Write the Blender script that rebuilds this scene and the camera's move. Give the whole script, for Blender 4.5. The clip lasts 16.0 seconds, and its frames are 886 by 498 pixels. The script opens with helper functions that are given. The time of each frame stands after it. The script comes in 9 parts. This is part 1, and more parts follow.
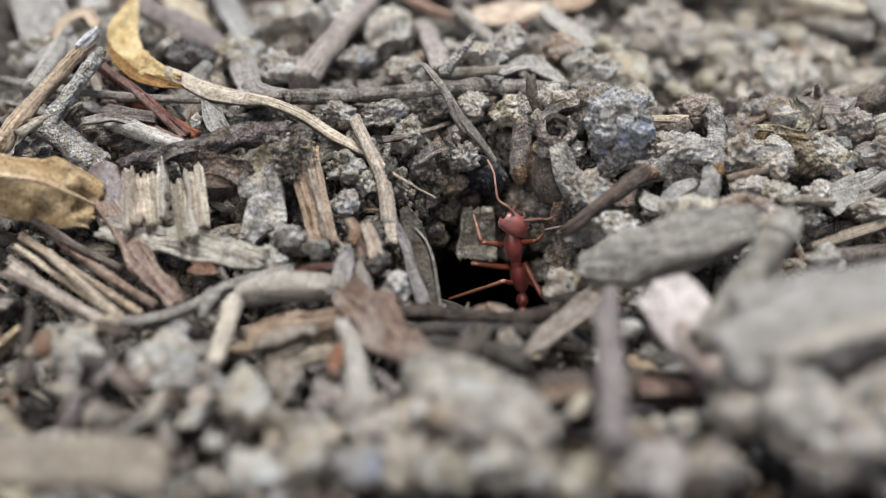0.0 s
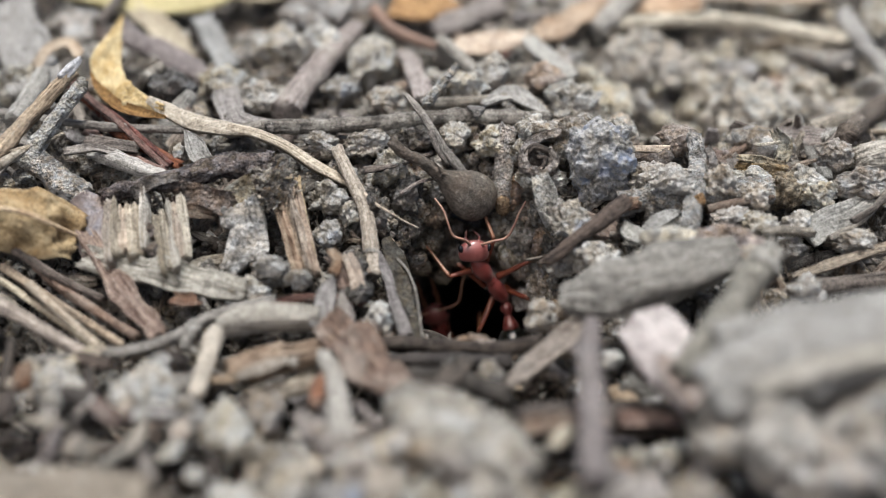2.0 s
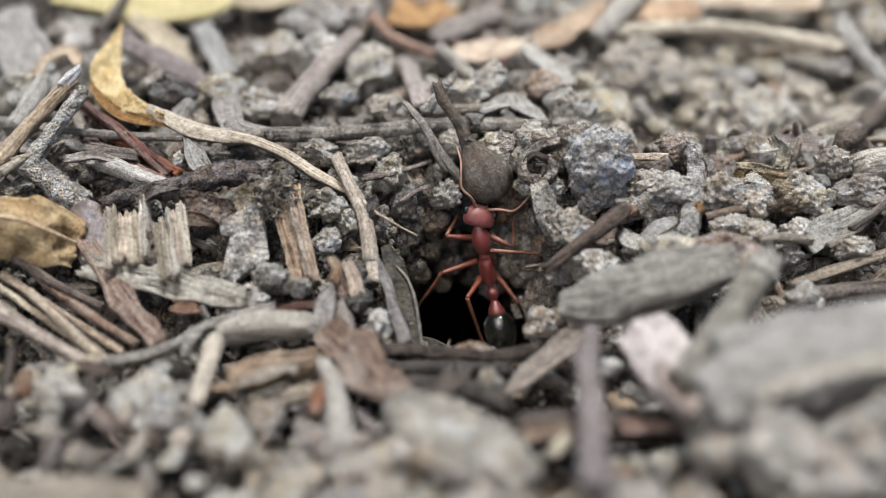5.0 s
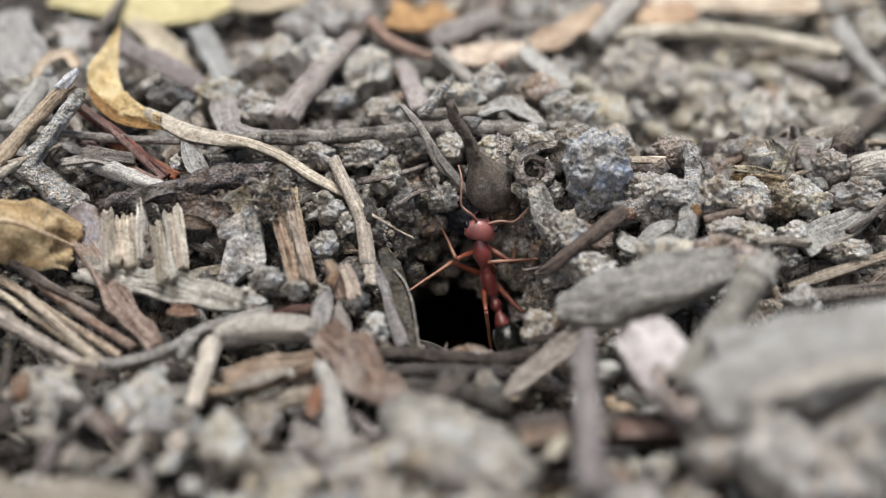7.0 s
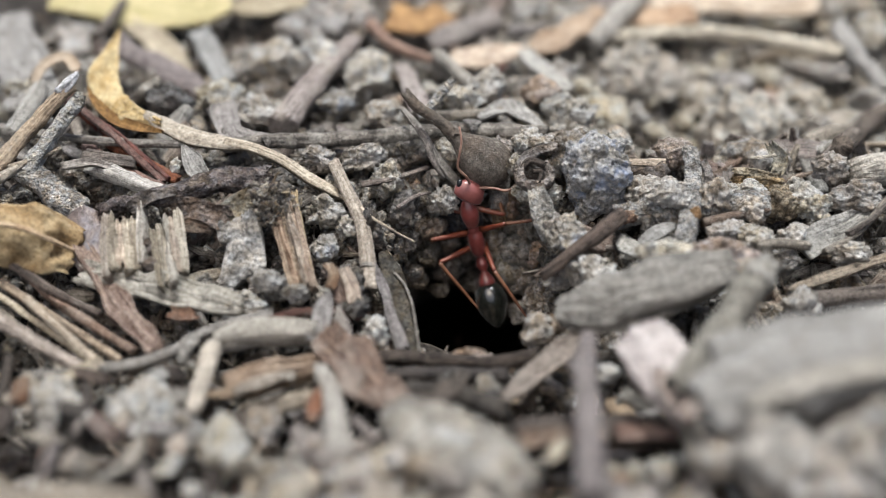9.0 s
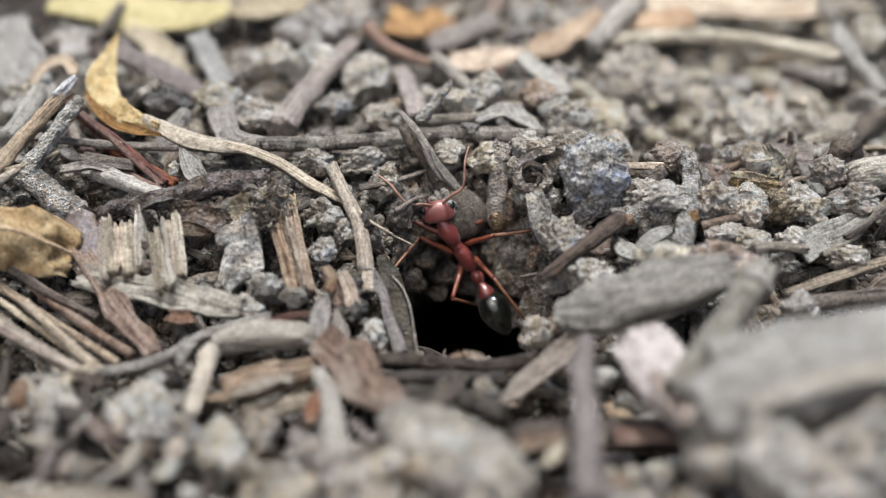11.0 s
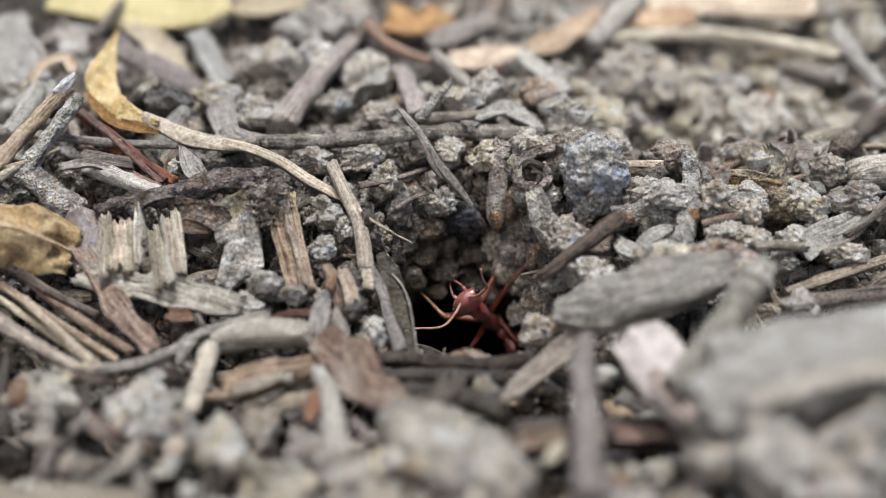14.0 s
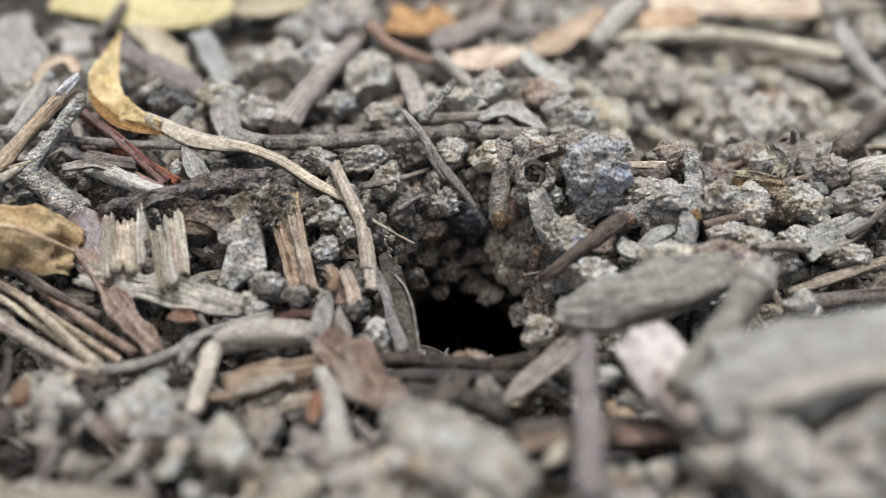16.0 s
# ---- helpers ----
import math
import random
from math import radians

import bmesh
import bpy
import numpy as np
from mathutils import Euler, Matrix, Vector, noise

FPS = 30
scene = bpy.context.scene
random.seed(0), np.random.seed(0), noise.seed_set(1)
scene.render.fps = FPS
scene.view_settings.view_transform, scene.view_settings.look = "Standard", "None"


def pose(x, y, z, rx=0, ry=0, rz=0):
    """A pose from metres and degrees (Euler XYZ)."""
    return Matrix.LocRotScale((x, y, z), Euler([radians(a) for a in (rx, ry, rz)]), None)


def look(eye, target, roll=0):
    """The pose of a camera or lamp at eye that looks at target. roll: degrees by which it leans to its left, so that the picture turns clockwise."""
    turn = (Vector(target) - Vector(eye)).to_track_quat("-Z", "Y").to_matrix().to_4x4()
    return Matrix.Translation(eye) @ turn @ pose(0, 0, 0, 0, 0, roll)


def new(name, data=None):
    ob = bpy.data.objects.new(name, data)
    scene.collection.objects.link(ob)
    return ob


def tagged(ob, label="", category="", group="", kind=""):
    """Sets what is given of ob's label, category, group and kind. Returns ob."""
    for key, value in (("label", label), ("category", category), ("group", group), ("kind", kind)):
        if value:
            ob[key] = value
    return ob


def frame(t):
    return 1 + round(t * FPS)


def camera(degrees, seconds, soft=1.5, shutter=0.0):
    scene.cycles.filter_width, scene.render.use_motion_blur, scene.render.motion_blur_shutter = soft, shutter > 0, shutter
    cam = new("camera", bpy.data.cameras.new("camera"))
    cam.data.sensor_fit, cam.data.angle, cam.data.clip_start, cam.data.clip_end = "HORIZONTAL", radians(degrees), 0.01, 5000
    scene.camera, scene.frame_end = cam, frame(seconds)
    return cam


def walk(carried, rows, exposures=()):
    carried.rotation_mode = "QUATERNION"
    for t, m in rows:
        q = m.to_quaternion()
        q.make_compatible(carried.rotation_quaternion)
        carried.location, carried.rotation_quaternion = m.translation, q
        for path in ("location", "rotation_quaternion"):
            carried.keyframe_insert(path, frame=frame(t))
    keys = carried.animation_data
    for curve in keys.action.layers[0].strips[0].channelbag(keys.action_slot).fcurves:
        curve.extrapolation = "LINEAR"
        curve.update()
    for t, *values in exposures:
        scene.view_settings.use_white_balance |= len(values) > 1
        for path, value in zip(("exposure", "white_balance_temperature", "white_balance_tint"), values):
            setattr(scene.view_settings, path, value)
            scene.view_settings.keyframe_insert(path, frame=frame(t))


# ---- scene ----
MM = 0.001

# ---- camera: a hand-held macro lens just above the ground ----
cam = camera(36.0, 16.0, soft=0.3)
cam.data.dof.use_dof = True
cam.data.dof.focus_distance = 0.1342
cam.data.dof.aperture_fstop = 10.5


def eye(x, y, z, yaw, pitch, roll):
    return pose(x * MM, y * MM, z * MM, 90 + pitch, roll, yaw)


walk(cam, [
    (0, eye(-0.54, -128.22, 66.45, 0.607, -29.291, 0.223)),
    (0.5, eye(-0.49, -128.11, 67.16, 0.086, -28.605, -0.073)),
    (1, eye(-0.25, -127.93, 67.64, 0.076, -28.438, -0.052)),
    (1.5, eye(-0.07, -128.09, 67.24, 0.059, -28.320, 0.021)),
    (2, eye(-0.12, -127.93, 67.34, 0.094, -28.426, -0.018)),
    (2.5, eye(-0.22, -128.04, 67.31, 0.047, -28.424, -0.038)),
    (3, eye(-0.22, -128.06, 67.51, 0.140, -28.303, 0.013)),
    (3.5, eye(-0.25, -128.06, 67.6, 0.097, -28.200, 0.051)),
    (4, eye(-0.29, -128.12, 67.65, 0.024, -28.229, -0.028)),
    (6.5, eye(-0.19, -128.03, 67.78, -0.055, -28.128, -0.029)),
    (7, eye(-0.11, -128.09, 67.62, -0.050, -28.047, -0.048)),
    (7.5, eye(-0.01, -128, 67.69, 0.001, -28.108, 0.025)),
    (8, eye(-0.03, -128.05, 67.62, -0.074, -28.110, 0.029)),
    (8.5, eye(0.08, -128.01, 67.8, -0.033, -28.077, 0.051)),
    (9, eye(-0.02, -127.98, 67.93, -0.060, -28.065, 0.064)),
    (9.5, eye(0.01, -128.11, 67.79, -0.047, -28.044, 0.066)),
    (12, eye(0.04, -127.96, 68.07, -0.142, -27.895, -0.014)),
    (12.5, eye(0.08, -128.02, 68.04, -0.114, -27.972, -0.026)),
    (13, eye(-0.03, -128, 67.96, -0.048, -27.942, -0.022)),
    (13.5, eye(-0.16, -127.98, 67.83, -0.079, -27.898, -0.032)),
    (14, eye(-0.05, -127.97, 67.87, -0.120, -27.987, -0.047)),
    (14.5, eye(-0.04, -128.01, 67.74, -0.040, -28.002, -0.013)),
    (15, eye(-0.05, -128.03, 67.85, -0.066, -27.949, -0.000)),
    (15.5, eye(-0.14, -128.06, 67.9, -0.066, -27.981, -0.012)),
    (16, eye(-0, -128, 68, 0.000, -28.000, -0.000)),
], exposures=[(0, 0.67, 6150, 7), (16, 0.67, 6150, 7)])

# ---- light: bright overcast sky, sun behind thin cloud ----
world = bpy.data.worlds.new("overcast_sky")
scene.world = world
world.use_nodes = True
sky = world.node_tree.nodes.new("ShaderNodeTexSky")
sky.sky_type = "NISHITA"
sky.sun_disc = False
sky.sun_elevation, sky.sun_rotation = radians(62), radians(200)
sky.air_density, sky.dust_density, sky.ozone_density = 1.0, 6.0, 0.6
world.node_tree.links.new(sky.outputs[0], world.node_tree.nodes["Background"].inputs[0])
world.node_tree.nodes["Background"].inputs[1].default_value = 0.088
sun = new("sun", bpy.data.lights.new("sun", "SUN"))
sun.data.energy, sun.data.angle, sun.data.color = 3.8, radians(12), (1.0, 0.96, 0.91)
sun.matrix_world = look((0.10, 0.06, 1.0), (0, 0, 0))

# ---- materials ----


def nodes_of(name):
    m = bpy.data.materials.new(name)
    m.use_nodes = True
    t = m.node_tree
    return m, t.nodes, t.links, t.nodes["Principled BSDF"]


def add_node(nodes, kind, **inputs):
    n = nodes.new(kind)
    for key, value in inputs.items():
        n.inputs[key].default_value = value
    return n


def ramp(nodes, links, fac, stops):
    n = nodes.new("ShaderNodeValToRGB")
    while len(n.color_ramp.elements) < len(stops):
        n.color_ramp.elements.new(0.5)
    for e, (pos, col) in zip(n.color_ramp.elements, stops):
        e.position, e.color = pos, (*col, 1)
    links.new(fac, n.inputs[0])
    return n.outputs[0]


def mixed(nodes, links, fac, a, b, blend="MIX"):
    n = nodes.new("ShaderNodeMix")
    n.data_type, n.blend_type = "RGBA", blend
    for socket, value in ((n.inputs[0], fac), (n.inputs[6], a), (n.inputs[7], b)):
        if isinstance(value, (int, float)):
            socket.default_value = value
        elif isinstance(value, tuple):
            socket.default_value = (*value, 1)
        else:
            links.new(value, socket)
    return n.outputs[2]


def varied(nodes, links, colour, island=False, low=0.72, high=1.28, hue=0.008):
    """Shifts brightness and hue from thing to thing, or from island to island."""
    info = nodes.new("ShaderNodeNewGeometry") if island else nodes.new("ShaderNodeObjectInfo")
    rnd = info.outputs["Random Per Island"] if island else info.outputs["Random"]
    span = add_node(nodes, "ShaderNodeMapRange", **{"To Min": low, "To Max": high})
    links.new(rnd, span.inputs["Value"])
    turn = nodes.new("ShaderNodeMath")
    turn.operation = "MULTIPLY"
    turn.inputs[1].default_value = 7.31
    links.new(rnd, turn.inputs[0])
    part_of = nodes.new("ShaderNodeMath")
    part_of.operation = "FRACT"
    links.new(turn.outputs[0], part_of.inputs[0])
    shift = add_node(nodes, "ShaderNodeMapRange", **{"To Min": 0.5 - hue, "To Max": 0.5 + hue})
    links.new(part_of.outputs[0], shift.inputs["Value"])
    more = nodes.new("ShaderNodeMath")
    more.operation = "MULTIPLY"
    more.inputs[1].default_value = 23.7
    links.new(rnd, more.inputs[0])
    rest = nodes.new("ShaderNodeMath")
    rest.operation = "FRACT"
    links.new(more.outputs[0], rest.inputs[0])
    rich = add_node(nodes, "ShaderNodeMapRange", **{"To Min": 0.65, "To Max": 1.28})
    links.new(rest.outputs[0], rich.inputs["Value"])
    h = nodes.new("ShaderNodeHueSaturation")
    links.new(rich.outputs[0], h.inputs["Saturation"])
    links.new(span.outputs[0], h.inputs["Value"])
    links.new(shift.outputs[0], h.inputs["Hue"])
    links.new(colour, h.inputs["Color"])
    return h.outputs[0]


def earth(name, dark, light, stain, island=False, coarse=420.0, rough=0.92, low=0.72, high=1.28, relief=0.00035, hue=0.012, stained=(0.55, 0.70)):
    """Dry crumbly soil: broad tone, fine grains, scattered stains, pale dust specks, pitted relief."""
    m, nodes, links, shader = nodes_of(name)
    where = nodes.new("ShaderNodeTexCoord").outputs["Object"]
    broad = add_node(nodes, "ShaderNodeTexNoise", Scale=coarse, Detail=8.0, Roughness=0.72)
    grit = add_node(nodes, "ShaderNodeTexNoise", Scale=coarse * 6, Detail=6.0, Roughness=0.75)
    spots = add_node(nodes, "ShaderNodeTexNoise", Scale=coarse * 0.55, Detail=5.0, Roughness=0.7)
    tint = add_node(nodes, "ShaderNodeTexNoise", Scale=coarse * 1.7, Detail=4.0, Roughness=0.6)
    grains = add_node(nodes, "ShaderNodeTexVoronoi", Scale=coarse * 9)
    pits = add_node(nodes, "ShaderNodeTexVoronoi", Scale=coarse * 4)
    for n in (broad, grit, spots, pits, tint, grains):
        links.new(where, n.inputs["Vector"])
    deep = tuple(0.45 * k for k in dark)
    c = ramp(nodes, links, broad.outputs["Fac"], [(0.34, deep), (0.43, dark), (0.58, light), (0.70, tuple(min(0.9, 1.2 * k) for k in light))])
    warm = ramp(nodes, links, tint.outputs["Fac"], [(0.36, (1.08, 1.0, 0.88)), (0.50, (1.0, 1.0, 1.0)), (0.64, (0.93, 1.0, 1.10))])
    c = mixed(nodes, links, 1.0, c, warm, "MULTIPLY")
    g = ramp(nodes, links, grit.outputs["Fac"], [(0.34, (0.36, 0.35, 0.34)), (0.52, (1.0, 1.0, 1.0)), (0.66, (1.35, 1.35, 1.35))])
    c = mixed(nodes, links, 0.7, c, g, "MULTIPLY")
    bits = ramp(nodes, links, grains.outputs["Color"], [(0.0, (0.5, 0.49, 0.48)), (0.35, (0.95, 0.95, 0.95)), (0.85, (1.1, 1.1, 1.1)), (1.0, (1.5, 1.48, 1.45))])
    c = mixed(nodes, links, 0.55, c, bits, "MULTIPLY")
    s = ramp(nodes, links, spots.outputs["Fac"], [(stained[0], (0, 0, 0)), (stained[1], (0.75, 0.75, 0.75))])
    c = mixed(nodes, links, s, c, stain)
    links.new(varied(nodes, links, c, island, low, high, hue), shader.inputs["Base Color"])
    shader.inputs["Roughness"].default_value = rough
    shader.inputs["Specular IOR Level"].default_value = 0.25
    hgt = nodes.new("ShaderNodeMath")
    hgt.operation = "ADD"
    links.new(grit.outputs["Fac"], hgt.inputs[0])
    links.new(pits.outputs["Distance"], hgt.inputs[1])
    bump = add_node(nodes, "ShaderNodeBump", Strength=1.0, Distance=relief * 2.2)
    links.new(hgt.outputs[0], bump.inputs["Height"])
    links.new(bump.outputs[0], shader.inputs["Normal"])
    return m


def fibrous(name, dark, light, blotch, island=False, along=170.0, across=3600.0, rough=0.85, low=0.75, high=1.25, relief=0.00025, blotchy=0.55, dusty=0.55, hue=0.012):
    """Weathered wood, bark and dry leaves: broken streaks along the grain, crust, blotches and dirt across it."""
    m, nodes, links, shader = nodes_of(name)
    uv = nodes.new("ShaderNodeTexCoord").outputs["UV"]
    where = nodes.new("ShaderNodeTexCoord").outputs["Object"]
    mapped = nodes.new("ShaderNodeMapping")
    mapped.inputs["Scale"].default_value = (along, across, 1)
    links.new(uv, mapped.inputs["Vector"])
    grain = add_node(nodes, "ShaderNodeTexNoise", Scale=1.0, Detail=7.0, Roughness=0.7, Distortion=0.4)
    links.new(mapped.outputs[0], grain.inputs["Vector"])
    dirt = add_node(nodes, "ShaderNodeTexNoise", Scale=330.0, Detail=8.0, Roughness=0.7)
    crust = add_node(nodes, "ShaderNodeTexNoise", Scale=950.0, Detail=8.0, Roughness=0.75)
    grit = add_node(nodes, "ShaderNodeTexNoise", Scale=3200.0, Detail=5.0, Roughness=0.75)
    dust = add_node(nodes, "ShaderNodeTexNoise", Scale=1500.0, Detail=6.0, Roughness=0.8)
    for n in (dirt, crust, grit, dust):
        links.new(where, n.inputs["Vector"])
    tone = nodes.new("ShaderNodeMix")
    tone.data_type = "FLOAT"
    tone.inputs[0].default_value = 0.42
    links.new(grain.outputs["Fac"], tone.inputs[2])
    links.new(crust.outputs["Fac"], tone.inputs[3])
    deep = tuple(0.36 * k for k in dark)
    c = ramp(nodes, links, tone.outputs[0], [(0.35, deep), (0.43, dark), (0.57, light), (0.68, tuple(min(0.9, 1.2 * k) for k in light))])
    d = ramp(nodes, links, dirt.outputs["Fac"], [(0.46, (0, 0, 0)), (0.64, (blotchy, blotchy, blotchy))])
    c = mixed(nodes, links, d, c, blotch)
    g = ramp(nodes, links, grit.outputs["Fac"], [(0.36, (0.42, 0.41, 0.40)), (0.52, (1.0, 1.0, 1.0)), (0.66, (1.3, 1.3, 1.3))])
    c = mixed(nodes, links, 0.8, c, g, "MULTIPLY")
    speck = ramp(nodes, links, dust.outputs["Fac"], [(0.58, (0, 0, 0)), (0.67, (dusty, dusty, dusty))])
    c = mixed(nodes, links, speck, c, (0.46, 0.43, 0.385))
    links.new(varied(nodes, links, c, island, low, high, hue), shader.inputs["Base Color"])
    shader.inputs["Roughness"].default_value = rough
    shader.inputs["Specular IOR Level"].default_value = 0.3
    hgt = nodes.new("ShaderNodeMath")
    hgt.operation = "MULTIPLY_ADD"
    hgt.inputs[1].default_value = 0.6
    links.new(grit.outputs["Fac"], hgt.inputs[0])
    links.new(tone.outputs[0], hgt.inputs[2])
    bump = add_node(nodes, "ShaderNodeBump", Strength=1.0, Distance=relief * 2.2)
    links.new(hgt.outputs[0], bump.inputs["Height"])
    links.new(bump.outputs[0], shader.inputs["Normal"])
    return m


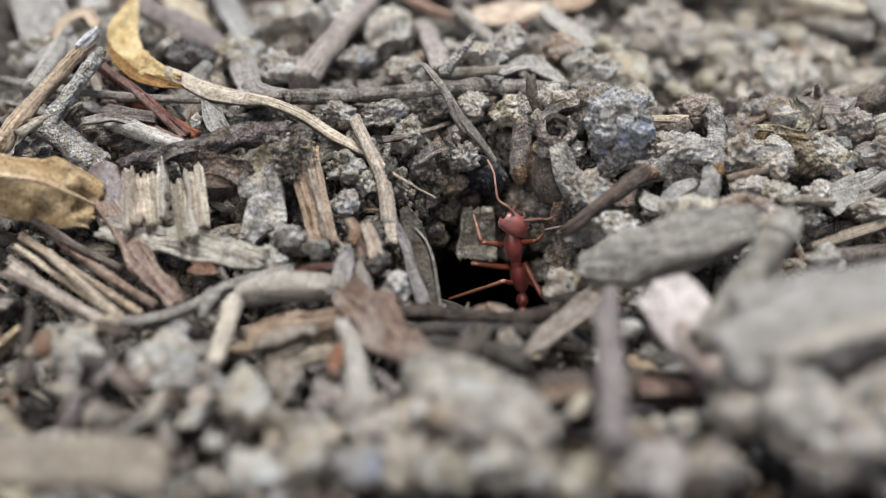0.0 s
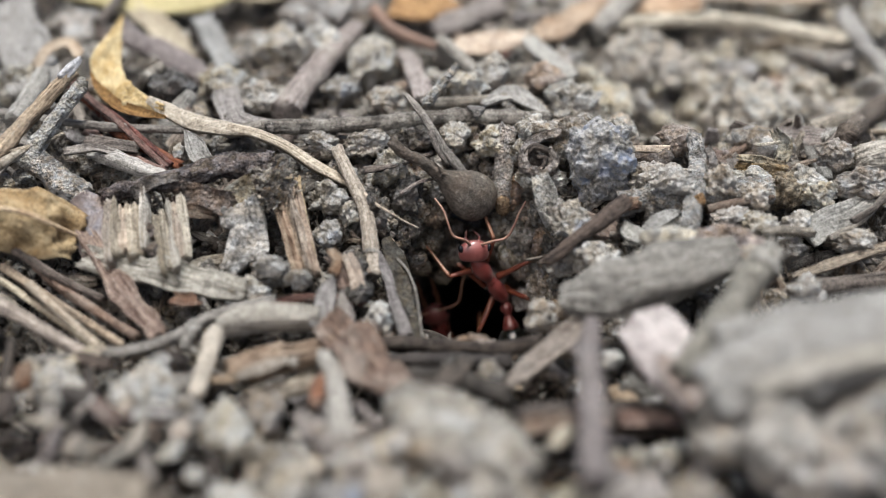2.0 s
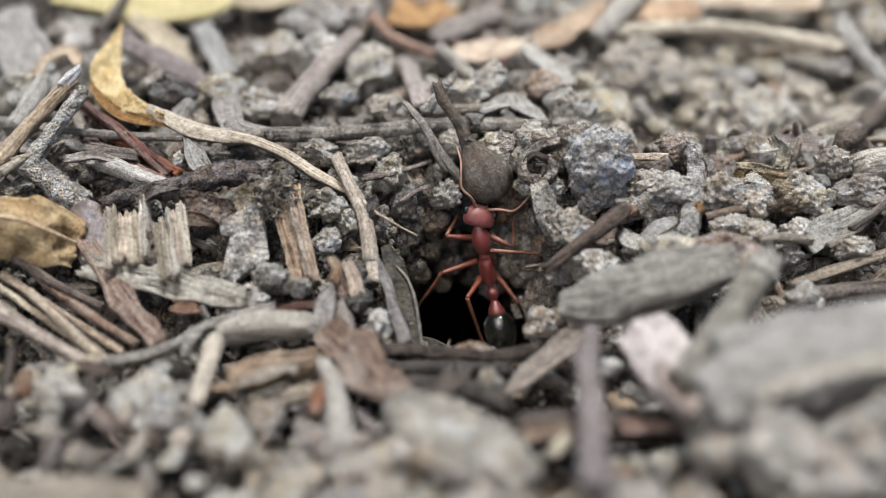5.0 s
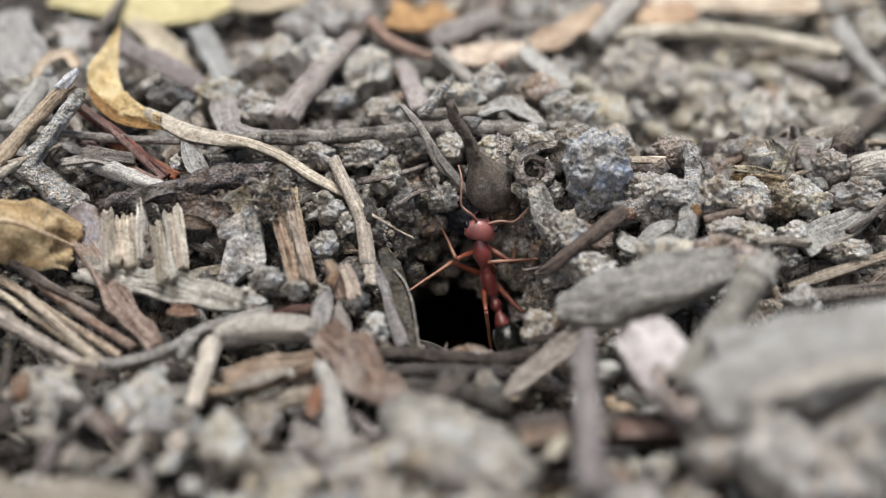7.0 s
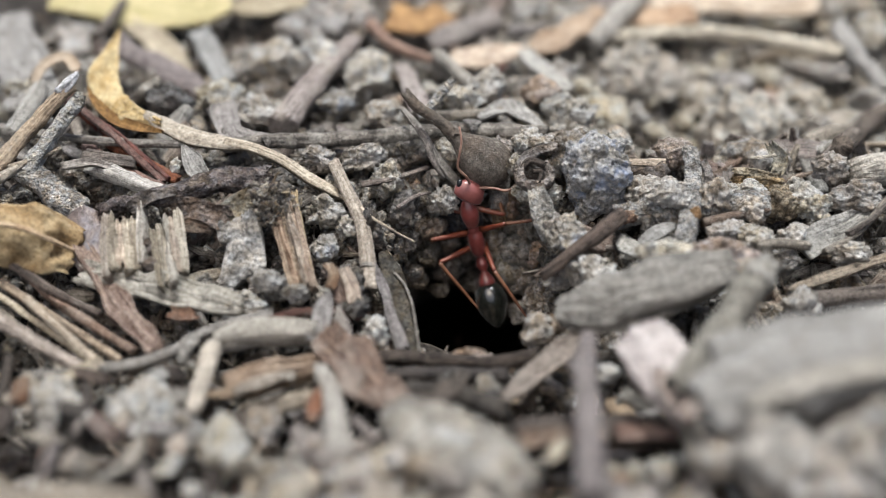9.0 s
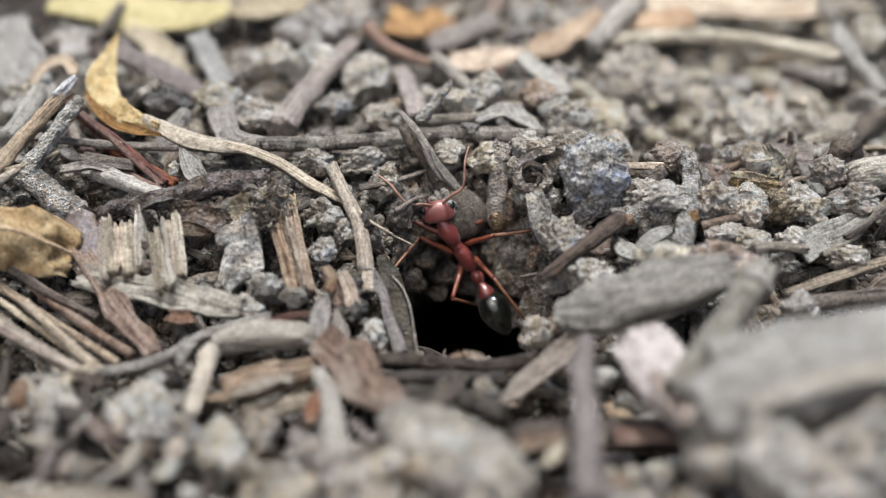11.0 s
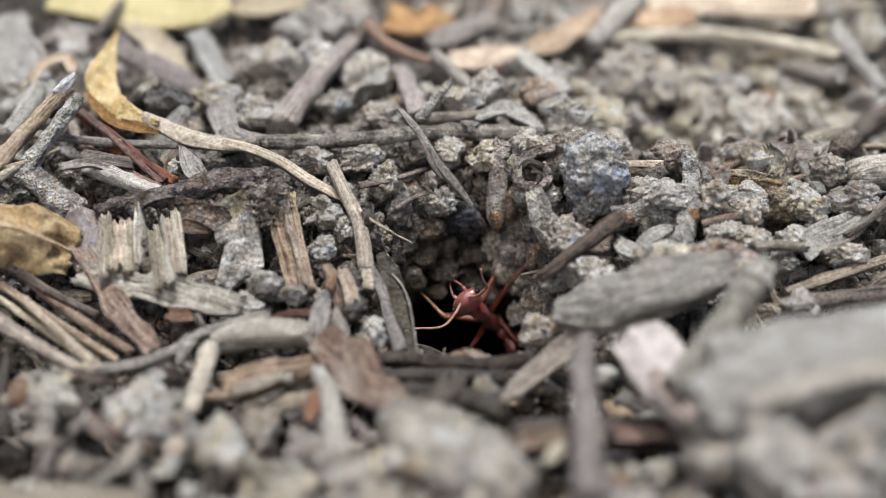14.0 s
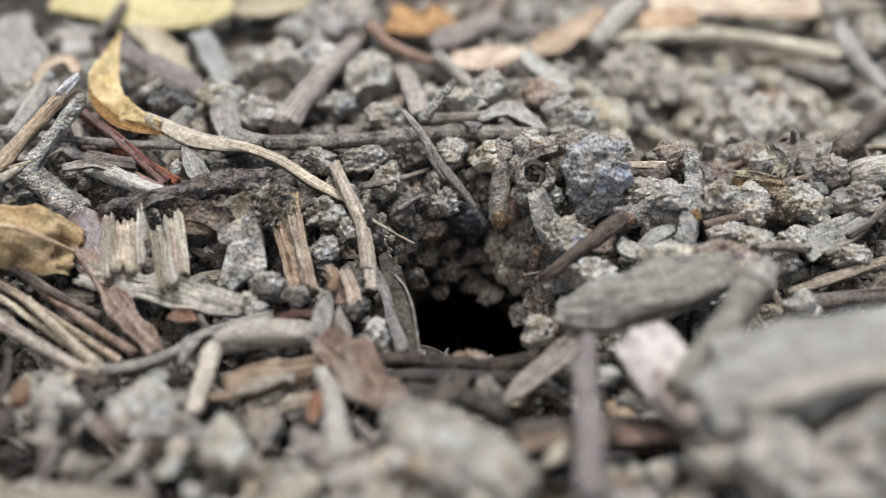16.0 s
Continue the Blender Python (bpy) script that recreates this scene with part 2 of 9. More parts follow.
M = {
    # Shade between the litter is put into this near-black soil colour.
    "soil": earth("gap_shade_soil", (0.024, 0.020, 0.017), (0.105, 0.093, 0.08), (0.06, 0.044, 0.033)),
    "crumb": earth("soil_crumbs", (0.16, 0.142, 0.122), (0.48, 0.44, 0.388), (0.16, 0.12, 0.09), True, 700.0, low=0.4, high=1.3),
    "clod": earth("dry_clod", (0.28, 0.256, 0.225), (0.60, 0.56, 0.505), (0.25, 0.205, 0.16)),
    "pale_clod": earth("pale_clod", (0.39, 0.36, 0.315), (0.69, 0.65, 0.585), (0.40, 0.33, 0.26), low=0.85, high=1.2),
    "white_clod": earth("whitish_clod", (0.48, 0.455, 0.405), (0.74, 0.71, 0.645), (0.5, 0.45, 0.38), low=0.95, high=1.1),
    "khaki_clod": earth("khaki_clod", (0.37, 0.335, 0.28), (0.67, 0.615, 0.52), (0.46, 0.365, 0.27), True, 600.0, low=0.75, high=1.2),
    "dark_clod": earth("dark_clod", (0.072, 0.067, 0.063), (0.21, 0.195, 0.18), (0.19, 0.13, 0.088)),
    "blue_clod": earth("blue_grey_clod", (0.27, 0.248, 0.218), (0.50, 0.465, 0.415), (0.19, 0.26, 0.40), low=0.95, high=1.1),
    "tan_stone": earth("pale_tan_stone", (0.39, 0.34, 0.275), (0.60, 0.53, 0.435), (0.36, 0.30, 0.235), rough=0.8, low=0.95, high=1.1),
    "red_clod": earth("reddish_clod", (0.32, 0.25, 0.2), (0.54, 0.45, 0.38), (0.259, 0.157, 0.118)),
    "grey_wood": fibrous("grey_weathered_wood", (0.150, 0.140, 0.126), (0.418, 0.397, 0.362), (0.294, 0.271, 0.24)),
    "smooth_grey": fibrous("smooth_weathered_bark", (0.255, 0.247, 0.235), (0.40, 0.39, 0.372), (0.24, 0.225, 0.205), along=260.0, across=800.0),
    "pale_wood": fibrous("pale_split_wood", (0.20, 0.165, 0.13), (0.54, 0.48, 0.40), (0.27, 0.24, 0.205), across=5200.0),
    "tan_wood": fibrous("tan_wood", (0.19, 0.143, 0.104), (0.5, 0.414, 0.313), (0.271, 0.232, 0.185)),
    "twig": fibrous("grey_brown_twig", (0.111, 0.093, 0.08), (0.352, 0.317, 0.278), (0.325, 0.301, 0.27), across=2600.0),
    "dark_twig": fibrous("dark_bark_twig", (0.048, 0.038, 0.032), (0.193, 0.162, 0.139), (0.245, 0.221, 0.198), across=2600.0, blotchy=0.3, dusty=0.28),
    "speckled_twig": fibrous("speckled_dark_twig", (0.05, 0.044, 0.039), (0.235, 0.21, 0.188), (0.46, 0.435, 0.395), across=1800.0, blotchy=0.7, dusty=1.0, low=0.98, high=1.05),
    # Dark bark of sticks and flakes; also paints shade under the pit's lip.
    "bark_and_shade": fibrous("dark_damp_bark", (0.022, 0.018, 0.016), (0.095, 0.078, 0.066), (0.13, 0.105, 0.085), across=1800.0, blotchy=0.35, dusty=0.2),
    "flaky_bark": earth("crumbly_flaking_bark", (0.10, 0.082, 0.07), (0.32, 0.275, 0.24), (0.17, 0.12, 0.092), coarse=520.0),
    "dusty_wood": fibrous("dusty_weathered_wood", (0.24, 0.225, 0.20), (0.52, 0.49, 0.445), (0.42, 0.395, 0.35), blotchy=0.8, dusty=0.9, low=0.9, high=1.15),
    "bark": fibrous("brown_bark", (0.08, 0.057, 0.045), (0.285, 0.215, 0.172), (0.303, 0.272, 0.237)),
    "rust_bark": fibrous("rusty_brown_bark", (0.075, 0.041, 0.028), (0.225, 0.132, 0.088), (0.31, 0.255, 0.21), across=1900.0, blotchy=0.65, dusty=0.55),
    "red_bark": fibrous("reddish_bark", (0.09, 0.053, 0.038), (0.25, 0.158, 0.115), (0.31, 0.26, 0.215)),
    "red_stem": fibrous("reddish_brown_stem", (0.06, 0.022, 0.016), (0.19, 0.075, 0.048), (0.15, 0.095, 0.07)),
    "mauve_bark": fibrous("mauve_grey_bark", (0.145, 0.122, 0.115), (0.39, 0.35, 0.33), (0.33, 0.305, 0.275)),
    "rosy_bark": fibrous("rosy_brown_bark", (0.12, 0.078, 0.064), (0.50, 0.41, 0.355), (0.33, 0.25, 0.205), across=4600.0, blotchy=0.5, dusty=0.6),
    "peg_clay": earth("clay_on_root", (0.29, 0.255, 0.22), (0.52, 0.465, 0.41), (0.36, 0.29, 0.23), coarse=900.0, low=1.0, high=1.05, relief=0.00022),
    # Clod colour lowered to carry the shade inside the nest.
    "wall_clod": earth("shade_wall_clod", (0.08, 0.068, 0.058), (0.25, 0.22, 0.188), (0.19, 0.13, 0.08), low=0.85, high=1.2),
    "wall_crumb": earth("brown_wall_crumbs", (0.23, 0.19, 0.152), (0.52, 0.45, 0.375), (0.31, 0.21, 0.13), True, 700.0, low=0.5, high=1.25),
    "slab_bark": fibrous("olive_grey_bark", (0.165, 0.152, 0.132), (0.305, 0.284, 0.25), (0.12, 0.105, 0.088), along=260.0, across=800.0, low=0.97, high=1.05, dusty=0.35),
    "plum_twig": fibrous("plum_grey_twig", (0.12, 0.10, 0.098), (0.30, 0.265, 0.26), (0.25, 0.225, 0.21), low=0.97, high=1.05),
    "split_wood": fibrous("fresh_split_wood", (0.16, 0.115, 0.082), (0.53, 0.44, 0.345), (0.25, 0.195, 0.15), across=4200.0, low=0.97, high=1.06),
    "slate_clod": earth("slate_clod", (0.27, 0.262, 0.256), (0.53, 0.515, 0.50), (0.19, 0.27, 0.43), low=0.98, high=1.03, coarse=480.0, relief=0.00028, stained=(0.525, 0.63)),
    "pink_bark": fibrous("pale_pinkish_bark", (0.40, 0.335, 0.31), (0.58, 0.52, 0.485), (0.52, 0.42, 0.39), across=700.0, along=300.0, low=0.98, high=1.03),
    "straw": fibrous("pale_straw", (0.289, 0.242, 0.184), (0.645, 0.582, 0.481), (0.351, 0.312, 0.257)),
    "yellow_leaf": fibrous("yellow_dry_leaf", (0.35, 0.255, 0.135), (0.54, 0.44, 0.275), (0.41, 0.255, 0.10), across=420.0, blotchy=0.5, dusty=0.3, relief=0.00014, low=0.97, high=1.03),
    "tan_leaf": fibrous("tan_dry_leaf", (0.30, 0.205, 0.115), (0.56, 0.43, 0.275), (0.33, 0.19, 0.085), across=600.0, dusty=0.3, relief=0.00016),
    "cream_leaf": fibrous("cream_dry_leaf", (0.41, 0.35, 0.205), (0.545, 0.475, 0.305), (0.42, 0.355, 0.19), across=500.0, blotchy=0.3, dusty=0.2),
    "brown_leaf": fibrous("rusty_dry_leaf", (0.20, 0.095, 0.03), (0.45, 0.25, 0.09), (0.30, 0.15, 0.06), across=700.0, dusty=0.15),
    "white_tip": fibrous("whitish_frayed_wood", (0.42, 0.41, 0.42), (0.78, 0.78, 0.80), (0.5, 0.5, 0.55), low=1.0, high=1.1),
    "crust_bark": earth("grey_crusty_bark", (0.25, 0.235, 0.212), (0.60, 0.57, 0.525), (0.36, 0.31, 0.25), coarse=800.0, low=0.92, high=1.12),
    "leaf_stalk": fibrous("pale_leaf_stalk", (0.25, 0.215, 0.17), (0.46, 0.415, 0.345), (0.36, 0.32, 0.265), along=160.0, across=1500.0, blotchy=0.5, dusty=0.4, relief=0.00012, low=1.0, high=1.05),
    "ash_wood": fibrous("ash_grey_wood", (0.175, 0.17, 0.16), (0.375, 0.365, 0.345), (0.27, 0.26, 0.24), across=2400.0, low=0.9, high=1.1, relief=0.0002),
    "plum_bark": earth("plum_brown_crusty_bark", (0.09, 0.074, 0.07), (0.30, 0.255, 0.24), (0.17, 0.11, 0.098), coarse=700.0, low=0.95, high=1.1),
    "olive_skin": earth("olive_grey_bark_skin", (0.115, 0.105, 0.085), (0.27, 0.25, 0.205), (0.17, 0.135, 0.10), coarse=480.0, low=0.9, high=1.1, relief=0.0001),
    "mauve_skin": earth("mauve_grey_bark_skin", (0.15, 0.13, 0.127), (0.265, 0.235, 0.23), (0.18, 0.145, 0.135), coarse=330.0, low=0.97, high=1.05, relief=0.00007),
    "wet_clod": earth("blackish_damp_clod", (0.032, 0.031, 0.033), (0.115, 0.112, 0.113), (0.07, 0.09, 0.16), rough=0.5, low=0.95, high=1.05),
    "rust_crust": earth("rusty_broken_wood", (0.16, 0.08, 0.035), (0.42, 0.25, 0.12), (0.30, 0.13, 0.05), coarse=800.0, low=0.95, high=1.1),
    "ochre_clod": earth("ochre_crumbling_wood", (0.17, 0.125, 0.08), (0.44, 0.36, 0.255), (0.30, 0.20, 0.10), coarse=600.0, low=0.95, high=1.1),
    "rosy_clod": earth("rosy_dusty_clod", (0.31, 0.265, 0.235), (0.59, 0.52, 0.48), (0.40, 0.29, 0.24), low=0.95, high=1.1),
    "khaki_heap": earth("khaki_crumbly_heap", (0.40, 0.365, 0.30), (0.66, 0.61, 0.515), (0.46, 0.38, 0.285), low=0.92, high=1.1),
    "rust_stem": fibrous("rusty_dry_stem", (0.14, 0.062, 0.036), (0.33, 0.165, 0.10), (0.22, 0.14, 0.10), across=2200.0, dusty=0.2),
    "dark_skin": earth("dark_olive_bark_skin", (0.026, 0.023, 0.019), (0.085, 0.077, 0.064), (0.06, 0.045, 0.033), coarse=480.0, low=0.95, high=1.05, relief=0.00012),
    "dull_leaf": fibrous("dull_tan_leaf", (0.27, 0.19, 0.125), (0.50, 0.385, 0.27), (0.34, 0.21, 0.11), across=600.0, dusty=0.3, relief=0.00016),
    "litter": fibrous("litter_fibres", (0.09, 0.073, 0.06), (0.36, 0.32, 0.268), (0.13, 0.085, 0.06), True, low=0.4, high=1.4),
}

# ---- shapes ----
def smooth(a, b, v):
    """0 below a, 1 above b, smooth between."""
    t = np.clip((v - a) / (b - a), 0, 1)
    return t * t * (3 - 2 * t)


def vnoise(p, seed=0):
    """Value noise in -1..1 at the points p (n, 3)."""
    p = np.asarray(p, float) + seed * 17.31
    i = np.floor(p).astype(np.int64)
    f = p - i
    f = f * f * (3 - 2 * f)
    total = np.zeros(len(p))
    for dx in (0, 1):
        for dy in (0, 1):
            for dz in (0, 1):
                h = (i[:, 0] + dx) * 374761393 + (i[:, 1] + dy) * 668265263 + (i[:, 2] + dz) * 2147483647 + seed * 974711
                h = (h ^ (h >> 13)) * 1274126177
                h = ((h ^ (h >> 16)) & 0xFFFF) / 32767.5 - 1
                w = (f[:, 0] if dx else 1 - f[:, 0]) * (f[:, 1] if dy else 1 - f[:, 1]) * (f[:, 2] if dz else 1 - f[:, 2])
                total += w * h
    return total


def fbm(p, seed=0, octaves=4, gain=0.5):
    p = np.asarray(p, float)
    return sum(gain ** k * vnoise(p * 2.03 ** k, seed + k) for k in range(octaves))


PIT_X, PIT_Y, PIT_RX, PIT_RY = 3.0, -11.5, 8.4, 10.6


def lie(x, y):
    """The lie of the ground in millimetres, without pit and crumbs: low in front, a bank, a plateau behind."""
    x, y = np.asarray(x, float), np.asarray(y, float)
    z = 11.5 * smooth(-27, 3, y + 1.5 * np.sin(x * 0.09))
    z = z - 7.5 * smooth(13, 24, x) * smooth(2, 8, y) * (1 - smooth(26, 46, y)) + 2.5 * smooth(26, 48, y)
    z = z + 1.2 * np.sin(x * 0.17 + 1) * np.sin(y * 0.13) * smooth(200, 60, np.hypot(x, y))
    return z + 6 * np.sin(x * 0.004) * np.sin(y * 0.005 + 1) * smooth(60, 400, np.hypot(x, y))


def pit(x, y):
    """1 inside the nest's mouth, 0 outside."""
    x, y = np.asarray(x, float), np.asarray(y, float)
    e = np.hypot((x - PIT_X) / PIT_RX, (y - PIT_Y) / PIT_RY)
    e = e + 0.07 * np.sin(3 * np.arctan2(y - PIT_Y, x - PIT_X) + 1)
    return 1 - smooth(0.74, 1.04, e)


def height(x, y):
    return lie(x, y) - 46 * pit(x, y)


def part(name, mesh, material, parent=None, label=""):
    """One mesh as one object, under a thing or alone."""
    ob = new(name, mesh)
    if material and not mesh.materials:
        mesh.materials.append(material)
    if parent:
        ob.parent = parent
    return tagged(ob, label=label)


def mesh_of(name, verts, faces, uv=None, smooth_faces=True):
    """A mesh from vertices in millimetres; uv in metres for each vertex."""
    me = bpy.data.meshes.new(name)
    me.from_pydata([tuple(v) for v in np.asarray(verts) * MM], [], [tuple(f) for f in faces])
    if uv is not None:
        layer = me.uv_layers.new(name="grain")
        loops = np.empty(len(me.loops), dtype=np.int32)
        me.loops.foreach_get("vertex_index", loops)
        layer.data.foreach_set("uv", (np.asarray(uv)[loops] * MM).astype(np.float32).ravel())
    if smooth_faces:
        me.polygons.foreach_set("use_smooth", [True] * len(me.polygons))
    me.update()
    return me


BALLS = {}


def ball(level):
    """Vertices and faces of a unit icosphere."""
    if level not in BALLS:
        bm = bmesh.new()
        bmesh.ops.create_icosphere(bm, subdivisions=level, radius=1)
        BALLS[level] = (np.array([v.co[:] for v in bm.verts]), [[v.index for v in f.verts] for f in bm.faces])
        bm.free()
    return BALLS[level]


def lump(seed, level=4, rugged=1.0):
    """A crumbly lump of about unit radius: broken facets, a few stuck-on crumbs, fine grit."""
    v, f = ball(level)
    pick = np.random.default_rng(seed)
    out = v * (1 + 0.26 * rugged * vnoise(v * 1.3, seed))[:, None]
    for k in range(9):
        n = pick.normal(size=3)
        n = n / np.linalg.norm(n)
        d = out @ n
        out = out - n * (np.maximum(0, d - pick.uniform(0.5, 0.9))[:, None] * 0.92)
    more = 0.17 * vnoise(out * 2.6, seed + 1) + 0.10 * vnoise(out * 5.3, seed + 3)
    more = more - 0.16 * np.maximum(0, 0.22 - np.abs(vnoise(out * 2.1, seed + 6))) / 0.22
    for count, spread, tall in ((6, 0.34, 0.13), (26, 0.17, 0.085), (120, 0.075, 0.042), (260, 0.04, 0.022)):
        if (level < 3 and spread < 0.2) or (level < 4 and spread < 0.1) or (level < 5 and spread < 0.07):
            continue
        spots = pick.normal(size=(count, 3))
        spots /= np.linalg.norm(spots, axis=1)[:, None]
        size = spread * pick.uniform(0.5, 1.4, count)
        away = np.arccos(np.clip(v @ spots.T, -1, 1)) / size
        more = more + tall * (np.maximum(0, 1 - away ** 4)).max(axis=1)
    if level > 3:
        more = more + 0.065 * vnoise(out * 11, seed + 4) + 0.05 * (0.4 - np.abs(vnoise(out * 17, seed + 5)))
    if level > 4:
        more = more + 0.035 * vnoise(out * 31, seed + 7)
    return out + v * (rugged * more)[:, None], f


def clod(name, label, material, x, y, z, sx, sy, sz, seed, turn=0.0, rugged=1.0, level=4, group="", category="clod"):
    """A clod of soil or a small stone, centred at x, y, z millimetres."""
    v, f = lump(seed, level, rugged)
    ob = part(name, mesh_of(name, v * (sx, sy, sz), f), M[material], None, label)
    ob.matrix_basis = pose(x * MM, y * MM, z * MM, 0, 0, turn)
    return tagged(ob, category=category, group=group)


def spline(points, n):
    """n points along a Catmull-Rom curve, and the tangents."""
    p = np.array(points, float)
    p = np.vstack([2 * p[0] - p[1], p, 2 * p[-1] - p[-2]])
    u = np.linspace(0, len(points) - 1, n)
    k = np.minimum(u.astype(int), len(points) - 2)
    t = (u - k)[:, None]
    a, b, c, d = p[k], p[k + 1], p[k + 2], p[k + 3]
    q = 0.5 * (2 * b + (c - a) * t + (2 * a - 5 * b + 4 * c - d) * t ** 2 + (3 * b - a - 3 * c + d) * t ** 3)
    w = np.gradient(q, axis=0)
    return q, w / np.linalg.norm(w, axis=1)[:, None]


def tube_mesh(name, points, r0, r1, seed, sides=16, bark=1.0, flat=1.0, pitch=0.3, ragged=1.0):
    """A twig: tapered, knobbly, ridged along the grain, with broken ends."""
    length = sum(np.linalg.norm(np.subtract(a, b)) for a, b in zip(points, points[1:]))
    n = int(np.clip(length / pitch, 8, 150))
    q, w = spline(points, n)
    side = np.cross(w, (0.13, -0.55, 0.82))
    side = side / np.linalg.norm(side, axis=1)[:, None]
    up = np.cross(side, w)
    s = np.linspace(0, 1, n)[:, None] * np.ones((1, sides))
    a = np.ones((n, 1)) * np.linspace(0, 2 * math.pi, sides, endpoint=False)[None]
    cell = np.stack([s * length, np.cos(a) * 3, np.sin(a) * 3], -1).reshape(-1, 3)
    ridge = vnoise(cell * (0.12, 1.4, 1.4), seed).reshape(n, sides)
    knob = fbm(cell * (0.45, 0.45, 0.45), seed + 3, 3).reshape(n, sides)
    grit = vnoise(cell * (2.1, 1.9, 1.9), seed + 5).reshape(n, sides)
    r = (r0 + (r1 - r0) * s) * (1 + bark * (0.13 * ridge + 0.17 * knob + 0.11 * grit))
    v = q[:, None] + r[..., None] * (np.cos(a)[..., None] * side[:, None] + flat * np.sin(a)[..., None] * up[:, None])
    jag = vnoise(np.stack([np.cos(a[0]) * 1.7, np.sin(a[0]) * 1.7, a[0] * 0], -1), seed + 8) * ragged
    v[0] -= (jag * r0 * 0.7)[:, None] * w[0]
    v[-1] += (jag * r1 * 0.9)[:, None] * w[-1]
    verts = np.vstack([v.reshape(-1, 3), q[0] + w[0] * r0 * 0.25, q[-1] - w[-1] * r1 * 0.25])
    faces = []
    for i in range(n - 1):
        for j in range(sides):
            k = (j + 1) % sides
            faces.append((i * sides + j, i * sides + k, (i + 1) * sides + k, (i + 1) * sides + j))
    for j in range(sides):
        k = (j + 1) % sides
        faces.append((n * sides, k, j))
        faces.append((n * sides + 1, (n - 1) * sides + j, (n - 1) * sides + k))
    uv = np.stack([s * length, np.abs(a - math.pi) * r0], -1).reshape(-1, 2)
    uv = np.vstack([uv, uv[0], uv[-1]]) + (seed * 3.7, seed * 1.9)
    return mesh_of(name, verts, faces, uv)


def twig(name, label, material, points, r0, r1, seed, bark=1.0, flat=1.0, sides=16, ragged=1.0, category="twig", group="", parent=None):
    ob = part(name, tube_mesh(name, points, r0, r1, seed, sides, bark, flat, ragged=ragged), M[material], parent, label)
    return ob if parent else tagged(ob, category=category, group=group)


def ribbon_mesh(name, points, width, thick, seed, facing=(0, -0.55, 0.83), start=1.0, end=1.0, curl=0.0, ragged=1.0, fibre=0.6, fat=0.0, columns=23, twist=0.0, pitch=0.35, crumple=0.0):
    """A chip, bark strip or leaf: a strip along points with a split grain, frayed ends and an uneven outline.
    start and end: the ends' width against the middle's; curl: how far the sides bend up, in radians; fat: swell of the middle."""
    length = sum(np.linalg.norm(np.subtract(a, b)) for a, b in zip(points, points[1:]))
    n = int(np.clip(length / pitch, 9, 90))
    q, w = spline(points, n)
    s = np.linspace(0, 1, n)
    turn = twist * (s - 0.5)
    side = np.cross(w, facing)
    side = side / np.linalg.norm(side, axis=1)[:, None]
    up = np.cross(side, w)
    side, up = side * np.cos(turn)[:, None] + up * np.sin(turn)[:, None], up * np.cos(turn)[:, None] - side * np.sin(turn)[:, None]
    c = np.linspace(-1, 1, columns)
    S, C = np.meshgrid(s, c, indexing="ij")
    prof = np.where(S < 0.5, start + (1 - start) * np.sin(np.clip(S / 0.5, 0, 1) * math.pi / 2), end + (1 - end) * np.sin(np.clip((1 - S) / 0.5, 0, 1) * math.pi / 2))
    flat_cells = np.stack([S * length * 0.5, C * width * 0.1, S * 0], -1).reshape(-1, 3)
    warp = C + 0.16 * vnoise(np.stack([S * length * 0.25, C * 1.6, S * 0 + 5], -1).reshape(-1, 3), seed + 9).reshape(S.shape)
    bite = smooth(0.25, 0.7, vnoise(np.stack([S * length * 0.28, np.sign(C) * 7 + C * 0, S * 0 + 3], -1).reshape(-1, 3), seed + 11).reshape(S.shape))
    edge = vnoise(np.stack([S * length * 0.45, np.sign(C) * 5 + C * 0, S * 0], -1).reshape(-1, 3), seed).reshape(S.shape)
    half = width / 2 * prof * (1 + 0.2 * ragged * edge - 0.35 * min(1.0, ragged) * bite)
    cols = vnoise(np.stack([c * 0 + 0.5, c * columns * 0.32, c * 0], -1), seed + 1)
    cols2 = vnoise(np.stack([c * 0 + 7.5, c * columns * 0.45, c * 0], -1), seed + 2)
    grain = vnoise(np.stack([S * length * 0.13, warp * columns * 0.36, S * 0], -1).reshape(-1, 3), seed + 3).reshape(S.shape)
    rough = fbm(flat_cells * (1, 8, 1) + 0.3, seed + 4, 3).reshape(S.shape)
    body = thick / 2 * (1 - fat + fat * np.sqrt(np.maximum(0.02, 1 - C ** 2)) * 1.6) * (0.55 + 0.45 * np.sqrt(np.clip(prof, 0.05, 1)))
    crack = np.maximum(0, vnoise(np.stack([S * length * 0.11 + 9, warp * columns * 0.42, S * 0], -1).reshape(-1, 3), seed + 6).reshape(S.shape) - 0.25)
    pile = fbm(np.stack([S * length * 0.3, C * width * 0.15, S * 0], -1).reshape(-1, 3), seed + 7, 3).reshape(S.shape)
    pock = vnoise(np.stack([S * length * 1.3, warp * width * 0.9, S * 0 + 2], -1).reshape(-1, 3), seed + 13).reshape(S.shape)
    lift = fibre * thick * (0.12 * grain + 0.16 * rough - 0.3 * crack) + 0.06 * min(1.0, fibre + 0.3) * pock
    ang = curl * C
    across = np.where(abs(curl) < 1e-4, C, np.sin(ang) / (curl if abs(curl) > 1e-4 else 1))
    rise = np.where(abs(curl) < 1e-4, 0, (1 - np.cos(ang)) / (curl if abs(curl) > 1e-4 else 1))
    slide = np.zeros(S.shape)
    slide[0], slide[-1] = -np.abs(cols) * ragged * min(width, 1.7) * 0.28, np.abs(cols2) * ragged * min(width, 1.7) * 0.28
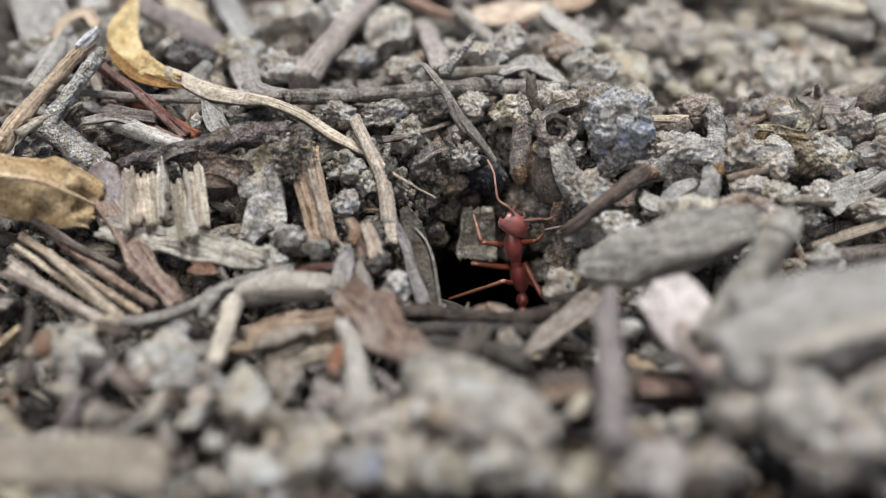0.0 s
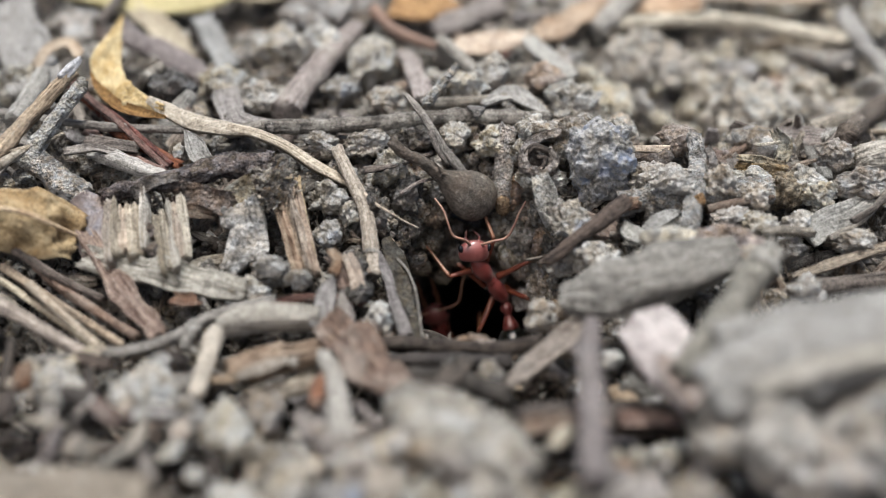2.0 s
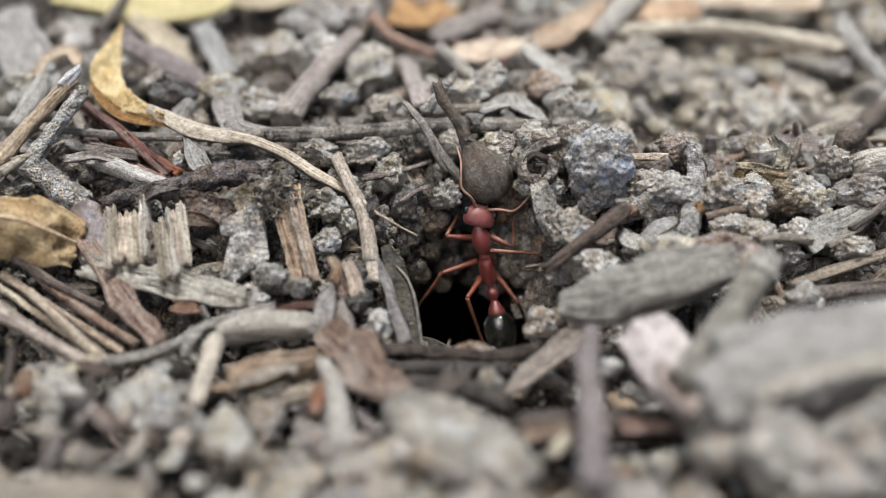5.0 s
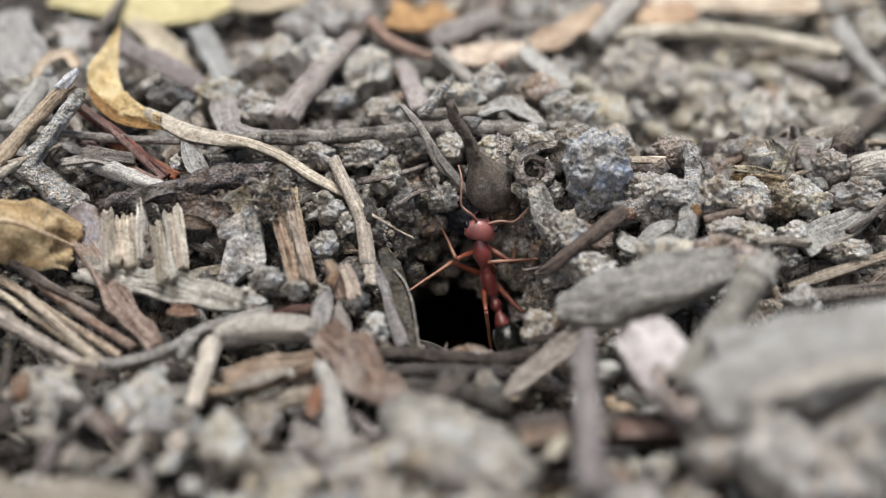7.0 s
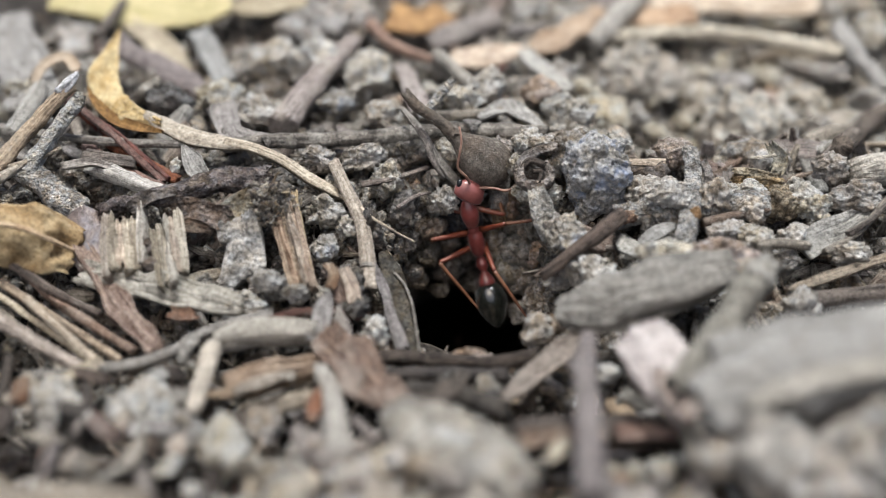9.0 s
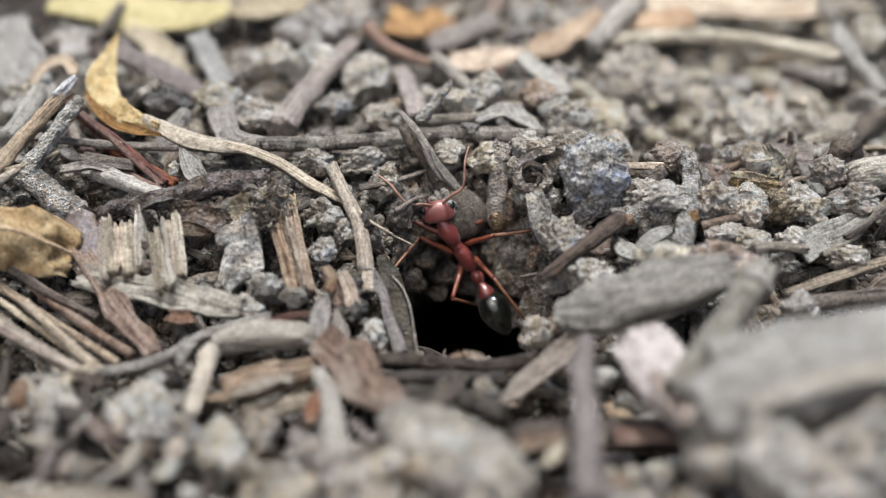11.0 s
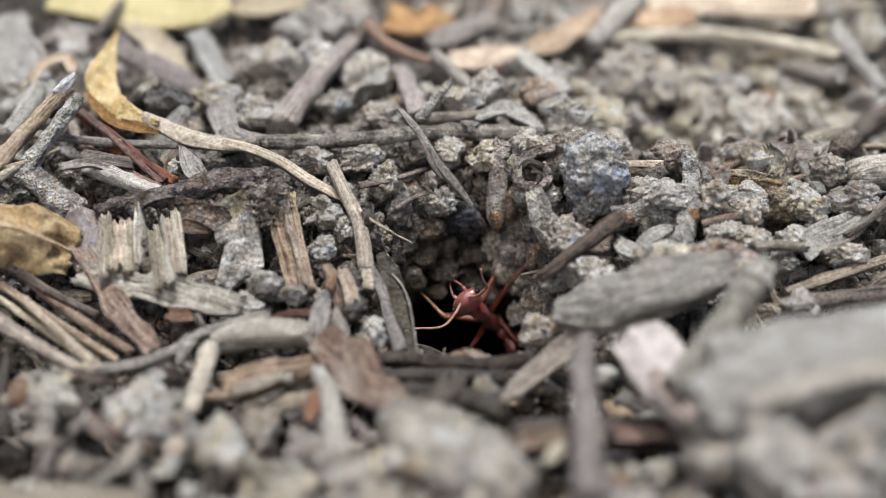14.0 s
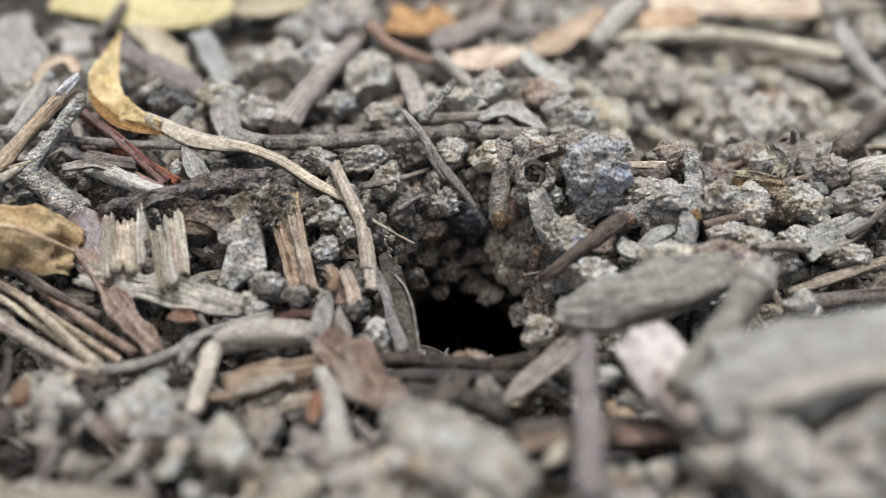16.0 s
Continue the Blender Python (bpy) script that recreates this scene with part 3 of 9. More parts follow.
    slide[1], slide[-2] = slide[0] * 0.45, slide[-1] * 0.45
    slide[:2] *= np.sign(cols + 0.2)
    slide[-2:] *= np.sign(cols2 + 0.2)
    middle = q[:, None] + (half * across)[..., None] * side[:, None] + slide[..., None] * w[:, None]
    spread = up[:, None] * np.ones(S.shape)[..., None]
    top = middle + (half * rise + crumple * pile + lift + body)[..., None] * spread
    low = middle + (half * rise + crumple * pile - body + 0.3 * lift)[..., None] * spread
    verts = np.vstack([top.reshape(-1, 3), low.reshape(-1, 3)])
    faces, m, cc = [], n * columns, columns
    for i in range(n - 1):
        for j in range(cc - 1):
            a, b = i * cc + j, i * cc + j + 1
            faces.append((a, b, b + cc, a + cc))
            faces.append((m + a, m + a + cc, m + b + cc, m + b))
    for i in range(n - 1):
        a, b = i * cc, i * cc + cc - 1
        faces.append((a, a + cc, m + a + cc, m + a))
        faces.append((b, m + b, m + b + cc, b + cc))
    for j in range(cc - 1):
        a, b = j, (n - 1) * cc + j
        faces.append((a, m + a, m + a + 1, a + 1))
        faces.append((b, b + 1, m + b + 1, m + b))
    uv = np.stack([S * length, warp * width / 2], -1).reshape(-1, 2) + (seed * 3.3, seed * 2.1)
    return mesh_of(name, verts, faces, np.vstack([uv, uv + (0, 0.4)]))


def chip(name, label, material, points, width, thick, seed, category="wood chip", group="", parent=None, **shape):
    ob = part(name, ribbon_mesh(name, points, width, thick, seed, **shape), M[material], parent, label)
    return ob if parent else tagged(ob, category=category, group=group)


def wood_block(label, material, top, foot, width, thick, count, seed):
    """A block of split wood: splinters side by side, some broken off shorter, that cling together."""
    pick = random.Random(seed)
    block = tagged(new("wood_block"), label=label, category="wood block")
    top, foot = np.array(top, float), np.array(foot, float)
    across = np.cross(foot - top, (0.1, -1, 0.25))
    across = across / np.linalg.norm(across) * width
    out = np.array((0.1, -0.95, 0.3))
    for k in range(count):
        c = (k + 0.5) / count - 0.5
        a = top + across * (c + pick.uniform(-0.03, 0.03)) + (foot - top) * pick.uniform(-0.12, 0.2) + out * pick.uniform(-0.3, 0.3)
        b = foot + across * (c * 0.92 + pick.uniform(-0.03, 0.03)) + (foot - top) * pick.uniform(-0.06, 0.1) + out * pick.uniform(-0.3, 0.3)
        chip("splinter", "", material, [a, (a + b) / 2 + out * pick.uniform(-0.15, 0.15), b], width / count * pick.uniform(1.1, 1.9), thick * pick.uniform(0.5, 1.0), seed * 20 + k, parent=block,
             facing=(0.1 + pick.uniform(-0.3, 0.3), -1, 0.25), fibre=1.5, fat=0.3, columns=13, start=pick.uniform(0.5, 1), end=pick.uniform(0.5, 1), ragged=1.3)
    return block


# ---- ground: one sheet from the nest's mouth to the horizon ----
def ground():
    def steps(lo, hi, step, far):
        inner = np.arange(lo, hi + step / 2, step)
        grow = [step]
        while sum(grow) < far:
            grow.append(grow[-1] * 1.22)
        out = np.cumsum(grow)
        return np.concatenate([lo - out[::-1], inner, hi + out])

    xs, ys = steps(-52, 52, 0.5, 60000), steps(-52, 66, 0.5, 60000)
    X, Y = np.meshgrid(xs, ys, indexing="ij")
    x, y = X.ravel(), Y.ravel()
    near = smooth(240, 70, np.hypot(x, y))
    flat = np.stack([x, y, x * 0], -1)
    p = pit(x, y)
    z = lie(x, y) + near * (1.3 * fbm(flat * 0.22, 3, 3) + 0.55 * (0.5 - np.abs(vnoise(flat * 0.55, 9))) + 0.35 * vnoise(flat * 1.3, 5)) - 2.3 * near - 2.6 * near * smooth(-22, -28, y) - 1.8 * near * smooth(0.25, 0.6, vnoise(flat * 0.3, 15))
    z = z - 46 * p
    depth = np.maximum(0, -2.5 + 3.8 * (1 - smooth(3, 7, x)) * smooth(-14, -8, y) - z) * (p > 0.03)
    wall = np.exp(-((p - 0.3) / 0.3) ** 2) * (p > 0)
    cell = np.stack([x, y, z], -1)
    push = wall * (1.3 * fbm(cell * 0.35, 31, 3))
    y = y + 1.25 * np.minimum(depth, 40) - push
    x = x + wall * 0.9 * fbm(cell * 0.35, 41, 3)
    n, m = len(xs), len(ys)
    idx = np.arange(n * m).reshape(n, m)
    faces = np.stack([idx[:-1, :-1], idx[1:, :-1], idx[1:, 1:], idx[:-1, 1:]], -1).reshape(-1, 4)
    verts = np.stack([x, y, z], -1)
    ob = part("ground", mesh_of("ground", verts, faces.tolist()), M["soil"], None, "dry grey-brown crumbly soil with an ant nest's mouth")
    tagged(ob, category="ground", kind="structure")
    return verts, faces, p


SHEET, SHEET_FACES, SHEET_PIT = ground()

# placed litter: the bank behind the nest
rim_twig = twig("long_twig", "long speckled dark twig lying along the rim", "speckled_twig", [(-22.4, -0.5, 11.9), (-18.1, 0.1, 12.1), (-13, 0.5, 12.1), (-8.3, 0.3, 12.4), (-4.8, 0.4, 12.7), (-1.4, 0.8, 12.9), (2.1, 1.2, 13), (6.7, 1.3, 12.7), (10.7, 1.6, 12.2)], 0.76, 0.76, 1, category="twig", bark=1.3)
twig("thin_twig", "thin brown twig reaching under a leaf stalk", "twig", [(-49.2, 7, 11.2), (-42.4, 2.3, 12.2), (-34.8, -0.1, 12.3), (-27.8, -0.6, 12.2), (-20.9, -0.6, 11.9)], 0.42, 0.42, 2, category="twig", bark=1.2)
stick = twig("stick", "brown rough stick with a pale broken tip", "tan_wood", [(-45.4, -8.1, 10.2), (-43.5, -5.7, 12.5), (-41.4, -2.5, 14.4), (-38.8, -0.1, 16.8), (-37.6, 1.0, 17.8)], 0.98, 0.68, 3, category="twig", bark=1.2)
twig("tip", "whitish frayed broken tip", "white_tip", [(-38.5, 0.2, 17.4), (-37.6, 0.7, 18.2), (-36.9, 2.1, 18.8)], 0.66, 0.24, 4, category="twig", bark=2.2, parent=stick)
twig("thin_splinter", "thin pale splinter leaning on a stick", "straw", [(-43.2, -8.4, 11.8), (-40.8, -5.7, 12.5), (-38.4, -3.1, 13.2)], 0.5, 0.2, 5, category="twig")
twig("thin_splinter", "thin pale splinter leaning on a stick", "tan_wood", [(-42.4, -6.9, 12.4), (-40.2, -5.6, 12.7), (-38.0, -3.3, 12.9)], 0.36, 0.2, 505, category="twig")
twig("dark_stick", "dark grey crusty stick under a split stick", "crust_bark", [(-41.3, -6.5, 11.0), (-39.4, -4.1, 13.5), (-37.7, -0.7, 15.5), (-36.7, 1.0, 16.6)], 0.95, 0.6, 6, category="twig", bark=1.6)
leaf = chip("dry_leaf", "yellow-tan dry leaf curled at its tip with a pale stalk", "yellow_leaf", [(-35.9, 17.6, 18.1), (-36.3, 13.4, 16.6), (-36.6, 10.4, 15.2), (-35.6, 7.6, 14.2), (-33.5, 4.0, 13.9), (-31.2, 2.3, 13.7), (-28.7, 0.6, 13.8)], 3.7, 0.2, 7, category="leaf", start=0.06, end=0.32, curl=-0.45, fibre=0.3, ragged=0.75, crumple=0.7, facing=(0.1, -0.9, 0.4))
chip("leaf_edge", "rusty folded edge of the leaf", "brown_leaf", [(-37.5, 7.5, 15.1), (-36.3, 5.4, 14.3), (-33.8, 2.7, 13.5), (-30.9, 0.9, 13.3), (-28.3, -0.3, 13.3)], 1.2, 0.2, 507, category="leaf", start=0.15, end=0.3, curl=0.6, ragged=0.9, facing=(0.1, -0.8, 0.6), parent=leaf, crumple=0.3)
chip("blade", "pale tan broad base of the leaf stalk", "leaf_stalk", [(-30.4, 1.6, 14.6), (-27.8, 0.4, 13.8), (-25.1, -0.9, 13.2), (-21.8, -2.1, 13.0), (-19.4, -2.8, 12.9)], 2.1, 0.35, 8, category="wood chip", parent=leaf, start=0.5, end=0.5, curl=-0.7, fibre=0.4, ragged=0.5, crumple=0.25, facing=(0.2, -0.6, 0.75))
chip("stalk", "pale flattened leaf stalk", "leaf_stalk", [(-21.8, -2.1, 13.1), (-18.8, -3.3, 12.9), (-15.9, -4.5, 12.1), (-13.2, -5.9, 10.9), (-10.8, -7.2, 10.1), (-9.5, -8.0, 9.5)], 1.25, 0.55, 508, category="wood chip", parent=leaf, start=0.8, end=0.45, curl=-0.6, fibre=0.7, ragged=0.5, facing=(0.2, -0.6, 0.75))
straw_bent = twig("bent_straw", "pale bent straw with dark ribs leaning in the pit", "straw", [(-10.7, -5.3, 12.2), (-9.5, -7.8, 10.7), (-8.3, -9.8, 9.2), (-7.7, -11.1, 8.1), (-7.2, -13.4, 6.5), (-6.8, -16.5, 4.1)], 0.62, 0.8, 9, category="twig", ragged=0.4, bark=0.35)
twig("rootlet", "thin pale rootlet lying on the soil", "straw", [(-7.9, -10.0, 9.6), (-6.6, -10.9, 8.8), (-5.1, -11.3, 8.0), (-4.3, -11.2, 7.4), (-2.7, -10.9, 6.3)], 0.16, 0.07, 10, category="twig")
chip("splinter", "grey splinter lying across the pit rim", "twig", [(-4.1, 0.9, 15.4), (-2.2, -1.6, 14.0), (-0.5, -3.3, 11.7), (1.8, -3.3, 8.6), (4.4, -3.6, 4.9)], 1.05, 0.5, 11, category="wood chip", start=0.4, end=0.2, fat=0.5, ragged=0.6)
twig("side_splinter", "thin splinter beside the grey splinter", "dark_twig", [(-1.5, -4.1, 13.5), (-0.7, -5.7, 12.0), (0.2, -6.5, 11.0)], 0.38, 0.14, 12, category="twig")
twig("forked_twig", "grey forked twig standing on the rim", "crust_bark", [(1.1, 4.7, 17.2), (0.0, 4.0, 15.9), (-1.1, 3.3, 14.7), (-2.0, 2.7, 13.4)], 0.36, 0.62, 13, category="twig", bark=1.4)
peg = twig("clay_peg", "grey-brown clay-coated peg with a rusty broken end", "peg_clay", [(6.3, -0.6, 12.7), (6.0, -1.6, 10.6), (5.8, -2.5, 7.9), (5.8, -3.5, 5.0)], 0.98, 1.12, 14, category="root stub", bark=0.7)
twig("pale_stick", "pale stick the rim twig", "pale_wood", [(-1.7, 5.2, 12.6), (2.7, 4.8, 13.1), (7.6, 6.8, 13.1)], 0.6, 0.48, 15, category="twig")
chip("bark_flake", "grey bark flake on the plateau", "dusty_wood", [(3.9, 4, 13.1), (7.2, 6, 13.2), (10.6, 2.9, 12.3)], 2.02, 0.48, 16, category="wood chip", curl=0.6, start=0.4, end=0.3)
flaky = twig("bark_twig", "dark rough flaking bark twig lying along the bank", "plum_bark", [(-32.9, -10.8, 9.5), (-31.0, -10.0, 9.9), (-28.6, -9.8, 10.3), (-25.4, -9.0, 10.7), (-21.4, -8.0, 11.4), (-19.0, -7.4, 11.5), (-17.1, -6.9, 11.4)], 0.7, 1.2, 17, category="twig", bark=2.3, sides=26)
chip("bark_flake", "flaking grey bark on the twig", "flaky_bark", [(-29.7, -11.0, 10.0), (-27.8, -10.5, 11.0), (-25.7, -9.8, 11.3)], 1.3, 0.3, 18, category="wood chip", ragged=1.6, curl=0.6, parent=flaky, facing=(0.1, -0.7, 0.7))
chip("bark_flake", "crusty grey bark on the twig", "flaky_bark", [(-24.4, -9.6, 11.6), (-22.3, -8.7, 12.2), (-20.5, -8.1, 12.3)], 1.1, 0.3, 19, category="wood chip", ragged=1.8, curl=-0.5, parent=flaky, facing=(0.1, -0.7, 0.7), crumple=0.4)
chip("bark_flake", "grey-brown fibrous flake below the bark twig", "flaky_bark", [(-26.2, -9.8, 9.1), (-23.6, -10.6, 9.8), (-20.7, -11.1, 8.8)], 2.4, 0.4, 20, category="wood chip", fibre=0.5, crumple=0.5, ragged=1.6, curl=0.5, facing=(0, -0.85, 0.5))
chip("bark_flake", "olive-grey flat bark flake on the bank", "olive_skin", [(-21.4, -10.8, 8.3), (-19.6, -9.6, 9.6), (-17.7, -8.5, 10.4)], 2.4, 0.4, 21, category="wood chip", fibre=0.3, crumple=0.4, ragged=1.4, curl=0.3, facing=(0, -0.85, 0.5))

# split wood and clods left of the pit
wood_block("grey-tan upright block of split wood with a frayed top", "pale_wood", (-30.4, -11.3, 9.5), (-29.4, -16.9, 6.5), 4.3, 1.5, 6, 22)
clod("clod", "brown crumb of soil stuck to the split wood", "flaky_bark", -27.7, -14.5, 7.7, 0.8, 0.7, 1.3, 29, 0, category="soil clod")
clod("clod", "brown crumb of soil stuck to the split wood", "flaky_bark", -27.2, -16.2, 6.6, 1.0, 0.8, 0.9, 30, 0, category="soil clod")
wood_block("narrow grey-tan block of split wood with ragged ends", "pale_wood", (-26.5, -12.0, 9.3), (-24.9, -17.7, 6.0), 3.1, 1.5, 5, 31)
frayed = wood_block("pale split wood chip with a frayed soil-caked top", "split_wood", (-15.4, -10.7, 9.6), (-12.8, -18.3, 4.9), 2.7, 1.2, 5, 32)
chip("splinter", "brown splinter of split wood", "tan_wood", [(-14.4, -9.0, 10.7), (-13.6, -12.7, 8.0), (-12.2, -17.1, 6.1)], 0.9, 0.7, 33, category="wood chip", facing=(0.2, -1, 0.2), fibre=1.2, ragged=1.3, end=0.5, parent=frayed)
fuzz = random.Random(34)
for k in range(170):
    root = np.array((-16.3, -10.1, 10.8)) + np.array((fuzz.gauss(0, 1.0), fuzz.uniform(-1.9, -0.5), fuzz.uniform(-2.8, 2.0)))
    way = np.array((fuzz.gauss(0, 0.8), fuzz.gauss(-0.3, 0.5), fuzz.gauss(0.35, 0.7)))
    twig("bark_fibre", "frayed dark bark fibre", ("twig", "tan_wood", "dusty_wood", "straw")[k % 4], [root, root + way * 0.45 + (0, -0.1, 0.2), root + way * fuzz.uniform(0.4, 0.8) + (fuzz.gauss(0, 0.3), 0, 0)], 0.12, 0.06, 2000 + k, sides=5, parent=frayed)
chip("grey_chip", "flat grey weathered wood chip", "dusty_wood", [(-33.8, -15.8, 5.4), (-29.0, -17.0, 5.2), (-23.8, -18.3, 5.0), (-18.4, -19.8, 4.3)], 3.1, 1.1, 80, category="wood chip", start=0.9, end=0.6, ragged=1.7, crumple=0.6, fibre=0.9, facing=(0, -0.75, 0.65))
chip("bark_strip", "mauve-brown bark strip lying on the litter", "rosy_bark", [(-34.7, -12.8, 7.4), (-31.9, -16.9, 5.4), (-29, -20.3, 3.7), (-25.6, -24, 2.1)], 2.2, 0.7, 81, category="wood chip", start=0.8, end=0.9, ragged=1.7, crumple=0.7, fibre=1.9, facing=(0.3, -0.7, 0.65), curl=0.4)
chip("bark_strip", "reddish bark strip lying on the soil", "red_bark", [(-33.7, -13.6, 5.4), (-30.7, -17.1, 3.7), (-27.8, -20.6, 2.1)], 1.97, 0.66, 82, category="wood chip", start=0.6, end=0.4, facing=(0.3, -0.7, 0.65), curl=-0.4)
twig("straw", "pale straw lying over litter", "straw", [(-38.3, -19.4, 4.9), (-34.4, -22.8, 3.5), (-29.8, -26.9, 2.2)], 0.42, 0.32, 83, category="twig", ragged=0.6)
twig("straw", "thick tan dry stalk", "tan_wood", [(-41.5, -20.9, 4.1), (-37, -23.2, 2.8), (-31.6, -26.8, 1.8)], 0.69, 0.59, 84, category="twig")
twig("straw", "thin tan stalk under a thicker one", "tan_wood", [(-42.2, -18.8, 3.8), (-36.1, -23, 1.8), (-32.6, -29.1, 1.6)], 0.43, 0.32, 85, category="twig")
torn_leaf = chip("big_leaf", "curled tan dry leaf with a torn edge", "tan_leaf", [(-47.3, -13.7, 10.9), (-43, -15.8, 10.9), (-39.4, -15.8, 10.1), (-36.9, -15.4, 8.7), (-34.5, -14.4, 6.9)], 7.47, 0.33, 86, category="leaf", curl=-0.8, end=0.75, start=1, fibre=0.5, ragged=0.7, facing=(-0.1, -0.7, 0.7), crumple=1.1, columns=25)
twig("bark_block", "grey crusty piece of branch with a bluish broken end", "crust_bark", [(-41.2, -5.2, 11.5), (-38.8, -6.9, 10.3), (-36.6, -8.4, 9.6), (-34.7, -9.4, 8.8)], 1.35, 1.25, 87, category="wood piece", bark=1.5)
chip("mauve_flake", "mauve-grey smooth bark plate", "mauve_skin", [(-33.6, -10.2, 9.5), (-34.4, -11.5, 8.1), (-33.5, -13.3, 6.8), (-32.3, -15.4, 5.0)], 4.1, 0.5, 88, category="wood chip", curl=0.35, facing=(-0.1, -0.85, 0.5), start=0.5, end=0.7, fibre=0.2, ragged=0.15)
clod("clod", "grey-brown rounded clod lying on the soil", "clod", -37.1, -7.8, 7.7, 2.3, 1.5, 1.6, 89, 0, category="soil clod", level=5)
chip("grey_curl", "pale grey ragged chip standing on edge", "ash_wood", [(-24.3, -4.7, 10.3), (-25.1, -3.6, 11.2), (-25.9, -2.4, 12.5)], 2.2, 0.7, 90, category="wood chip", facing=(0.3, -1, 0.2), end=0.15, curl=0.7, ragged=1.6, crumple=0.4)
clod("clod", "whitish crumb beside a ragged chip", "white_clod", -26.7, -3.7, 11.0, 0.75, 0.7, 0.9, 590, 0, category="soil clod")
twig("grey_branch", "grey weathered branch lying against a bark twig", "dusty_wood", [(-35.8, -2.4, 10.3), (-32.9, -4.5, 10.6), (-29.7, -6.8, 10.5), (-26.6, -8.7, 10.2)], 0.85, 0.8, 91, category="twig", bark=1.5)
chip("dark_flake", "rusty brown crumbling flake", "red_bark", [(-25.3, -11.8, 8.6), (-24.0, -11.8, 8.5), (-22.4, -11.5, 8.0)], 1.5, 0.5, 92, category="wood chip", facing=(0, -0.9, 0.5), ragged=1.7, crumple=0.6)
chip("flat_clod", "grey-brown flat-faced crust of soil", "clod", [(-19.6, -10.7, 8.5), (-18.9, -12.6, 7.0), (-19.5, -14.4, 5.8), (-20.5, -16.3, 4.4)], 4.9, 1.8, 93, category="soil clod", fat=0.4, start=0.7, end=0.6, fibre=0.5, crumple=0.8, ragged=1.4, facing=(-0.1, -0.9, 0.35), pitch=0.25)
clod("clod", "grey-brown clod below the frayed chip", "clod", -15.6, -16.5, 4.2, 2.38, 1.4, 1.4, 94, 0, category="soil clod", level=5)
clod("clod", "small grey clod lying on the soil", "clod", -17.4, -15.6, 4.4, 1.3, 1.19, 1.19, 95, 0, category="soil clod", level=5)
clod("clod", "small grey stone lying on the soil", "blue_clod", -11.3, -12.4, 6.5, 1.48, 1.43, 1.43, 96, 0, category="soil clod", rugged=0.7, level=5)
clod("clod", "pale crumbly clod lying on the soil", "pale_clod", -9.4, -10.1, 7.6, 1.44, 1.44, 1.55, 97, 0, category="soil clod", level=5)
clod("clod", "brown clod lying on the soil", "clod", -11.5, -8.9, 8.5, 2.01, 1.79, 1.79, 98, 0, category="soil clod", level=5)
clod("clod", "brown clod on the bank", "clod", -10.6, -5.8, 9.7, 2.04, 1.59, 1.59, 99, 0, category="soil clod", level=5)
clod("clod", "dusty clod under the rim twig", "clod", -12.8, -1.8, 11, 2.9, 1.62, 1.62, 100, 0, category="soil clod", level=5)
clod("clod", "dusty clod under the rim twig", "clod", -8.3, -1.3, 11.1, 2.55, 1.51, 1.51, 101, 0, category="soil clod", level=5)
clod("clod", "rough grey clod lying on the soil", "clod", -5.3, -5.1, 10, 1.93, 1.93, 2.05, 102, 0, category="soil clod", level=5)
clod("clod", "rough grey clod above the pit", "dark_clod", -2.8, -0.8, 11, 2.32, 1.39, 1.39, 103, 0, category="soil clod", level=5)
clod("clod", "pale clod above the pit", "pale_clod", 1.1, -0.5, 11.4, 1.74, 1.74, 1.86, 104, 0, category="soil clod", level=5)
clod("clod", "brown clod above the pit", "pale_clod", 4.7, -0.4, 11, 1.98, 1.86, 1.86, 105, 0, category="soil clod", level=5)
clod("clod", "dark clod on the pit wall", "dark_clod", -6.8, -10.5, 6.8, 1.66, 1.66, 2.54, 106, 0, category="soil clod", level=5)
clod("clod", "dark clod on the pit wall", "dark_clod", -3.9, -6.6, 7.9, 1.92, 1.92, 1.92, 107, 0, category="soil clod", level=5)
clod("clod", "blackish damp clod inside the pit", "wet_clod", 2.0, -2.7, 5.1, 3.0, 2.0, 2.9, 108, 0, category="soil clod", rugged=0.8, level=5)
clod("clod", "dark crumbly clod inside the pit", "clod", 0.1, -4, 7.2, 1.75, 1.75, 1.98, 109, 0, category="soil clod", level=5)
clod("clod", "brown clod inside the pit", "red_clod", 7, -2.6, 6, 1.4, 1.4, 2.34, 110, 0, category="soil clod", level=5)
clod("clod", "brown clod inside the pit", "clod", 5.9, -2.2, 2.2, 1.66, 1.66, 2.37, 111, 0, category="soil clod", level=5)
clod("clod", "small rusty clod inside the pit", "red_clod", 5.7, -3.6, 5.3, 0.77, 0.71, 0.71, 112, 0, category="soil clod")
clod("clod", "brown clod inside the pit", "clod", 7.9, -3.6, 1.9, 2, 2, 2.12, 113, 0, category="soil clod", level=5)
clod("clod", "brown clod inside the pit", "clod", 8.8, -5.1, -1.2, 2.36, 2.36, 2.36, 114, 0, category="soil clod", level=5)
clod("clod", "brown clod inside the pit", "clod", 10.2, -10.6, -1, 2.06, 2.06, 2.06, 115, 0, category="soil clod", level=5)
clod("clod", "grey clod inside the pit", "clod", 10.9, -12.1, 8.3, 1.21, 1.21, 2.21, 116, 0, category="soil clod")
clod("clod", "blue-grey clod under the rock", "blue_clod", 12.1, -13.2, 7.9, 1.98, 1.98, 1.98, 117, 0, category="soil clod", level=5)
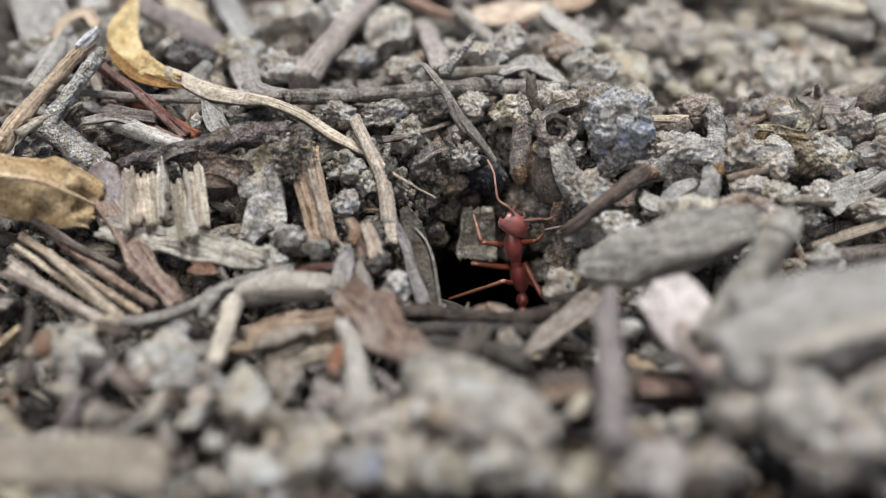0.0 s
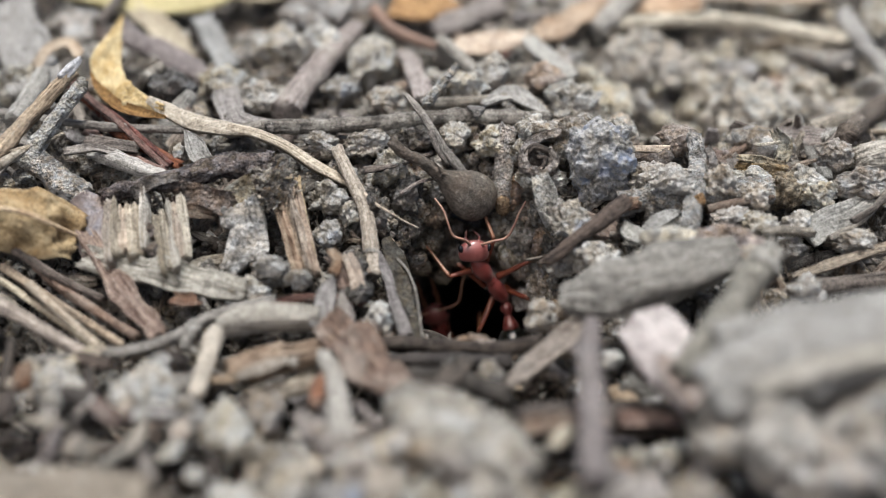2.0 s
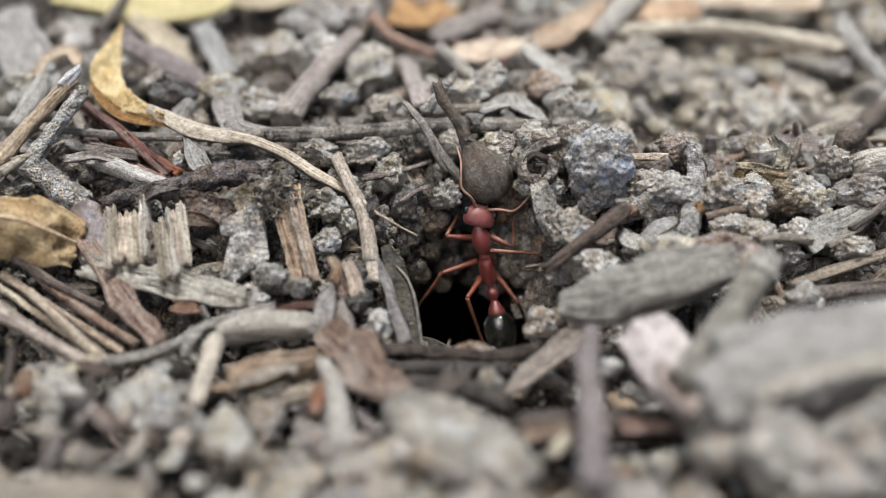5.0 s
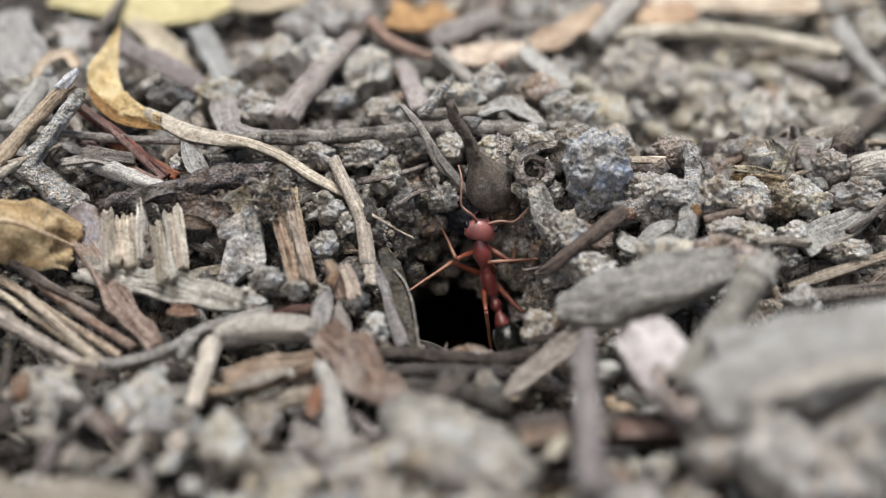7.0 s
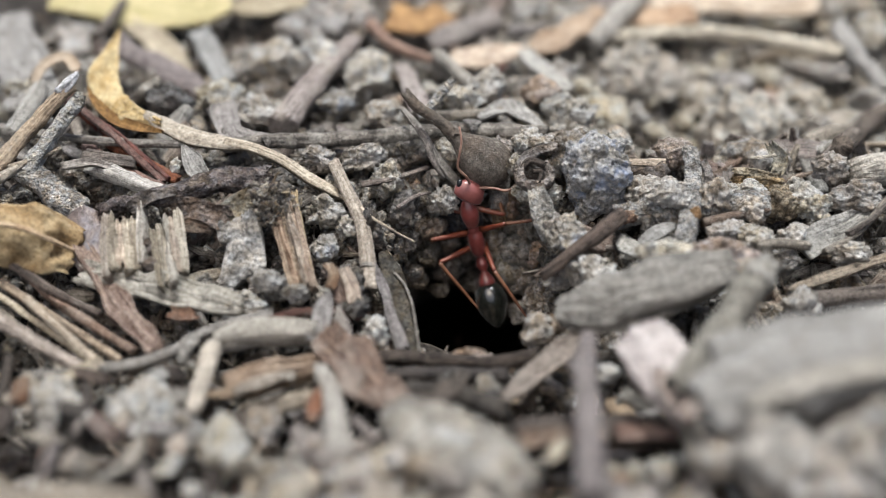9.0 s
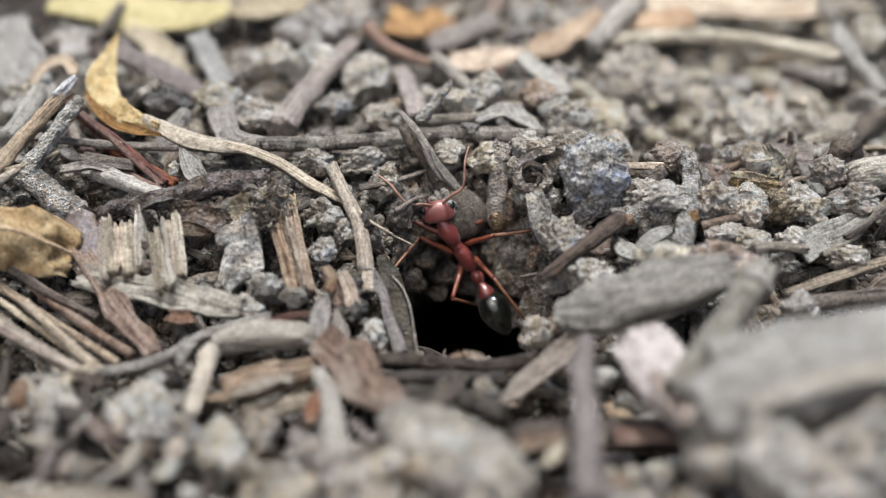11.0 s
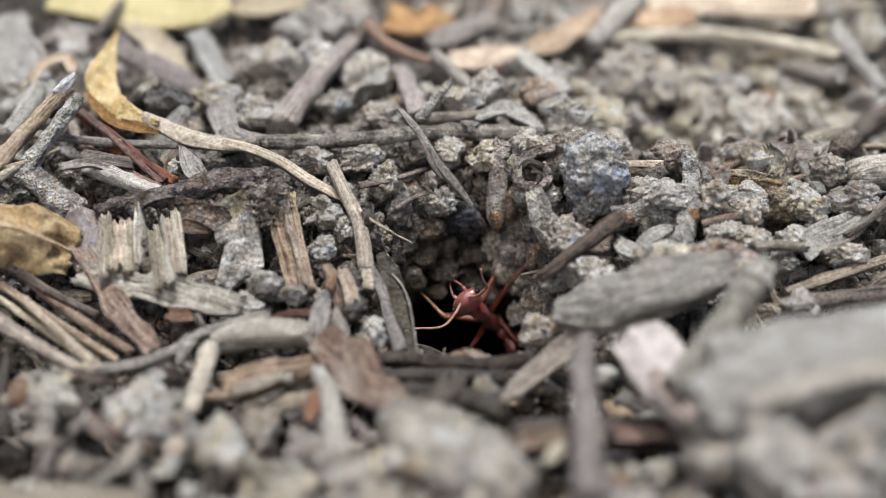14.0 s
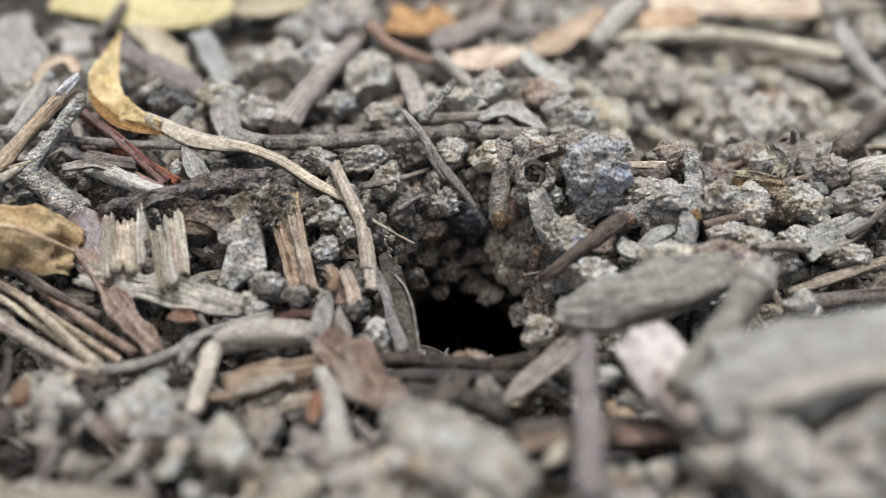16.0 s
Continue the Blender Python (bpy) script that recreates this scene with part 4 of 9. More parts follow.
chip("pale_flake", "pale dusty flake on the pit wall", "clod", [(9.0, -8.4, 10.8), (9.7, -9.6, 8.9), (10.1, -10.7, 6.3)], 2.3, 0.7, 118, category="wood chip", start=0.7, end=0.4, crumple=0.9, ragged=0.5, facing=(0, -0.9, 0.4), fibre=0.4)
clod("clod", "brown clod at the pit edge", "clod", 10.8, -15.5, 4.6, 1.4, 1.08, 1.08, 119, 0, category="soil clod", level=5)
clod("clod", "brown clod at the pit mouth", "clod", 8.9, -20.7, 2.1, 1.79, 1.58, 1.58, 120, 0, category="soil clod")
clod("clod", "brown clod at the pit mouth", "red_clod", 10.7, -20.3, 2.8, 1.37, 1.16, 1.16, 121, 0, category="soil clod")

# rim right of the pit
clod("rock", "blue-grey crusty soil rock on the rim", "slate_clod", 14.6, -6.6, 10.9, 4.3, 3.2, 4.6, 122, 0, category="rock", rugged=0.75, level=6)
clod("rock_crest", "grey crusty soil on top of the rock", "clod", 12.8, -4.1, 13.5, 2.0, 1.6, 1.7, 622, 0, category="rock", rugged=1.0, level=5)
clod("rock", "grey rough rock on the rim", "clod", 13.4, -2.2, 12.9, 1.88, 1.41, 1.41, 123, 0, category="rock", level=5)
clod("clod", "pale clod on the rim", "pale_clod", 10, -2.1, 12.2, 2.32, 1.63, 1.63, 124, 0, category="soil clod", level=5)
stub = twig("clay_stub", "short thick crusty brown wood stub on the rim", "flaky_bark", [(16.7, -5.0, 10.7), (19.1, -5.5, 10.9), (22.0, -5.9, 11.2)], 1.35, 1.25, 125, category="wood stub", bark=1.3)
chip("top_strip", "pale split strip along the stub", "pale_wood", [(16.7, -5.3, 12.2), (19.2, -5.8, 12.4), (21.9, -5.9, 12.3)], 0.8, 0.4, 525, category="wood chip", ragged=1.2, parent=stub)
clod("clod", "brown clod under the stub", "pale_clod", 19.7, -7.5, 10.5, 2.48, 1.69, 1.69, 126, 0, category="soil clod", level=5)
clod("clod", "grey clod beneath the branch", "pale_clod", 21.2, -8.6, 10.2, 2.58, 1.46, 1.46, 127, 0, category="soil clod", level=5)
knobbly = twig("branch", "grey dusty crusty branch lying on the rim", "crust_bark", [(16.6, -10.6, 8.7), (19.4, -10.3, 9.2), (22.7, -10.3, 9.3), (26.6, -9.6, 9.5), (29.3, -9.5, 9.7), (31.7, -9.3, 9.5)], 1.15, 1.25, 128, category="twig", bark=1.4)
twig("dark_branch", "thin rusty dark twig under the branch", "rust_bark", [(24.9, -11.8, 8.8), (27.3, -11.5, 9.3), (30.4, -10.9, 9.6), (31.4, -10.7, 9.6)], 0.45, 0.25, 129, category="twig", bark=1.2)
stake = twig("upright_peg", "grey crusty pointed peg standing against the branch", "crust_bark", [(24.4, -4.7, 13.4), (24.5, -6.5, 12.2), (24.3, -8.7, 11.1), (23.8, -11.5, 10.1), (22.9, -14.3, 9.1), (22.4, -15.6, 7.7)], 0.75, 1.2, 130, category="twig", bark=1.3, ragged=0.4)
twig("peg_knot", "rusty knot on the peg", "rust_crust", [(23.8, -12.8, 10.8), (23.9, -13.2, 10.5), (23.9, -13.4, 10.1)], 0.5, 0.45, 530, category="twig", bark=1.3, parent=stake)
chip("side_scale", "dark crusty scale of the peg", "flaky_bark", [(25.5, -6.7, 12.9), (25.9, -7.6, 12.1), (25.9, -8.6, 11.4)], 0.9, 0.5, 531, category="wood chip", parent=stake, ragged=1.4)
chip("dark_stick", "dark brown stick leaning into the pit", "bark_and_shade", [(9.3, -17.7, 6.3), (12.4, -16.4, 8.1), (14.9, -14.6, 9.4), (16.9, -12.7, 10.1)], 1.59, 0.96, 131, category="wood chip", fat=0.6, start=0.6, facing=(0.2, -0.7, 0.7))
wood_block("brown split wood block lying on the rim", "ochre_clod", (28.6, -5.6, 10.7), (33.0, -6.7, 10.7), 1.8, 1.3, 3, 132)
clod("clod", "ochre crumbly wood chunk below a split block", "ochre_clod", 32.6, -8.5, 9.4, 2.2, 1.7, 2.0, 532, 0, category="wood piece", rugged=0.8, level=5)
chip("leaf_curl", "grey-green curled scrap standing on the rim", "olive_skin", [(33.1, -4.5, 10.6), (33.8, -3.3, 11.7), (33.0, -2.3, 12.7)], 2.0, 0.6, 133, category="leaf", curl=1.0, ragged=1.5, start=0.9, end=0.5, facing=(-0.3, -0.9, 0.2))
twig("scrap_stem", "thin pale stem of a curled scrap", "straw", [(30.9, -3.3, 11.7), (32.0, -3.3, 11.8), (33.3, -3.2, 12.0)], 0.22, 0.14, 533, category="twig")
clod("clod", "pale clod lying on the soil", "pale_clod", 29.7, -10.5, 9.6, 1.94, 1.71, 1.71, 134, 0, category="soil clod", level=5)
clod("clod", "grey sloping clod on the rim", "clod", 40.5, -7.0, 9.1, 3.4, 2.2, 2.4, 135, 0, category="soil clod", level=5)
clod("clod", "pale ragged clod on the rim", "pale_clod", 35.1, -7.8, 9.8, 2.2, 1.5, 1.6, 136, 0, category="soil clod", level=5)
chip("bark_piece", "grey smooth log end on the rim", "dusty_wood", [(40.5, -5.4, 11.0), (43.2, -4.4, 10.8), (46.9, -3.3, 10.8)], 3.4, 2.6, 137, category="wood piece", fat=0.8, crumple=0.5, facing=(0, -0.8, 0.6), fibre=0.4, ragged=0.3, start=0.8)
clod("clod", "grey crumbly clod beside a log end", "clod", 39.0, -4.7, 11.3, 2.0, 1.6, 1.7, 537, 0, category="soil clod", level=5)
twig("bark_curl", "thin grey-brown stem along a flake", "twig", [(36.3, -13.9, 6.7), (40.0, -11.7, 7.7), (43.9, -8.1, 10.2)], 0.4, 0.3, 138, category="twig", bark=1.2)
chip("grey_flake", "smooth grey leaf-like flake on the soil", "ash_wood", [(34.3, -13.4, 6.6), (36.4, -11.8, 7.5), (39.2, -10.4, 7.9), (43.0, -7.9, 9.5)], 2.9, 0.6, 139, category="wood chip", crumple=0.4, facing=(0.1, -0.8, 0.6), start=0.8, end=0.15, fibre=0.3, ragged=0.3)
clod("clod", "pale crumbly clod lying on the soil", "pale_clod", 38.9, -11.9, 5.1, 2.53, 1.38, 1.38, 140, 0, category="soil clod", level=5)
chip("dry_leaf", "tan dry leaf blade", "tan_wood", [(32.2, -17.5, 4.7), (37.1, -15.6, 5.2), (44, -13.3, 6.2)], 1.11, 0.39, 141, category="wood chip", start=0.3)
twig("dark_twig", "dark brown stem under the leaf blade", "dark_twig", [(32.6, -17.6, 3.4), (38.3, -16.2, 3.2), (43.9, -15.4, 3.3)], 0.89, 0.78, 142, category="twig")
clod("clod", "rosy-grey dusty clod behind the slab", "rosy_clod", 24.9, -19.0, 8.9, 3.3, 2.2, 2.4, 143, 0, category="soil clod", level=5)
clod("clod", "pale crumbly clod under the branch", "pale_clod", 27.3, -12.5, 8.3, 2.2, 1.5, 1.3, 750, 0, category="soil clod", level=5)
clod("clod", "pale crumbly clod under the branch", "pale_clod", 29.8, -13.3, 8.0, 1.7, 1.4, 1.4, 751, 0, category="soil clod", level=5)
clod("clod", "dusty clod beside the peg", "pale_clod", 21.8, -8.2, 10.0, 2.6, 1.5, 1.3, 752, 0, category="soil clod", level=5)
clod("clod", "pale dusty clod on the rim", "pale_clod", 28.0, -7.6, 10.0, 2.2, 1.4, 1.2, 753, 0, category="soil clod", level=5)
clod("clod", "pale crumbly clod on the rim", "white_clod", 30.1, -8.0, 10.4, 1.3, 1.1, 1.0, 754, 0, category="soil clod", level=5)
clod("clod", "small grey clod on the rim", "clod", 18.6, -7.6, 10.0, 1.3, 1.2, 1.2, 755, 0, category="soil clod", level=5)
clod("clod", "pale clod beside a grey flake", "pale_clod", 33.7, -11.8, 7.5, 1.6, 1.3, 1.5, 756, 0, category="soil clod", level=5)
clod("clod", "pale ragged clod beside a flake", "white_clod", 36.6, -9.2, 9.1, 1.8, 1.3, 1.5, 757, 0, category="soil clod", level=5)
clod("clod", "grey dusty clod behind the slab", "pale_clod", 19.9, -18.8, 8.2, 3.6, 2.0, 2.0, 543, 0, category="soil clod", level=5)
clod("clod", "grey clod behind the slab", "clod", 27.2, -21.2, 7.9, 2.4, 1.9, 2.2, 544, 0, category="soil clod", level=5)
clod("clod", "pale clod on the edge of the pit", "pale_clod", 13.9, -16.6, 5.9, 3.0, 2.0, 1.9, 144, 0, category="soil clod", level=5)
clod("clod", "grey clod lying on the soil", "clod", 32.2, -13.8, 5.5, 2.01, 1.45, 1.45, 145, 0, category="soil clod", level=5)

# foreground
slab = chip("bark_slab", "thick grey weathered bark slab propped over the pit edge", "slab_bark", [(10.7, -22.8, 5.2), (14.3, -23.9, 7), (19.7, -23.5, 8.8), (25.8, -20.7, 8.7)], 5.3, 2.04, 146, category="bark slab", fat=0.6, start=0.5, end=0.6, facing=(-0.1, -0.6, 0.8), fibre=0.3, ragged=0.5, crumple=0.5)
chip("thin_chip", "grey-tan thin chip leaning against the slab", "twig", [(5.1, -31.4, 1.8), (7.9, -28.1, 2.2), (10.8, -25.8, 3.5), (13.6, -24.1, 5)], 2.19, 0.6, 147, category="wood chip", start=0.7, end=0.5, facing=(-0.3, -0.6, 0.7))
twig("lip_stick", "dark stick along the lip of the pit", "bark_and_shade", [(-9.4, -24.5, 1.1), (-4.3, -23.7, 1.2), (0.8, -24.2, 1.2), (4.9, -24.6, 1.3), (8.7, -23.9, 1.5)], 0.61, 0.67, 148, category="twig", bark=1.5)
twig("lip_stick", "dark brown stick below the lip", "bark_and_shade", [(-7.3, -25.8, 0.4), (-1.2, -25.9, 0.8), (5.8, -26.3, 0.8)], 0.81, 0.71, 149, category="twig", bark=1.2)
clod("clod", "tan clod on the lip", "red_clod", 2.6, -23.9, 1.6, 1.77, 0.73, 0.73, 150, 0, category="soil clod")
mouth_bark = chip("curled_bark", "dark olive curled sheet of bark with a pale edge", "dark_skin", [(-5.8, -12.2, 5.7), (-4.7, -14.7, 4.2), (-3.8, -17.9, 2.3), (-3.1, -21.8, 0.5)], 2.3, 0.3, 151, category="wood chip", facing=(0.35, -0.9, 0.3), curl=0.35, start=0.45, ragged=0.4, fibre=0.3, crumple=0.3)
chip("mauve_strip", "mauve-grey fibrous strip at the pit mouth", "plum_twig", [(-6.5, -14.4, 5.8), (-5.4, -17.6, 4.0), (-3.7, -22.2, 1.1)], 1.15, 0.5, 152, category="wood chip", facing=(0.2, -0.9, 0.4), start=0.35, fat=0.4)
clod("clod", "white crumbly clod at the pit mouth", "white_clod", -6.2, -22.1, 2.9, 1.37, 1.37, 1.48, 153, 0, category="soil clod")
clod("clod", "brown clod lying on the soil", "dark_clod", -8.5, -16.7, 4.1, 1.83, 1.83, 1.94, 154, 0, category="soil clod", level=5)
chip("brown_flake", "rusty brown flake lying on the soil", "red_bark", [(-10.8, -16.4, 6.3), (-9.7, -17.6, 5.8), (-9.1, -19.3, 4.4)], 1.58, 0.37, 155, category="wood chip", curl=0.6)
chip("bark_spire", "mauve-brown pointed bark piece", "mauve_bark", [(-10.4, -19.4, 5.4), (-10.8, -21.8, 4.7), (-11.3, -24.4, 3.2)], 2.06, 0.62, 156, category="wood chip", start=0.15, facing=(0, -0.9, 0.4), curl=0.5)
chip("bark_spire", "mauve-brown bark piece lying on the soil", "mauve_bark", [(-9.5, -20.2, 4.6), (-9.1, -22.9, 3.8), (-8.6, -25.7, 2.3)], 1.64, 0.61, 157, category="wood chip", start=0.2, facing=(0.2, -0.9, 0.4), curl=-0.5)
twig("red_stem", "reddish curved stem lying on the soil", "red_stem", [(-15.9, -21.4, 3.7), (-13.6, -21.1, 4.3), (-10.8, -20.5, 4.1), (-7.5, -19.9, 3.2)], 0.42, 0.36, 158, category="twig", ragged=0.3)
twig("root", "grey forked root lying on the litter", "grey_wood", [(-36.7, -28.1, 2.1), (-31.9, -27.8, 2.3), (-27.7, -26.5, 2.3), (-24.3, -25.3, 2.7), (-22.3, -23.6, 3.3), (-19.2, -22.1, 3.7), (-15.7, -20.6, 3.9)], 0.47, 0.57, 159, category="twig", bark=1.2)
twig("root_branch", "grey side root lying on the soil", "grey_wood", [(-22.4, -23.7, 3.3), (-22.9, -24.8, 2.8), (-23.3, -25.8, 1.8)], 0.67, 0.41, 160, category="twig")
chip("grey_chunk", "grey rounded piece of wood", "dusty_wood", [(-20.3, -23.8, 2.8), (-17, -23.1, 3.5), (-11.4, -22.9, 3.4)], 2.68, 2.27, 161, category="wood chip", fat=0.8, start=0.6, end=0.7, fibre=0.5, ragged=0.5)
twig("stub", "tan broken twig stub", "straw", [(-20.3, -26.2, 3.9), (-20.5, -29.4, 3.2), (-20.9, -34.1, 2.4)], 0.89, 0.74, 162, category="twig", bark=0.6)
chip("tan_log", "tan-grey split stick lying on the soil", "tan_wood", [(-18.7, -28.8, 1.3), (-15.1, -27.6, 1.9), (-9.2, -25.7, 2.3)], 2.72, 2.01, 163, category="wood chip", fat=0.6, fibre=1, end=0.7)
chip("tan_log", "olive-tan split stick lying on the soil", "tan_wood", [(-17.2, -31.3, 0.4), (-12.9, -30, 0.7), (-9.1, -28.7, 0.7)], 1.49, 1.19, 164, category="wood chip", fat=0.6)
chip("brown_bark", "reddish-brown curved bark lying on the soil", "rust_bark", [(-10.5, -24.8, 3.8), (-8.3, -27.7, 3.6), (-6.2, -31.6, 3.3), (-3.2, -36.1, 3.2)], 4.77, 0.58, 165, category="wood chip", start=0.6, ragged=1.0, fibre=1.0, crumple=1.3, end=0.5, facing=(0.2, -0.6, 0.75), curl=0.5)
chip("grey_bark", "grey bark strip lying on the soil", "grey_wood", [(-10.2, -28.6, 3.3), (-9.3, -34.5, 3.5), (-8.1, -41.4, 3.5)], 2.07, 0.75, 166, category="wood chip", facing=(0.2, -0.8, 0.5))
clod("clod", "pale crumbly clod lying on the soil", "white_clod", -25.1, -34.1, 2.9, 2.93, 2.63, 2.63, 167, 0, category="soil clod")
clod("clod", "pale rounded clod lying on the soil", "white_clod", -17.4, -38.9, 2.4, 2.25, 2.25, 2.74, 168, 0, category="soil clod", rugged=0.8)
clod("clod", "dark blue-grey clod lying on the soil", "dark_clod", -30.1, -36.5, 2.1, 1.67, 1.48, 1.48, 169, 0, category="soil clod")
clod("clod", "grey clod lying on the soil", "clod", -33.3, -32, 2.3, 2.57, 2.06, 2.06, 170, 0, category="soil clod")
clod("clod", "grey clod lying on the soil", "clod", -21.5, -34.5, 0.6, 2.17, 2.17, 2.97, 171, 0, category="soil clod")
clod("clod", "brown clod lying on the soil", "clod", -14.9, -34.4, 0.6, 2.17, 2.17, 2.17, 172, 0, category="soil clod")
chip("grey_stick", "mauve-grey stick lying on the litter", "mauve_bark", [(-11.9, -35.4, 1.3), (-9.1, -40.6, 2.3), (-6.2, -45.6, 2.9)], 2.92, 1.82, 173, category="wood chip", fat=0.7, start=0.6)
tan_rock = chip("stone", "pale tan smooth elongated stone", "tan_stone", [(-2.9, -37.7, 4), (-0.2, -42.6, 5.7), (2.8, -46.4, 6.4), (6, -48.9, 5.5)], 5.74, 3.04, 174, category="stone", fat=0.8, start=0.75, end=0.8, fibre=0.7, ragged=0.9, crumple=1.1, facing=(0.1, -0.6, 0.8))
clod("clod", "pale clod lying on the soil", "pale_clod", -6.2, -44.2, 2.9, 3.23, 1.84, 1.84, 175, 0, category="soil clod")
clod("clod", "grey clod lying on the soil", "clod", -13.5, -42.1, 1.8, 2.84, 1.89, 1.89, 176, 0, category="soil clod")
# Grey clod given a dark colour that paints in the lip's shadow.
clod("clod", "small grey clod lying on the soil", "dark_clod", 0.8, -29.8, 2.1, 1.81, 1.81, 1.81, 177, 0, category="soil clod")
clod("clod", "dark blue-grey clod lying on the soil", "blue_clod", 3.7, -31, 2.3, 1.3, 1.3, 1.69, 178, 0, category="soil clod")
# Chip coloured near-black as part of the shadow below the lip.
chip("grey_chip", "pale grey chip lying on the soil", "bark_and_shade", [(-1.8, -36, 2.9), (-0.2, -33, 3), (1.5, -28.7, 2.5)], 1.92, 0.96, 179, category="wood chip", fat=0.5)
dark_bough = twig("dark_branch", "dark brown branch lying on the litter", "bark_and_shade", [(5.3, -39, 2.8), (10, -37, 2.2), (15.8, -35, 1), (20.6, -34.9, 0.6)], 1.7, 1.42, 180, category="twig")
near_stem = twig("near_twig", "upright mauve-grey twig standing in the litter", "plum_twig", [(12.1, -31.3, 7.8), (11.4, -36.2, 8), (10.8, -44.2, 9.2), (9.8, -56.6, 11.2)], 0.74, 1.13, 181, category="twig", bark=0.7)
rosy = chip("pink_bark", "pale pinkish bark piece", "pink_bark", [(16.2, -31, 8.5), (17.8, -34.2, 7.8), (19, -37.2, 7), (20, -40.4, 6.2)], 5.57, 1.21, 182, category="wood chip", start=0.8, end=0.5, facing=(0.1, -0.75, 0.6), curl=-0.5)
thick_stick = twig("grey_stick", "thick grey stick leaning on the slab", "slab_bark", [(26.7, -27.6, 12), (23.8, -32.2, 10.9), (21.1, -35.5, 9.7), (18.4, -39.1, 7.7)], 1.31, 1.31, 183, category="twig", bark=0.8)
log = chip("grey_log", "large grey weathered piece of wood", "smooth_grey", [(19.4, -44.8, 10), (23.2, -43.8, 11.5), (28.1, -42.4, 12.2), (37.1, -39.3, 12.1)], 5.71, 2.64, 184, category="wood piece", fat=0.6, start=0.8, facing=(-0.1, -0.6, 0.8), fibre=0.35, crumple=0.6)
log_strip = chip("grey_log", "long grey weathered wood strip", "smooth_grey", [(20.9, -40.6, 11.8), (27.6, -38.7, 12.5), (38, -36.2, 12.5)], 3.63, 1.36, 185, category="wood chip", fat=0.5, facing=(-0.1, -0.6, 0.8))
clod("clod", "pale white clod lying on the soil", "white_clod", 22, -40.3, 2.4, 3.22, 2.54, 2.54, 186, 0, category="soil clod", rugged=0.8)
clod("clod", "grey clod lying on the soil", "clod", 28.1, -43.8, 2.6, 3.82, 1.91, 1.91, 187, 0, category="soil clod")
chip("tan_strip", "tan wood piece lying in the litter", "pale_wood", [(-34.5, -50.1, 4.5), (-28.2, -50.4, 5.1), (-21.5, -50.5, 4.6)], 4.07, 1.29, 188, category="wood chip", fat=0.4)
clod("clod", "pale clod among loose litter", "pale_clod", -11.7, -49.5, 4.7, 2.4, 2.04, 2.16, 770, 0, category="soil clod")
clod("clod", "bluish-grey clod among loose litter", "slate_clod", -8.0, -49.7, 4.4, 2.1, 1.78, 1.89, 771, 37, category="soil clod")
clod("clod", "pale tan clod among loose litter", "tan_stone", -4.8, -48.7, 4.1, 2.3, 1.95, 2.07, 772, 74, category="soil clod")
clod("clod", "grey-brown clod among loose litter", "clod", -1.6, -50.7, 4.6, 2.2, 1.87, 1.98, 773, 111, category="soil clod")
clod("clod", "pale clod among loose litter", "pale_clod", 2.1, -49.5, 4.7, 2.2, 1.87, 1.98, 774, 148, category="soil clod")
clod("clod", "grey-brown clod among loose litter", "clod", 5.3, -50.7, 4.6, 2.4, 2.04, 2.16, 775, 185, category="soil clod")
clod("clod", "whitish clod among loose litter", "white_clod", -15.1, -49.9, 4.0, 2.3, 1.95, 2.07, 776, 222, category="soil clod")
clod("clod", "khaki clod among loose litter", "khaki_heap", 9.2, -50.8, 4.5, 2.5, 2.12, 2.25, 777, 259, category="soil clod")
clod("clod", "rosy clod among loose litter", "rosy_clod", 13.5, -51.5, 5.3, 2.5, 2.12, 2.25, 778, 296, category="soil clod")
clod("clod", "grey-brown clod among loose litter", "clod", 17.3, -51.3, 5.6, 2.4, 2.04, 2.16, 779, 333, category="soil clod")
clod("clod", "pale clod lying on the soil", "pale_clod", 33.2, -19.1, 4.2, 2.21, 1.44, 1.44, 189, 0, category="soil clod", level=5)

# plateau behind
chip("cream_leaf", "large cream-yellow dry leaf", "cream_leaf", [(-49.1, 37.2, 15.1), (-41.4, 37.4, 14.5), (-32.2, 37, 14.1), (-26, 39, 14.5)], 6.65, 0.59, 190, category="leaf", fibre=0.3, ragged=0.3, curl=-0.3, start=0.4, end=0.4, facing=(0, -0.3, 0.95))
chip("cream_leaf", "greenish-yellow dry leaf lying on the soil", "cream_leaf", [(-27.6, 39.8, 14.5), (-22.2, 36.8, 15.2), (-15.9, 38.3, 15.8)], 4.37, 0.51, 191, category="leaf", fibre=0.3, ragged=0.3)
twig("dark_twig", "thin dark stem on a leaf", "dark_twig", [(-41.8, 28.8, 13.2), (-40.5, 32.8, 14.4), (-39.8, 37.2, 15.1)], 0.72, 0.51, 192, category="twig")
chip("tan_leaf", "khaki dry leaf blade lying behind a curled leaf", "straw", [(-39.4, 35.5, 13.4), (-34.3, 30.1, 11.7), (-30.3, 23.7, 10.4)], 3.2, 0.4, 193, category="leaf", curl=0.5, start=0.5, end=0.6, fibre=0.3)
chip("grey_flake", "pale bluish-grey curved flake lying on the soil", "ash_wood", [(-29.7, 30.8, 13.1), (-27.1, 24.7, 12.2), (-24.5, 17.6, 11.7)], 2.6, 0.8, 194, category="wood chip", curl=0.4, fibre=0.4)
clod("clod", "whitish clod lying beneath a grey flake", "white_clod", -25.8, 13.5, 10.3, 1.9, 1.5, 1.4, 594, 20, category="soil clod")
